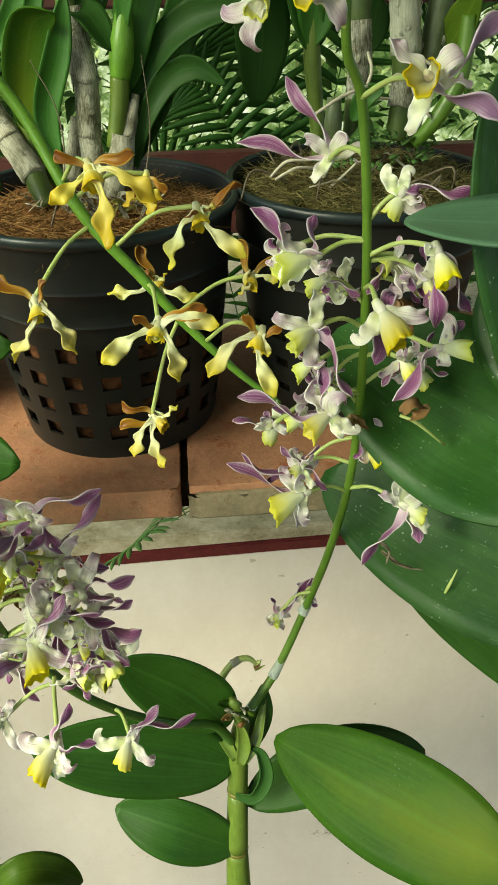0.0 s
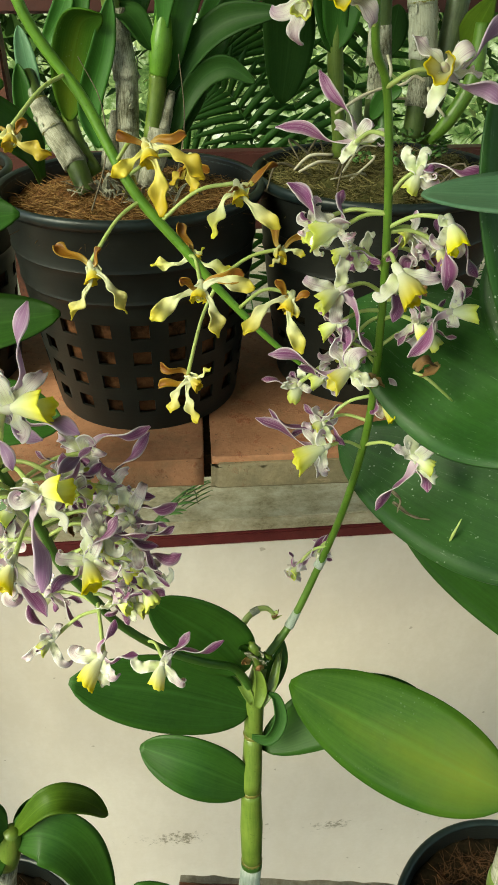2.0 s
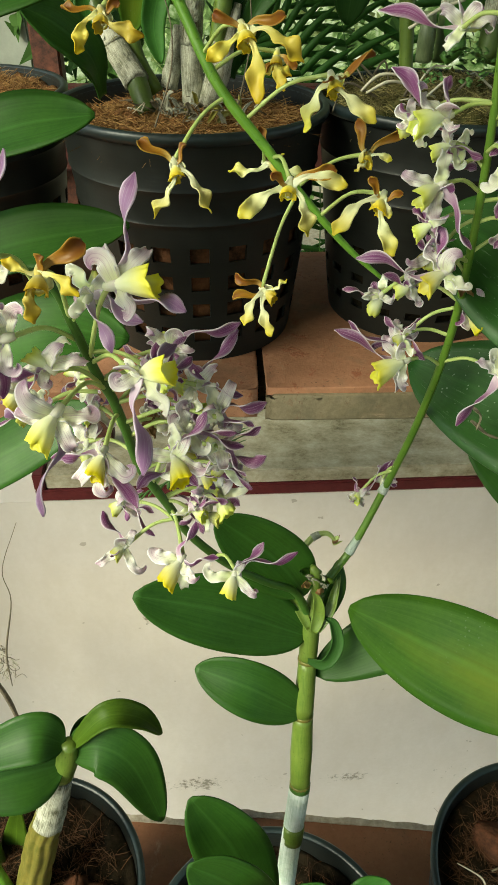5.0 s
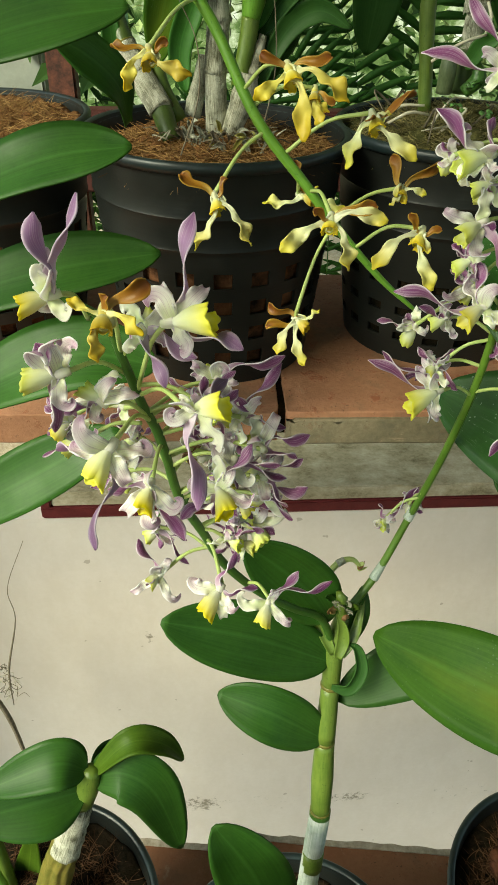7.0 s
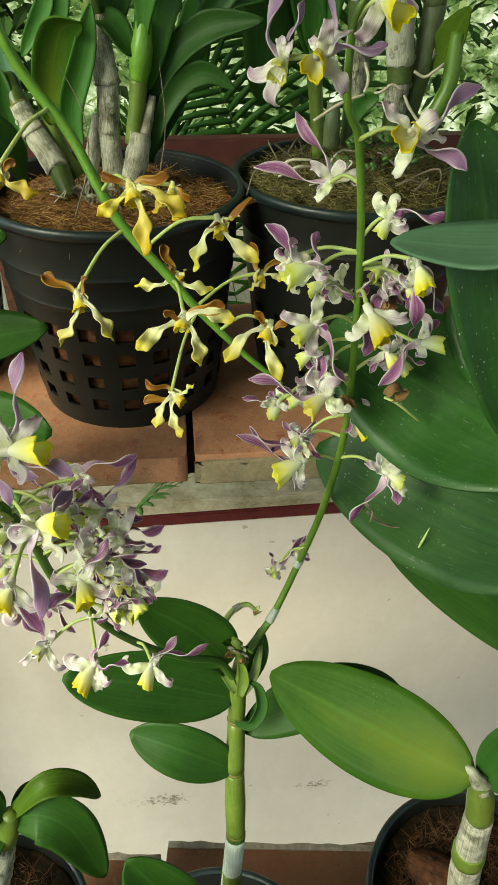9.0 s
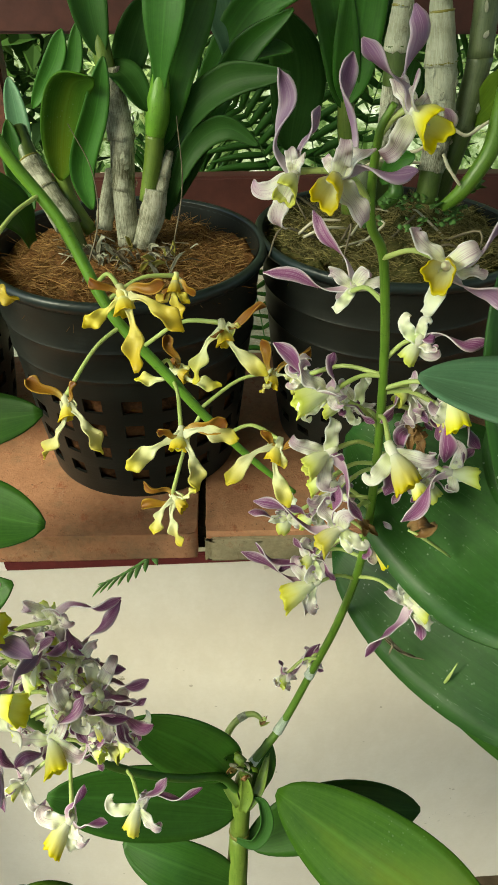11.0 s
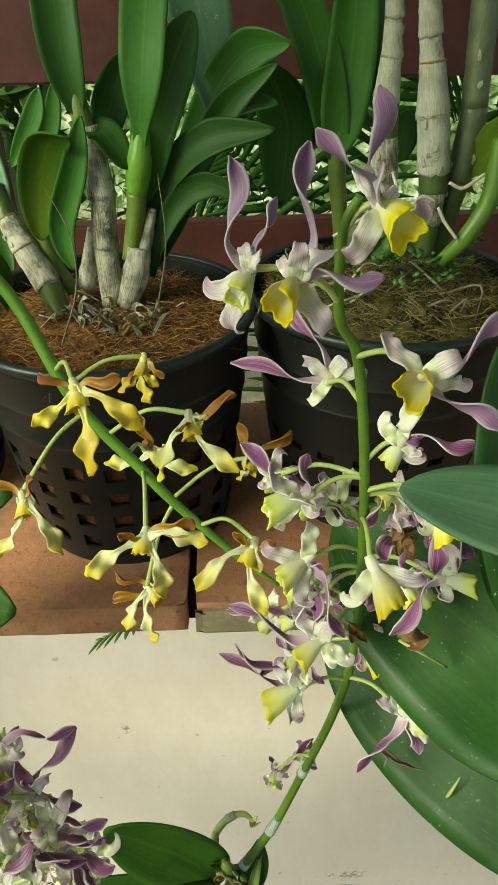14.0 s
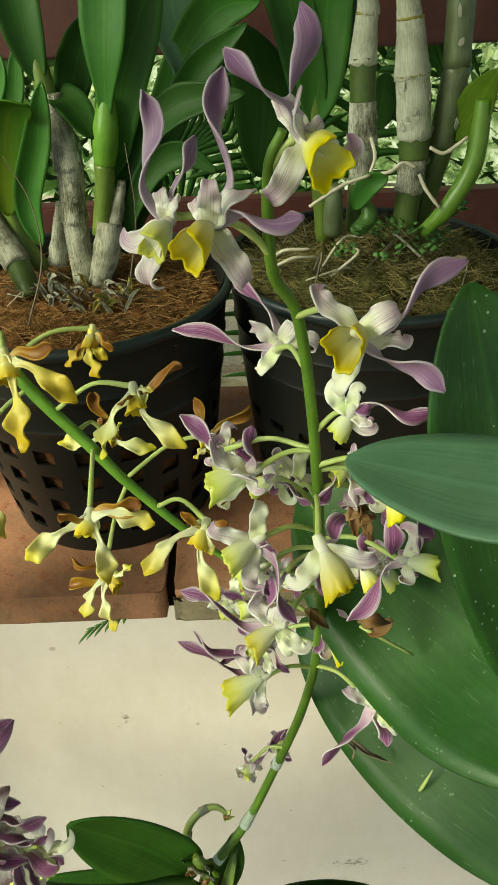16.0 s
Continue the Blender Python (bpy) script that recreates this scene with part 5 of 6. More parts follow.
# smaller flowers crowded close to the two stems
for stem, first, last, count, seed in ((LEFT_STEM, 5, 11, 14, 41), (MAIN_STEM, 4, 6, 9, 43)):
    rng = random.Random(seed)
    line = curve_points(stem[first : last + 1], 12)
    for k in range(count):
        q = line[int((k + rng.random()) / count * (len(line) - 1))]
        way = rng.choice((-1, 1, 1),) if stem is LEFT_STEM else rng.choice((-1, 1))
        off = RIGHT * way * rng.uniform(0.018, 0.048 if stem is LEFT_STEM else 0.036) + UP * rng.uniform(-0.012, 0.016) + Vector((0, rng.uniform(-0.008, 0.028 if stem is LEFT_STEM else 0.006), 0))
        c = q + off
        turn = c + seen_from_front(way * rng.uniform(0.2, 0.8), rng.uniform(-0.9, 0.1), rng.uniform(-0.2, 0.3)).normalized() * 0.018
        tips = [c + seen_from_front(rng.uniform(-1, 1), rng.uniform(-0.9, 0.9), rng.uniform(-0.3, 0.4)) * rng.uniform(0.016, 0.027) for _ in range(4)]
        flower(main, c, turn, q, tips, (), rng.uniform(0.62, 0.84), kind=rng.choice(("green", "cream", "green")), tone=rng.choice((0, 2, 2),), lip=rng.uniform(0.5, 0.85), seed=seed * 50 + k)

# withered remains between the flowers
for at in ((0.167, 0.55, 1.09), (0.17, 0.548, 1.088), (0.163, 0.552, 1.091), (-0.061, 0.462, 0.947), (-0.058, 0.46, 0.955), (0.145, 0.55, 1.015)):
    rng = random.Random(int(at[0] * 1e5))
    a = Vector(at)
    for _ in range(2):
        d = seen_from_front(rng.uniform(-1, 1), rng.uniform(-1, 0.6), rng.uniform(-0.2, 0.6)).normalized() * rng.uniform(0.01, 0.017)
        part("withered_petal", ribbon([a - d * 0.3, a + d * 0.2 + NEAR * 0.002, a + d * 0.7], 0.0065, NEAR, lance, rng.uniform(-2, 2), 0.5, 0.5, 2.5, 5, 6, 0.0005, rng.uniform(0, 6), 1.0), M_WILT, main, "withered brown petal")

# ---- the yellow orchid, an arching spray from the pot further along
gold = plant("orchid_plant", "orchid with a spray of yellow and brown spidery flowers", (-0.25, 0.39, 0.27))
spike(gold, [(-0.27, 0.4, 0.27), (-0.36, 0.46, 0.6), (-0.4, 0.54, 0.95), (-0.36, 0.6, 1.25), (-0.24, 0.64, 1.4), (-0.13, 0.652, 1.33), (-0.097, 0.65, 1.231), (-0.062, 0.645, 1.179), (-0.03, 0.625, 1.125), (0.008, 0.615, 1.083), (0.03, 0.61, 1.058), (0.068, 0.605, 1.02), (0.099, 0.6, 0.996)], [0.006, 0.006, 0.0055, 0.005, 0.0046, 0.0042, 0.004, 0.004, 0.0039, 0.0037, 0.0033, 0.0026, 0.0015], M_STEM, "bright green arching flower stem")
flower(gold, (-0.008, 0.574, 1.163), (-0.001, 0.558, 1.15), (-0.04, 0.631, 1.142), ((0.017, 0.575, 1.171), (-0.026, 0.575, 1.172)), ((0.003, 0.546, 1.129), (0.029, 0.56, 1.149), (-0.029, 0.56, 1.149)), 1.15, kind="yellow", tone=1)
flower(gold, (0.01, 0.65, 1.139), (0.01, 0.636, 1.129), (-0.034, 0.628, 1.132), ((0.025, 0.641, 1.134), (0.003, 0.638, 1.129)), ((-0.004, 0.635, 1.125), (0.017, 0.631, 1.12), (0.021, 0.638, 1.128)), 0.9, kind="yellow", tone=1)
flower(gold, (0.048, 0.592, 1.135), (0.053, 0.578, 1.124), (-0.01, 0.62, 1.103), ((0.074, 0.597, 1.148), (0.045, 0.579, 1.136)), ((0.032, 0.569, 1.108), (0.077, 0.573, 1.114), (0.059, 0.59, 1.138)), 1.0, kind="yellow")
flower(gold, (0.006, 0.654, 1.064), (0.02, 0.645, 1.062), (0.001, 0.617, 1.09), ((-0.002, 0.665, 1.088), (0.005, 0.656, 1.074)), ((-0.025, 0.646, 1.06), (0.041, 0.645, 1.058), (0.018, 0.654, 1.072)), 0.95, kind="yellow")
flower(gold, (0.024, 0.554, 1.079), (0.023, 0.542, 1.072), (0.011, 0.614, 1.08), ((0.053, 0.557, 1.09), (0.012, 0.546, 1.089)), ((-0.008, 0.538, 1.063), (0.037, 0.532, 1.054), (0.061, 0.551, 1.081)), 1.1, kind="yellow")
flower(gold, (0.008, 0.603, 0.981), (0.023, 0.591, 0.975), (0.03, 0.61, 1.058), ((-0.017, 0.595, 0.977), (-0.016, 0.607, 0.993)), ((0.015, 0.579, 0.954), (-0.007, 0.584, 0.96), (0.025, 0.605, 0.991)), 0.95, kind="yellow")
flower(gold, (0.085, 0.559, 1.071), (0.079, 0.544, 1.059), (0.047, 0.608, 1.041), ((0.075, 0.555, 1.086), (0.098, 0.557, 1.075)), ((0.054, 0.541, 1.052), (0.094, 0.534, 1.042), (0.09, 0.548, 1.062)), 1.0, kind="yellow")
flower(gold, (0.08, 0.631, 1.078), (0.077, 0.62, 1.073), (0.028, 0.61, 1.06), ((0.07, 0.642, 1.1), (0.104, 0.64, 1.097)), ((0.097, 0.626, 1.077), (0.07, 0.621, 1.07)), 0.9, kind="yellow")
flower(gold, (-0.055, 0.58, 1.082), (-0.048, 0.562, 1.067), (-0.023, 0.623, 1.118), ((-0.08, 0.585, 1.096), (-0.047, 0.584, 1.095)), ((-0.067, 0.555, 1.054), (-0.028, 0.558, 1.058)), 1.0, kind="yellow")
flower(gold, (-0.096, 0.583, 1.169), (-0.093, 0.569, 1.159), (-0.073, 0.647, 1.195), ((-0.119, 0.581, 1.172), (-0.084, 0.584, 1.176)), ((-0.109, 0.565, 1.15), (-0.068, 0.572, 1.159)), 1.0, kind="yellow", tone=1)

# ---------------------------------------------------------------- leaves of the neighbours
broad = plant("orchid_plant", "orchid with very broad dusty dark green leaves", (0.42, 0.44, 0.27))
part("cane", tube([(0.42, 0.45, 0.27), (0.42, 0.46, 0.6), (0.4, 0.48, 0.95), (0.38, 0.5, 1.05)], [0.014, 0.016, 0.014, 0.01], 8, 14), M_CANE, broad, "thick green cane")
leaf(broad, [(0.255, 0.5, 1.018), (0.224, 0.535, 1.131), (0.202, 0.56, 1.211)], 0.066, (0.3, -0.9, 0.25), M_LEAF_BIG, wave=0.04)
leaf(broad, [(0.251, 0.46, 1.185), (0.209, 0.49, 1.161), (0.155, 0.517, 1.153)], 0.05, (0, -0.25, 0.97), M_LEAF_WAXY, fold=0.12, wave=0.02)
leaf(broad, [(0.279, 0.46, 1.027), (0.224, 0.545, 1.017), (0.136, 0.618, 1.042)], 0.125, (-0.1, -0.7, 0.7), M_LEAF_BIG, fold=0.1, wave=0.04)
leaf(broad, [(0.304, 0.45, 0.947), (0.237, 0.537, 0.914), (0.137, 0.632, 0.905)], 0.112, (-0.1, -0.7, 0.7), M_LEAF_BIG, fold=0.1, wave=0.04)
leaf(broad, [(0.416, 0.5, 0.745), (0.314, 0.555, 0.79), (0.192, 0.6, 0.849)], 0.09, (-0.1, -0.75, 0.6), M_LEAF, fold=0.1)
leaf(broad, [(0.266, 0.5, 1.056), (0.242, 0.54, 1.075), (0.224, 0.57, 1.112)], 0.06, (-0.5, -0.75, 0.3), M_LEAF_BIG, fold=0.15)
# withered flower caught on the leaf
wilted = plant("withered_flower", "withered brown flower stuck on a broad leaf", (0.176, 0.53, 1.034), "flower")
part("petal", ribbon([(0.17, 0.53, 1.034), (0.174, 0.525, 1.043), (0.184, 0.528, 1.038)], 0.0075, NEAR, oval, 1.5, 0.5, 0.4, 2, 5, 5), M_WILT, wilted)
part("petal", ribbon([(0.185, 0.53, 1.039), (0.178, 0.525, 1.034), (0.173, 0.528, 1.03)], 0.007, NEAR, oval, -1.5, 0.6, 0.4, 2, 5, 5), M_WILT, wilted)
part("stalk", tube([(0.169, 0.53, 1.032), (0.179, 0.526, 1.029), (0.199, 0.53, 1.01)], [0.001, 0.0012, 0.0008], 5, 6), M_STALK, wilted)

part("scrap", ribbon([(0.166, 0.526, 0.932), (0.172, 0.522, 0.927), (0.172, 0.522, 0.914)], 0.0035, NEAR, lance, 2.0, 0.6, 0.4, 2, 6, 5), M_TWIG, wilted)
part("scrap", ribbon([(0.171, 0.537, 0.912), (0.186, 0.531, 0.902), (0.2, 0.527, 0.903)], 0.004, NEAR, lance, 2.4, 0.9, 0.4, 2, 6, 5), M_TWIG, wilted)
part("scrap", tube([(0.215, 0.52, 0.882), (0.216, 0.516, 0.898), (0.221, 0.52, 0.911)], [0.0005, 0.0013, 0.0004], 4, 6), M_STALK, wilted)

bright = plant("orchid_plant", "young orchid with a broad yellowing bright green leaf", (0.36, 0.44, 0.27))
part("cane", tube([(0.35, 0.43, 0.27), (0.31, 0.415, 0.5), (0.288, 0.405, 0.66)], [0.014, 0.0165, 0.013], 8, 16), M_PAPER, bright, "cane in a dry white sheath")
part("cane", tube([(0.288, 0.405, 0.66), (0.28, 0.403, 0.7), (0.272, 0.402, 0.735)], [0.0125, 0.012, 0.009], 6, 16), M_CANE, bright, "green jointed cane")
part("node", tube([(0.302, 0.4115, 0.55), (0.3, 0.4108, 0.566), (0.2985, 0.41, 0.58)], [0.0162, 0.0166, 0.0158], 3, 16), M_CANE, bright, "bare green ring of the cane")
part("old_bract", tube([(0.276, 0.4, 0.725), (0.266, 0.4, 0.742), (0.258, 0.405, 0.748)], [0.008, 0.006, 0.002], 5, 9, wobble=0.3, rng=random.Random(5)), M_PAPER, bright, "dry papery bract")
leaf(bright, [(0.268, 0.402, 0.733), (0.19, 0.452, 0.722), (0.098, 0.518, 0.704)], 0.088, (-0.1, -0.7, 0.75), M_LEAF_BRIGHT, fold=0.08, wave=0.03)
leaf(bright, [(0.275, 0.4, 0.73), (0.3, 0.395, 0.79), (0.34, 0.4, 0.83)], 0.06, (-0.5, -0.7, 0.4), M_LEAF_STRAP)

for k in range(12):
    rng = random.Random(700 + k)
    a = Vector((0.35 + rng.uniform(-0.05, 0.05), 0.44 + rng.uniform(-0.06, 0.04), 0.284))
    b = a + Vector((rng.uniform(-0.02, 0.02), rng.uniform(-0.02, 0.02), rng.uniform(0.004, 0.014)))
    c = b + Vector((rng.uniform(-0.025, 0.025), rng.uniform(-0.02, 0.02), rng.uniform(-0.016, 0.006)))
    part("root", tube([a, b, c], [0.0012, 0.0011, 0.0006], 5, 6), M_ROOT if k % 2 else M_TWIG, bright, "pale aerial root")

side = plant("orchid_plant", "orchid with long pointed dark green leaves", (-0.3, 0.42, 0.27))
part("cane", tube([(-0.3, 0.43, 0.27), (-0.38, 0.55, 0.6), (-0.4, 0.63, 0.95), (-0.38, 0.66, 1.15)], [0.011, 0.012, 0.011, 0.008], 8, 12), M_CANE, side, "green cane")
leaf(side, [(-0.329, 0.65, 0.952), (-0.212, 0.66, 0.989), (-0.114, 0.676, 1.003)], 0.062, (0, -0.6, 0.8), M_LEAF, fold=0.15)
leaf(side, [(-0.309, 0.65, 1.04), (-0.202, 0.66, 1.082), (-0.129, 0.662, 1.094)], 0.056, (0, -0.6, 0.8), M_LEAF, fold=0.15)
leaf(side, [(-0.278, 0.65, 1.15), (-0.19, 0.66, 1.176), (-0.124, 0.665, 1.186)], 0.062, (0, -0.6, 0.8), M_LEAF, fold=0.15)
leaf(side, [(-0.319, 0.62, 0.865), (-0.198, 0.63, 0.922), (-0.113, 0.63, 0.917)], 0.07, (0, -0.6, 0.8), M_LEAF, fold=0.15)
leaf(side, [(-0.343, 0.58, 0.741), (-0.238, 0.6, 0.804), (-0.152, 0.62, 0.85)], 0.06, (0.1, -0.7, 0.7), M_LEAF, fold=0.12)

stout = plant("orchid_plant", "stout orchid with a wrinkled pseudobulb and broad leaves", (-0.22, 0.4, 0.27))


def ring_of(mesh, h, sides=42):
    mesh.verts.ensure_lookup_table()
    return [mesh.verts[h * sides + a] for a in range(sides)]


bm = tube([(-0.279, 0.4, 0.159), (-0.246, 0.41, 0.289), (-0.219, 0.42, 0.394), (-0.2, 0.425, 0.455)], [0.0165, 0.019, 0.0175, 0.014], 16, 42)
mid = Vector()
for k, v in enumerate(bm.verts):
    a, h = k % 42, k // 42
    mid = sum((w.co for w in ring_of(bm, h)), Vector()) / 42 if a == 0 else mid
    v.co += (v.co - mid).normalized() * (0.0013 * math.sin(a / 42 * 6.283 * 9 + 0.6 * math.sin(h * 0.5)) - 0.0012 * max(0.0, math.cos(h * 0.55)) ** 6)
part("pseudobulb", bm, M_BULB, stout, "wrinkled yellow-green pseudobulb")
part("sheath", tube([(-0.206, 0.42, 0.432), (-0.195, 0.427, 0.471), (-0.179, 0.43, 0.522)], [0.0165, 0.015, 0.0115], 6, 14, wobble=0.06, rng=random.Random(8)), M_PAPER_GREY, stout, "torn papery sheath")
part("cane", tube([(-0.179, 0.43, 0.522), (-0.169, 0.432, 0.554), (-0.164, 0.434, 0.578)], [0.0115, 0.0115, 0.008], 5, 12), M_CANE, stout, "short green top of the bulb")
leaf(stout, [(-0.166, 0.434, 0.567), (-0.128, 0.445, 0.611), (-0.099, 0.455, 0.597), (-0.079, 0.46, 0.562)], 0.026, (0.1, -0.2, 0.97), M_LEAF_OLIVE, fold=0.35, wave=0.02)
leaf(stout, [(-0.167, 0.434, 0.559), (-0.134, 0.432, 0.58), (-0.103, 0.428, 0.555), (-0.079, 0.42, 0.459)], 0.054, (0.2, -0.6, 0.75), M_LEAF, fold=0.16, wave=0.02)
leaf(stout, [(-0.169, 0.434, 0.577), (-0.195, 0.425, 0.599), (-0.262, 0.41, 0.57)], 0.045, (-0.1, -0.4, 0.9), M_LEAF, fold=0.2)
leaf(stout, [(-0.173, 0.43, 0.546), (-0.209, 0.41, 0.557), (-0.268, 0.39, 0.554)], 0.065, (0, -0.7, 0.7), M_LEAF, fold=0.2)
leaf(stout, [(-0.336, 0.43, 0.025), (-0.296, 0.45, 0.223), (-0.265, 0.46, 0.375)], 0.035, (0, -0.9, 0.3), M_LEAF_OLIVE, fold=0.2, shape=strap_shape)
leaf(stout, [(-0.167, 0.44, 0.561), (-0.153, 0.46, 0.558), (-0.134, 0.465, 0.552)], 0.03, (0.1, -0.6, 0.7), M_LEAF_DARK, fold=0.2)

# ---------------------------------------------------------------- canes and strap leaves in the tall pots
tall = plant("orchid_plant", "potted orchid with grey sheathed canes and strap leaves", (-0.09, 0.94, 1.04))
part("cane", tube([(-0.076, 0.94, 1.044), (-0.063, 0.942, 1.079), (-0.057, 0.944, 1.105)], [0.011, 0.0135, 0.012], 6, 14, wobble=0.05, rng=random.Random(2)), M_PAPER, tall, "white papery sheath")
part("cane", tube([(-0.068, 0.945, 1.092), (-0.059, 0.95, 1.134), (-0.056, 0.952, 1.157)], [0.0085, 0.0095, 0.0098], 6, 14), M_CANE, tall, "olive green cane")
part("cane", tube([(-0.056, 0.952, 1.156), (-0.053, 0.953, 1.172), (-0.05, 0.953, 1.189), (-0.046, 0.955, 1.214)], [0.0098, 0.0124, 0.0118, 0.0075], 6, 16), M_STEM, tall, "swollen green joint with a leaf")
part("sheath", tube([(-0.071, 0.945, 1.051), (-0.053, 0.95, 1.107), (-0.042, 0.955, 1.141)], [0.009, 0.008, 0.004], 6, 12, wobble=0.15, rng=random.Random(3)), M_PAPER, tall, "torn white sheath")

part("cane", tube([(-0.122, 0.955, 1.058), (-0.113, 0.96, 1.092), (-0.108, 0.962, 1.119)], [0.01, 0.009, 0.005], 5, 12, wobble=0.1, rng=random.Random(5)), M_PAPER_GREY, tall, "short grey stump")
part("cane", tube([(-0.134, 0.95, 1.054), (-0.155, 0.955, 1.087), (-0.163, 0.96, 1.125)], [0.008, 0.009, 0.008], 5, 12), M_CANE, tall, "green cane")
S = strap_shape
part("cane", tube([(-0.096, 0.956, 1.19), (-0.101, 0.955, 1.222), (-0.104, 0.958, 1.243), (-0.107, 0.962, 1.26)], [0.0085, 0.0095, 0.0085, 0.006], 6, 12), M_CANE, tall, "green top of the sheathed cane")
leaf(tall, [(-0.102, 0.95, 1.225), (-0.11, 0.952, 1.28), (-0.112, 0.965, 1.35), (-0.106, 0.975, 1.41)], 0.038, (0.2, -0.95, 0.2), M_LEAF_STRAP, fold=0.35, steps=14)
leaf(tall, [(-0.047, 0.948, 1.202), (-0.04, 0.945, 1.249), (-0.032, 0.95, 1.308), (-0.015, 0.945, 1.395)], 0.042, (-0.1, -0.95, 0.2), M_LEAF_STRAP, shape=S, fold=0.2)
leaf(tall, [(-0.051, 0.965, 1.143), (-0.035, 0.963, 1.216), (-0.014, 0.965, 1.267), (0.006, 0.965, 1.306)], 0.044, (0.15, -0.95, 0.25), M_LEAF_STRAP, fold=0.25)
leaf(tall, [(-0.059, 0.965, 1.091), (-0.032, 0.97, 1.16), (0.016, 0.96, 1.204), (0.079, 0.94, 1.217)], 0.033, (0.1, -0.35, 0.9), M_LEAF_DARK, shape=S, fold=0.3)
leaf(tall, [(-0.058, 0.98, 1.073), (-0.014, 0.99, 1.15), (0.029, 0.99, 1.224), (0.079, 0.98, 1.265)], 0.028, (0.3, -0.6, 0.7), M_LEAF_STRAP, shape=S, fold=0.3)
leaf(tall, [(-0.044, 1, 1.131), (0.012, 1, 1.228), (0.051, 0.99, 1.273), (0.091, 0.97, 1.282)], 0.038, (0.2, -0.7, 0.6), M_LEAF_STRAP, shape=S, fold=0.25)
leaf(tall, [(0.022, 1, 1.209), (0.013, 1, 1.268), (0.002, 1, 1.337), (-0.002, 1, 1.398)], 0.058, (0.1, -0.9, 0.35), M_LEAF_WAXY, shape=S, fold=0.25)
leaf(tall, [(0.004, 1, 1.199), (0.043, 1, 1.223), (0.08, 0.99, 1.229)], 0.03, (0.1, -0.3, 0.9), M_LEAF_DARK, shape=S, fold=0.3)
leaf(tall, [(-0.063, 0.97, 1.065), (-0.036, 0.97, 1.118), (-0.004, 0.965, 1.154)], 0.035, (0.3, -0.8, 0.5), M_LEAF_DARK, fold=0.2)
leaf(tall, [(-0.158, 0.945, 1.111), (-0.147, 0.94, 1.162), (-0.129, 0.93, 1.205), (-0.103, 0.915, 1.214)], 0.043, (0.3, -0.9, 0.3), M_LEAF_BRIGHT, fold=0.25)
leaf(tall, [(-0.124, 0.93, 1.086), (-0.13, 0.935, 1.128), (-0.109, 0.935, 1.183), (-0.096, 0.935, 1.229)], 0.026, (0.1, -0.95, 0.2), M_LEAF_STRAP, fold=0.4)
leaf(tall, [(-0.154, 0.95, 1.123), (-0.136, 0.95, 1.155), (-0.123, 0.95, 1.19)], 0.022, (0.2, -0.9, 0.3), M_LEAF_STRAP, fold=0.4)
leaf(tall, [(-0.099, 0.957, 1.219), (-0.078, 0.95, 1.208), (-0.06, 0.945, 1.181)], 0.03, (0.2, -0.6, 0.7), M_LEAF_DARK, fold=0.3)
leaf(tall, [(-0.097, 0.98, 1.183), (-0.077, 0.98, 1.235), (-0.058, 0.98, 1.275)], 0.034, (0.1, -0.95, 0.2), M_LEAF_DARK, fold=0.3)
leaf(tall, [(-0.164, 0.98, 1.178), (-0.14, 0.98, 1.212), (-0.13, 0.98, 1.251)], 0.018, (0.1, -0.95, 0.2), M_LEAF_STRAP, fold=0.3)
leaf(tall, [(-0.188, 0.98, 1.173), (-0.158, 0.98, 1.217), (-0.146, 0.98, 1.245)], 0.02, (0.1, -0.95, 0.2), M_LEAF_STRAP, fold=0.3)
leaf(tall, [(-0.185, 0.9, 1.059), (-0.187, 0.88, 1.098), (-0.211, 0.86, 1.128), (-0.239, 0.84, 1.147)], 0.045, (0.1, -0.5, 0.85), M_LEAF, fold=0.3, shape=S)
for k in range(26):
    rng = random.Random(200 + k)
    a = Vector((-0.092 + rng.uniform(-0.06, 0.09), 0.94 + rng.uniform(-0.05, 0.03), 1.043))
    b = a + Vector((rng.uniform(-0.018, 0.018), rng.uniform(-0.018, 0.012), rng.uniform(0.002, 0.014)))
    c = b + Vector((rng.uniform(-0.02, 0.02), rng.uniform(-0.02, 0.012), rng.uniform(-0.016, 0.006)))
    part("root", tube([a, b, c], [0.0008, 0.0007, 0.0004], 4, 6), M_ROOT if k % 8 == 0 else M_TWIG, tall, "pale dry root")
for pts in ([(-0.12, 0.85, 1.041), (-0.103, 0.87, 1.093), (-0.105, 0.88, 1.141), (-0.125, 0.89, 1.18)], [(-0.039, 0.92, 1.05), (-0.027, 0.93, 1.114), (-0.031, 0.94, 1.178)]):
    part("dry_stalk", tube(pts, [0.0009, 0.0007, 0.0004], 8, 6), M_TWIG, tall, "thin dry stalk")

old = plant("orchid_plant", "potted orchid with thick peeling white-sheathed canes", (0.2, 1.0, 1.04))


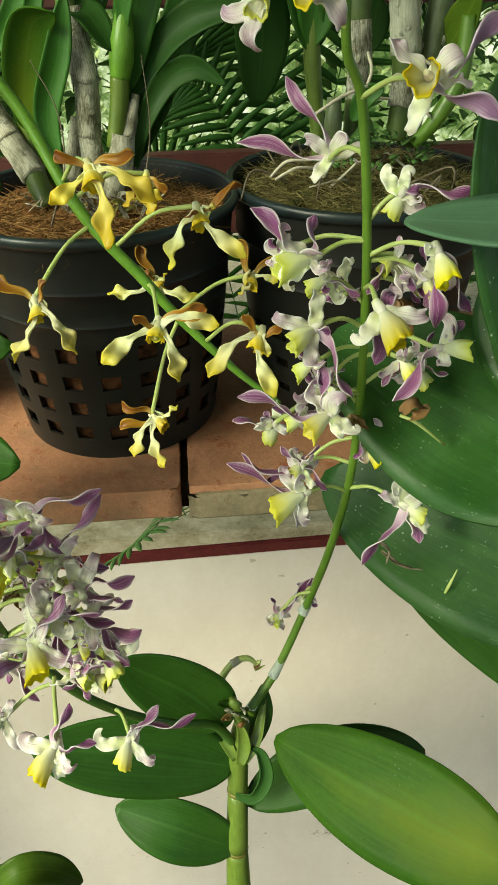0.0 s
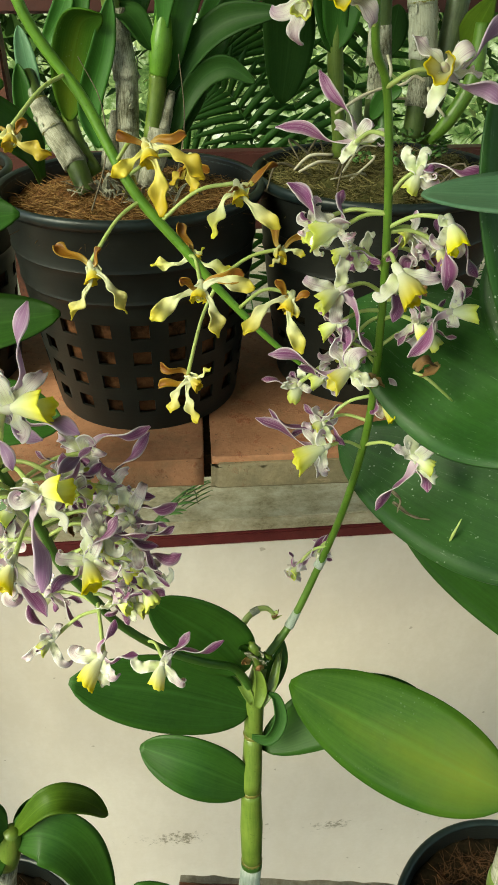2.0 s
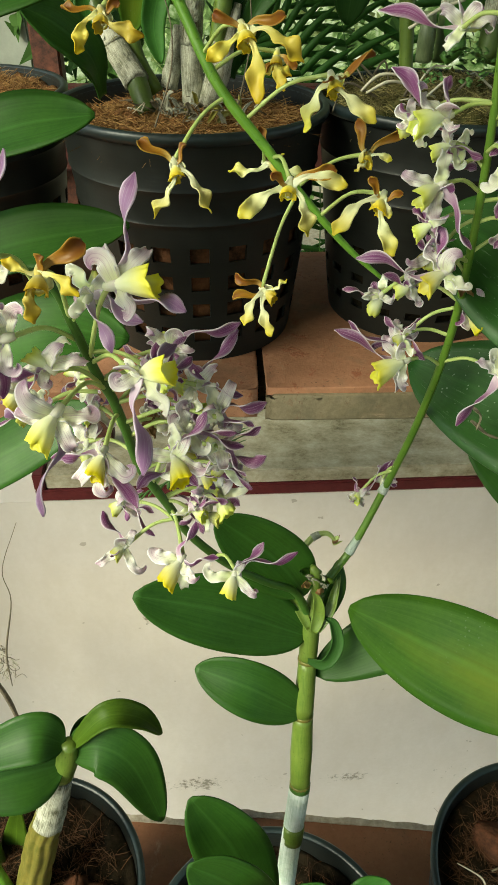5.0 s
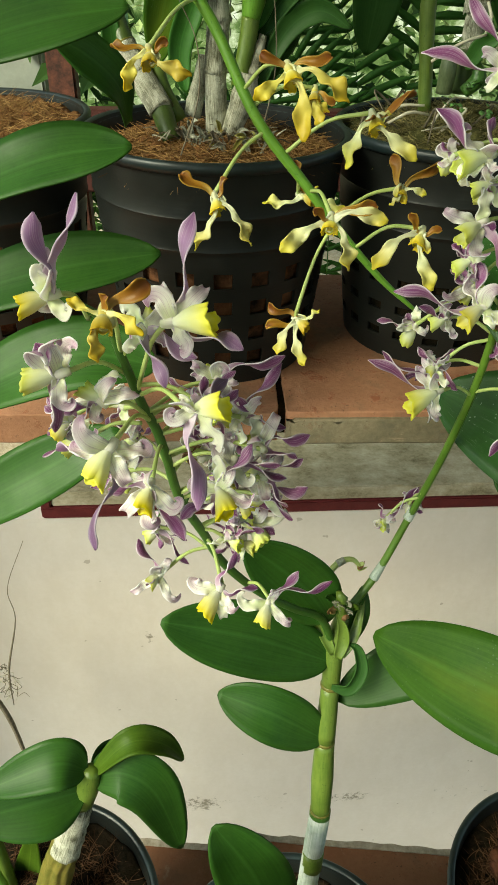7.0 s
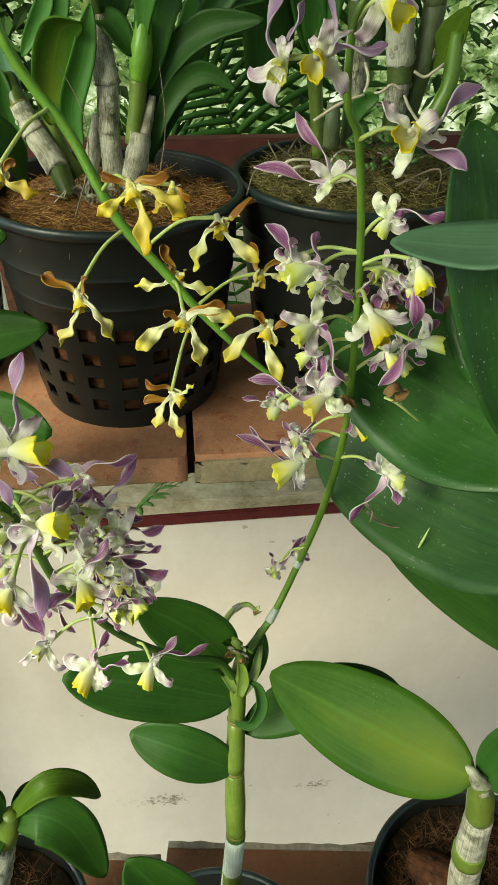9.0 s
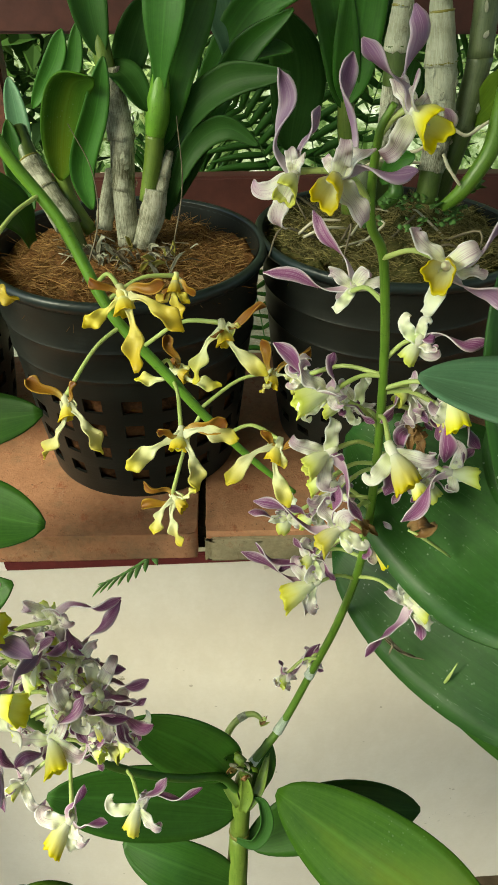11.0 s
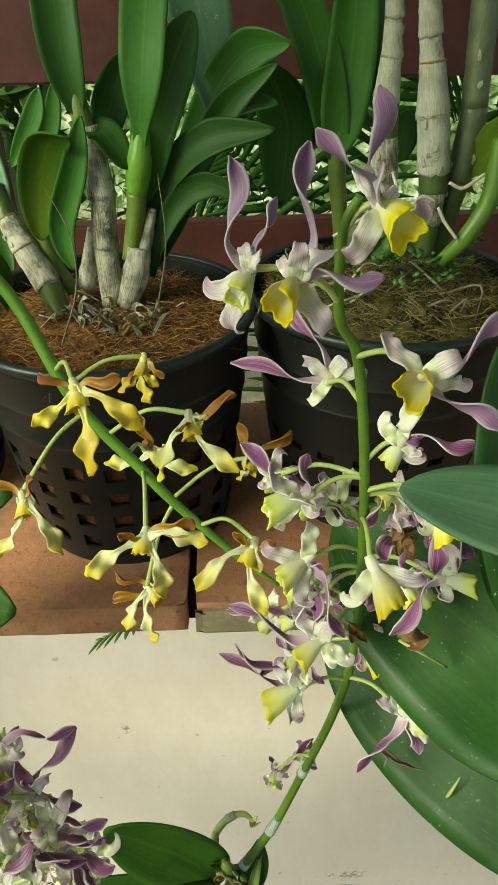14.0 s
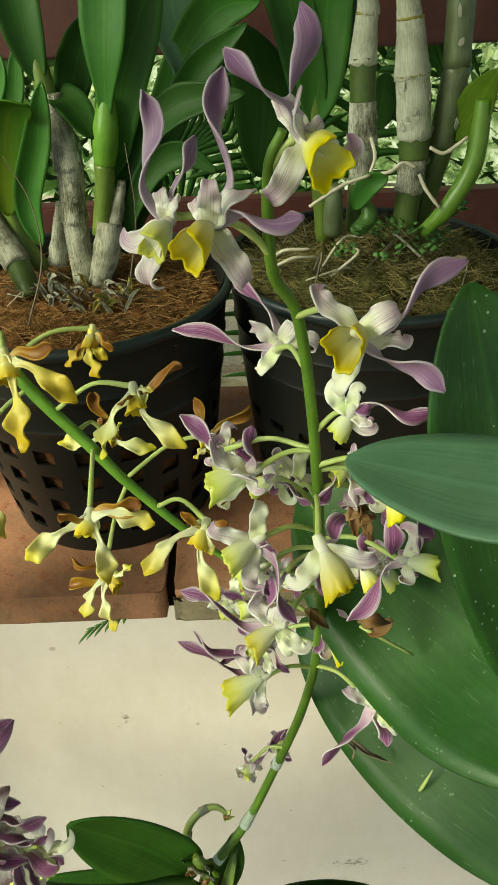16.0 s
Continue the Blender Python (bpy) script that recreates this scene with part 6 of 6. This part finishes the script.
def joint(p, low, high, r_low, r_high, mat, ragged=0.0, label="", flakes=0, collar=True):
    """One joint of a cane: a sleeve that is wider and torn at its lower edge, with a ring on top."""
    low, high = Vector(low), Vector(high)
    rng = random.Random(int(1e5 * (r_low + abs(low.x) + low.z)))
    axis = (high - low).normalized()
    bm = tube([low, low.lerp(high, 0.5), high], [r_low, (r_low + r_high) * 0.5, r_high], 6, 22, wobble=0.02, rng=rng)
    for v in bm.verts:
        h = (v.co - low).dot(axis) / (high - low).length
        side = (v.co - low) - axis * (v.co - low).dot(axis)
        n = noise.fractal(v.co * 160, 0.9, 2.0, 3)
        if h < 0.35 and side.length > 1e-4:
            v.co += axis * ragged * n * (1 - h / 0.35) + side.normalized() * ragged * 0.25 * abs(n) * (1 - h / 0.35)
        if side.length > 1e-4:
            v.co += side.normalized() * 0.0003 * n
    part("cane_joint", bm, mat, p, label)
    if collar and mat in (M_PAPER, M_SHEATH_GREY):
        part("collar", tube([high - axis * 0.0012, high, high + axis * 0.001], [r_high * 1.02, r_high * 1.07, r_high * 0.98], 2, 18, wobble=0.05, rng=rng), M_NODE, p, "yellow-brown ring at the joint")
    for _ in range(flakes):
        a = rng.uniform(-2.4, 0.6)
        h = rng.uniform(0.05, 0.95)
        o = Vector((math.cos(a), math.sin(a), 0))
        c = low.lerp(high, h) + o * (r_low + (r_high - r_low) * h + 0.0004)
        d = (axis + o.cross(axis) * rng.uniform(-0.7, 0.7)).normalized() * rng.uniform(0.004, 0.011)
        part("flake", ribbon([c - d * 0.5, c + o * 0.0008, c + d * 0.5 + o * rng.uniform(0.0003, 0.0014)], rng.uniform(0.0025, 0.005), o, oval, rng.uniform(-0.5, 0.5), 0.3, 0.3, 2, 3, 4, 0.0004), M_SHEATH_GREY, p, "peeling flake")


PG, PW, PS, CD = M_PAPER_GREY, M_PAPER, M_SHEATH_GREY, M_CANE_DARK
for low, high, r0, r1, mat, rag, fl in (
    ((0.182, 0.975, 1.087), (0.183, 0.978, 1.141), 0.0098, 0.0105, CD, 0, 0),
    ((0.184, 0.977, 1.131), (0.184, 0.98, 1.169), 0.0113, 0.0105, PG, 0.004, 3),
    ((0.184, 0.98, 1.166), (0.182, 0.982, 1.202), 0.0137, 0.0121, PG, 0.006, 6),
    ((0.182, 0.982, 1.2), (0.18, 0.985, 1.236), 0.0115, 0.0119, CD, 0, 0),
    ((0.18, 0.985, 1.231), (0.181, 0.988, 1.269), 0.0126, 0.0092, PS, 0.004, 1),
    ((0.182, 0.988, 1.267), (0.18, 0.99, 1.3), 0.0098, 0.0074, PS, 0.003, 2),
    ((0.181, 0.99, 1.298), (0.178, 0.992, 1.334), 0.0086, 0.0070, PS, 0.003, 0),
    ((0.228, 0.965, 1.094), (0.23, 0.968, 1.134), 0.0116, 0.0116, CD, 0, 0),
    ((0.229, 0.967, 1.126), (0.231, 0.97, 1.157), 0.0133, 0.0125, PG, 0.004, 3),
    ((0.231, 0.97, 1.155), (0.23, 0.972, 1.178), 0.0133, 0.0142, CD, 0, 0),
    ((0.23, 0.972, 1.173), (0.223, 0.975, 1.224), 0.0153, 0.0148, PS, 0.004, 9),
    ((0.223, 0.975, 1.221), (0.217, 0.978, 1.266), 0.0157, 0.0110, PS, 0.003, 1),
    ((0.218, 0.978, 1.257), (0.212, 0.98, 1.288), 0.0116, 0.0090, PS, 0.006, 3),
    ((0.213, 0.98, 1.286), (0.206, 0.983, 1.33), 0.0108, 0.0086, PS, 0.004, 0),
    ((0.242, 0.985, 1.084), (0.258, 0.988, 1.165), 0.0105, 0.0118, CD, 0, 0),
    ((0.257, 0.988, 1.16), (0.263, 0.99, 1.228), 0.0122, 0.0122, M_CANE_GREY, 0.003, 3),
    ((0.262, 0.99, 1.226), (0.259, 1, 1.322), 0.012, 0.0125, M_CANE_GREY, 0.002, 2),
):
    joint(old, low, high, r0, r1, mat, rag, "peeling papery sheath" if rag else "bare green joint", fl)
part("shoot", tube([(0.244, 0.95, 1.093), (0.261, 0.945, 1.115), (0.279, 0.948, 1.148), (0.283, 0.952, 1.176), (0.283, 0.955, 1.207)], [0.006, 0.0082, 0.0088, 0.0088, 0.007], 8, 14), M_STEM_MAIN, old, "green new shoot")
part("cane", tube([(0.159, 0.955, 1.091), (0.159, 0.952, 1.114), (0.159, 0.955, 1.137)], [0.009, 0.0095, 0.007], 6, 12), M_CANE_GREY, old, "short grey-green stump")
part("cane", tube([(0.181, 0.955, 1.092), (0.193, 0.952, 1.107), (0.186, 0.955, 1.124)], [0.007, 0.009, 0.004], 6, 12), M_STEM_DARK, old, "short green shoot")
leaf(old, [(0.267, 0.985, 1.169), (0.278, 0.97, 1.191), (0.29, 0.95, 1.23)], 0.036, (-0.3, -0.8, 0.5), M_LEAF_OLIVE, fold=0.25, shape=S)
for pts in ([(0.24, 0.94, 1.172), (0.252, 0.94, 1.167), (0.263, 0.942, 1.173), (0.272, 0.945, 1.179)], [(0.193, 0.945, 1.148), (0.208, 0.94, 1.152), (0.219, 0.945, 1.158), (0.23, 0.945, 1.154)], [(0.19, 0.96, 1.176), (0.194, 0.95, 1.162), (0.19, 0.948, 1.147)], [(0.234, 0.945, 1.148), (0.241, 0.94, 1.136), (0.254, 0.935, 1.121)], [(0.136, 0.93, 1.124), (0.165, 0.935, 1.141), (0.19, 0.94, 1.149)]):
    part("root", tube(pts, [0.0016, 0.0018, 0.0014], 6, 7, wobble=0.1, rng=random.Random(9)), M_ROOT, old, "pale aerial root")
for low, high, r0, r1, rag, fl in (
    ((-0.093, 0.95, 1.042), (-0.094, 0.951, 1.107), 0.0125, 0.0118, 0.003, 4),
    ((-0.094, 0.951, 1.102), (-0.09, 0.953, 1.158), 0.0125, 0.0125, 0.004, 6),
    ((-0.091, 0.953, 1.153), (-0.097, 0.957, 1.217), 0.0142, 0.0105, 0.003, 3),
):
    joint(tall, low, high, r0, r1, M_PAPER_GREY, rag, "grey fibrous sheath", fl, False)
joint(tall, (-0.14, 0.918, 1.04), (-0.154, 0.932, 1.071), 0.0105, 0.0125, M_CANE_DARK)
joint(tall, (-0.153, 0.931, 1.068), (-0.178, 0.948, 1.101), 0.0145, 0.0138, M_PAPER, 0.004, "torn white sheath", 5)
joint(tall, (-0.177, 0.947, 1.1), (-0.195, 0.961, 1.127), 0.0142, 0.012, M_PAPER, 0.004, "torn grey sheath", 5)
joint(tall, (-0.194, 0.96, 1.126), (-0.208, 0.975, 1.155), 0.011, 0.009, M_CANE_DARK)
leaf(tall, [(-0.197, 0.96, 1.13), (-0.206, 0.978, 1.16), (-0.216, 1.0, 1.198)], 0.022, (0.3, -0.8, 0.5), M_LEAF_WAXY, fold=0.3)
leaf(tall, [(-0.19, 0.932, 1.08), (-0.205, 0.948, 1.12), (-0.212, 0.965, 1.165)], 0.024, (0.4, -0.8, 0.4), M_LEAF_STRAP, fold=0.3)
leaf(tall, [(-0.05, 0.955, 1.07), (-0.034, 0.958, 1.116), (-0.012, 0.962, 1.15), (0.018, 0.958, 1.164), (0.05, 0.95, 1.15)], 0.025, (0.2, -0.5, 0.85), M_LEAF_DARK, fold=0.35, shape=strap_shape)
for k in range(34):
    rng = random.Random(1200 + k)
    a = Vector((rng.uniform(-0.125, -0.035), rng.uniform(0.885, 0.945), 1.036))
    d = Vector((rng.uniform(-0.9, 0.9), rng.uniform(-0.7, 0.3), rng.uniform(0.3, 1.4))).normalized() * rng.uniform(0.014, 0.034)
    b = a + d * 0.55 + Vector((rng.uniform(-0.004, 0.004), 0, 0.004))
    part("dry_scale", ribbon([a, b, a + d + Vector((0, 0, -0.004))], rng.uniform(0.003, 0.0085), NEAR, lance, rng.uniform(-2, 2), 0.5, 0.35, 2, 4, 5, 0.0005, rng.uniform(0, 6), 0.8), (M_PAPER, M_PAPER, M_TWIG, M_NODE)[k % 4], tall, "torn dry sheath at the cane's foot")
part("cane", tube([(0.152, 1.02, 1.06), (0.146, 1.025, 1.114), (0.14, 1.028, 1.161), (0.138, 1.028, 1.205)], [0.008, 0.0085, 0.0095, 0.008], 6, 12), M_CANE, old, "green leafy cane")
leaf(old, [(0.137, 1.024, 1.17), (0.132, 1.022, 1.206), (0.114, 1.02, 1.274), (0.088, 1.01, 1.33), (0.06, 1.0, 1.38)], 0.04, (0.1, -0.95, 0.2), M_LEAF_STRAP, fold=0.35)
leaf(old, [(0.139, 1.022, 1.175), (0.143, 1.02, 1.22), (0.148, 1.018, 1.29), (0.146, 1.01, 1.4)], 0.046, (0, -0.95, 0.2), M_LEAF_STRAP, fold=0.35)
leaf(old, [(0.142, 1.03, 1.17), (0.153, 1.035, 1.22), (0.168, 1.04, 1.29), (0.184, 1.04, 1.36)], 0.034, (-0.3, -0.9, 0.2), M_LEAF_DARK, fold=0.35)
leaf(old, [(0.08, 1.08, 1.109), (0.086, 1.07, 1.196), (0.066, 1.05, 1.258)], 0.06, (0, -0.9, 0.4), M_LEAF_DARK, fold=0.2)
leaf(old, [(0.178, 0.95, 1.115), (0.189, 0.945, 1.138), (0.206, 0.94, 1.147)], 0.02, (0, -0.8, 0.5), M_LEAF_STRAP, fold=0.2)
leaf(old, [(0.2, 1.02, 1.17), (0.202, 1.02, 1.195), (0.205, 1.02, 1.219)], 0.03, (0, -0.8, 0.5), M_LEAF_DARK, fold=0.2)
for k in range(12):
    rng = random.Random(400 + k)
    a = Vector((0.19 + rng.uniform(-0.09, 0.1), 0.98 + rng.uniform(-0.07, 0.05), 1.052))
    b = a + Vector((rng.uniform(-0.04, 0.04), rng.uniform(-0.03, 0.02), rng.uniform(0.004, 0.03)))
    c = b + Vector((rng.uniform(-0.04, 0.04), rng.uniform(-0.04, 0.02), rng.uniform(-0.03, 0.005)))
    part("root", tube([a, b, c], [0.0015, 0.0013, 0.0008], 4, 6), M_ROOT if k % 3 == 0 else M_TWIG, old, "pale aerial root")


def sprigs(parent, places, seed):
    """Tiny green weeds on the filling."""
    rng = random.Random(seed)
    for x, y, z in places:
        bm = bmesh.new()
        for _ in range(14):
            a = rng.uniform(0, 6.28)
            p = Vector((x + rng.uniform(-0.012, 0.012), y + rng.uniform(-0.01, 0.01), z + rng.uniform(0, 0.012)))
            d = Vector((math.cos(a), math.sin(a), 0.6)) * rng.uniform(0.004, 0.008)
            s = d.cross(Vector((0, 0, 1),)).normalized() * d.length * 0.5
            sheet([[p - s * 0.2, p, p + s * 0.2], [p + d * 0.5 - s, p + d * 0.5 + Vector((0, 0, 0.001),), p + d * 0.5 + s], [p + d - s * 0.2, p + d, p + d + s * 0.2]], 0.0004, bm)
        part("weed", bm, M_FERN, parent, "tiny green weed sprig")["kind"] = "stuff"


for x, y, z, turn, seed in ((0.196, 0.93, 1.043, 82, 3.0), (0.228, 0.928, 1.042, 94, 5.0)):
    ob = part("husk_block", husk_shape(seed, 0.044, 0.034, 0.014), M_OLD_COIR, old, "mossy weathered husk block")
    ob.matrix_basis = Matrix.Translation(-old.location) @ pose(x, y, z, 24, 0, turn)
for pts in ([(0.095, 0.945, 1.062), (0.112, 0.938, 1.079), (0.138, 0.94, 1.08)], [(0.1, 0.935, 1.062), (0.122, 0.932, 1.074), (0.145, 0.945, 1.07)], [(0.178, 0.965, 1.125), (0.198, 0.962, 1.134), (0.224, 0.965, 1.133)]):
    part("root", tube(pts, [0.0016, 0.0018, 0.0013], 6, 7, wobble=0.1, rng=random.Random(11)), M_ROOT, old, "pale aerial root")
sprigs(old, [(0.176, 0.945, 1.07), (0.214, 0.94, 1.068), (0.252, 0.95, 1.072), (0.262, 0.955, 1.08), (0.226, 0.95, 1.091), (0.187, 0.94, 1.095), (0.273, 0.96, 1.108), (0.207, 0.945, 1.09)], 7)

sprigs(stout, [(-0.2, 0.33, 0.28), (-0.26, 0.36, 0.282), (-0.17, 0.37, 0.28)], 8)

# ---------------------------------------------------------------- ferns and garden


def frond(parent, points, width, pinnae=30, facing=(0, -0.6, 0.8), seed=0, material=None, broad=0.085):
    rng = random.Random(seed)
    line = curve_points(points, 10)
    part("frond_stem", tube(points, [0.0016, 0.0012, 0.0006], 8, 6), M_STEM_DARK, parent)
    fr = frames_along(line, facing)
    bm = bmesh.new()
    for k in range(pinnae):
        q = (k + 1) / (pinnae + 1)
        i = int(q * (len(line) - 1))
        t, s, m = fr[i]
        ln = width * (0.35 + 0.65 * math.sin(math.pi * min(1, 0.15 + q * 0.7))) * rng.uniform(0.9, 1.1)
        for sign in (-1, 1):
            d = (s * sign + t * 0.45).normalized()
            p = line[i]
            w = ln * broad
            droop = Vector((0, 0, -1),) * ln * 0.18
            rows = []
            for j in range(5):
                u = j / 4
                c = p + d * ln * u + droop * u * u
                ww = w * (1 - u) ** 0.5 * (0.9 if j else 0.5) + 0.0004
                rows.append([c - t * ww, c + m * ww * 0.25, c + t * ww])
            sheet(rows, 0.0005, bm)
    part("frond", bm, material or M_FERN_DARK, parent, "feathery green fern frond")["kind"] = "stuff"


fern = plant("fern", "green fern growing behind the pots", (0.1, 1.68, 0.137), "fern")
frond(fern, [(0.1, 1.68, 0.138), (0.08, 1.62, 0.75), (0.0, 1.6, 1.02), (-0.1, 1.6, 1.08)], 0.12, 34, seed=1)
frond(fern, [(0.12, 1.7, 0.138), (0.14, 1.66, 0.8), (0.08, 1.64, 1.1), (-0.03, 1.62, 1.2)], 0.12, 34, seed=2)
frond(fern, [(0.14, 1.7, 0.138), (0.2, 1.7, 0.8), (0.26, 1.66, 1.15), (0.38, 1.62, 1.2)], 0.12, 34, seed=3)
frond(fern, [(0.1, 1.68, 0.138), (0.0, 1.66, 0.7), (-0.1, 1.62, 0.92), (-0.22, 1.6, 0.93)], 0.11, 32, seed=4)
low_fern = plant("fern", "small green fern rooted on the concrete slab", (-0.1, 1.44, 0.137), "fern")
frond(low_fern, [(-0.1, 1.44, 0.137), (-0.095, 1.3, 0.3), (-0.125, 1.14, 0.362), (-0.18, 1.07, 0.362), (-0.24, 1.04, 0.345)], 0.062, 20, (0, -0.6, 0.8), 5, M_FERN, 0.16)


def foliage(name, count, low, high, size, material, label, seed):
    """A thicket of many small folded leaves."""
    rng = random.Random(seed)
    verts, faces = [], []
    for _ in range(count):
        c = Vector([rng.uniform(low[i], high[i]) for i in range(3)])
        if noise.noise(c * 2.4 + Vector((seed, 0, 0))) < -0.12 or (c.z < 0.55 and c.y < 3.3 and -0.2 < c.x < 0.25):
            continue
        d = Vector((rng.uniform(-1, 1), rng.uniform(-1, 1), rng.uniform(-0.8, 0.5))).normalized()
        ln = size * rng.uniform(0.5, 1.4)
        s = d.cross(Vector((rng.uniform(-0.5, 0.5), rng.uniform(-0.5, 0.5), 1))).normalized() * ln * 0.24
        up = s.cross(d).normalized() * ln * 0.07
        b = len(verts)
        verts += [c, c + d * ln * 0.4 + s + up, c + d * ln * 0.45, c + d * ln * 0.4 - s + up, c + d * ln]
        faces += [(b, b + 2, b + 1), (b, b + 3, b + 2), (b + 1, b + 2, b + 4), (b + 2, b + 3, b + 4)]
    me = bpy.data.meshes.new(name)
    me.from_pydata(verts, [], faces)
    me.materials.append(material)
    return tagged(new(name, me), label, "shrub", kind="stuff")


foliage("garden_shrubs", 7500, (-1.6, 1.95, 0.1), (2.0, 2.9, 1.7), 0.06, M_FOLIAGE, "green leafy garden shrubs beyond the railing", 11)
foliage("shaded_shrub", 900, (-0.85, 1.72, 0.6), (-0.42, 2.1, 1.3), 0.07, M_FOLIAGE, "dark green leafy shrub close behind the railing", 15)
foliage("sunlit_shrubs", 11000, (-2.2, 3.0, 0.1), (2.6, 4.2, 1.9), 0.06, M_FOLIAGE_PALE, "pale shrubs further away, sunlight put into their colour", 12)
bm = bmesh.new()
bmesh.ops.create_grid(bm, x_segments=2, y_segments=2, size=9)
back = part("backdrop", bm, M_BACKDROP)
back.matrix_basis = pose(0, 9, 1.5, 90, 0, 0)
tagged(back, "glowing backdrop painted as bright blurred garden distance", "backdrop", kind="structure")
bm = box((-0.8, 1.9, -2.05), (-0.607, 2.02, 2.2), 0.006)
tagged(part("pillar", bm, M_POST, smooth=False), "pale grey garden pillar behind the railing", "pillar", kind="structure")

# dry roots hanging before the wall
hang = plant("dry_root", "dry tangled root hanging in front of the wall", (-0.604, 1.1, -0.292), "root")
part("root", tube([(-0.523, 1.1, 0.195), (-0.586, 1.1, 0.041), (-0.588, 1.1, -0.067), (-0.642, 1.1, -0.27), (-0.658, 1.1, -0.422)], [0.0007, 0.0009, 0.0014, 0.003, 0.0012], 6, 6), M_TWIG, hang)
part("stick", tube([(-0.695, 1.08, -0.332), (-0.669, 1.08, -0.458), (-0.656, 1.08, -0.658)], [0.006, 0.0065, 0.005], 6, 9, wobble=0.12, rng=random.Random(2)), M_TWIG, hang, "dark dry stick")
for k in range(26):
    rng = random.Random(600 + k)
    p = [Vector((-0.649, 1.1, -0.319),) + Vector((rng.uniform(-0.02, 0.015), 0, rng.uniform(-0.045, 0.06)))]
    for _ in range(4):
        p.append(p[-1] + Vector((rng.uniform(-0.016, 0.016), rng.uniform(-0.01, 0.01), rng.uniform(-0.022, 0.012))))
    part("rootlet", tube(p, [0.0009, 0.0008, 0.0005], 5, 5), M_TWIG if k % 3 else M_ROOT, hang)
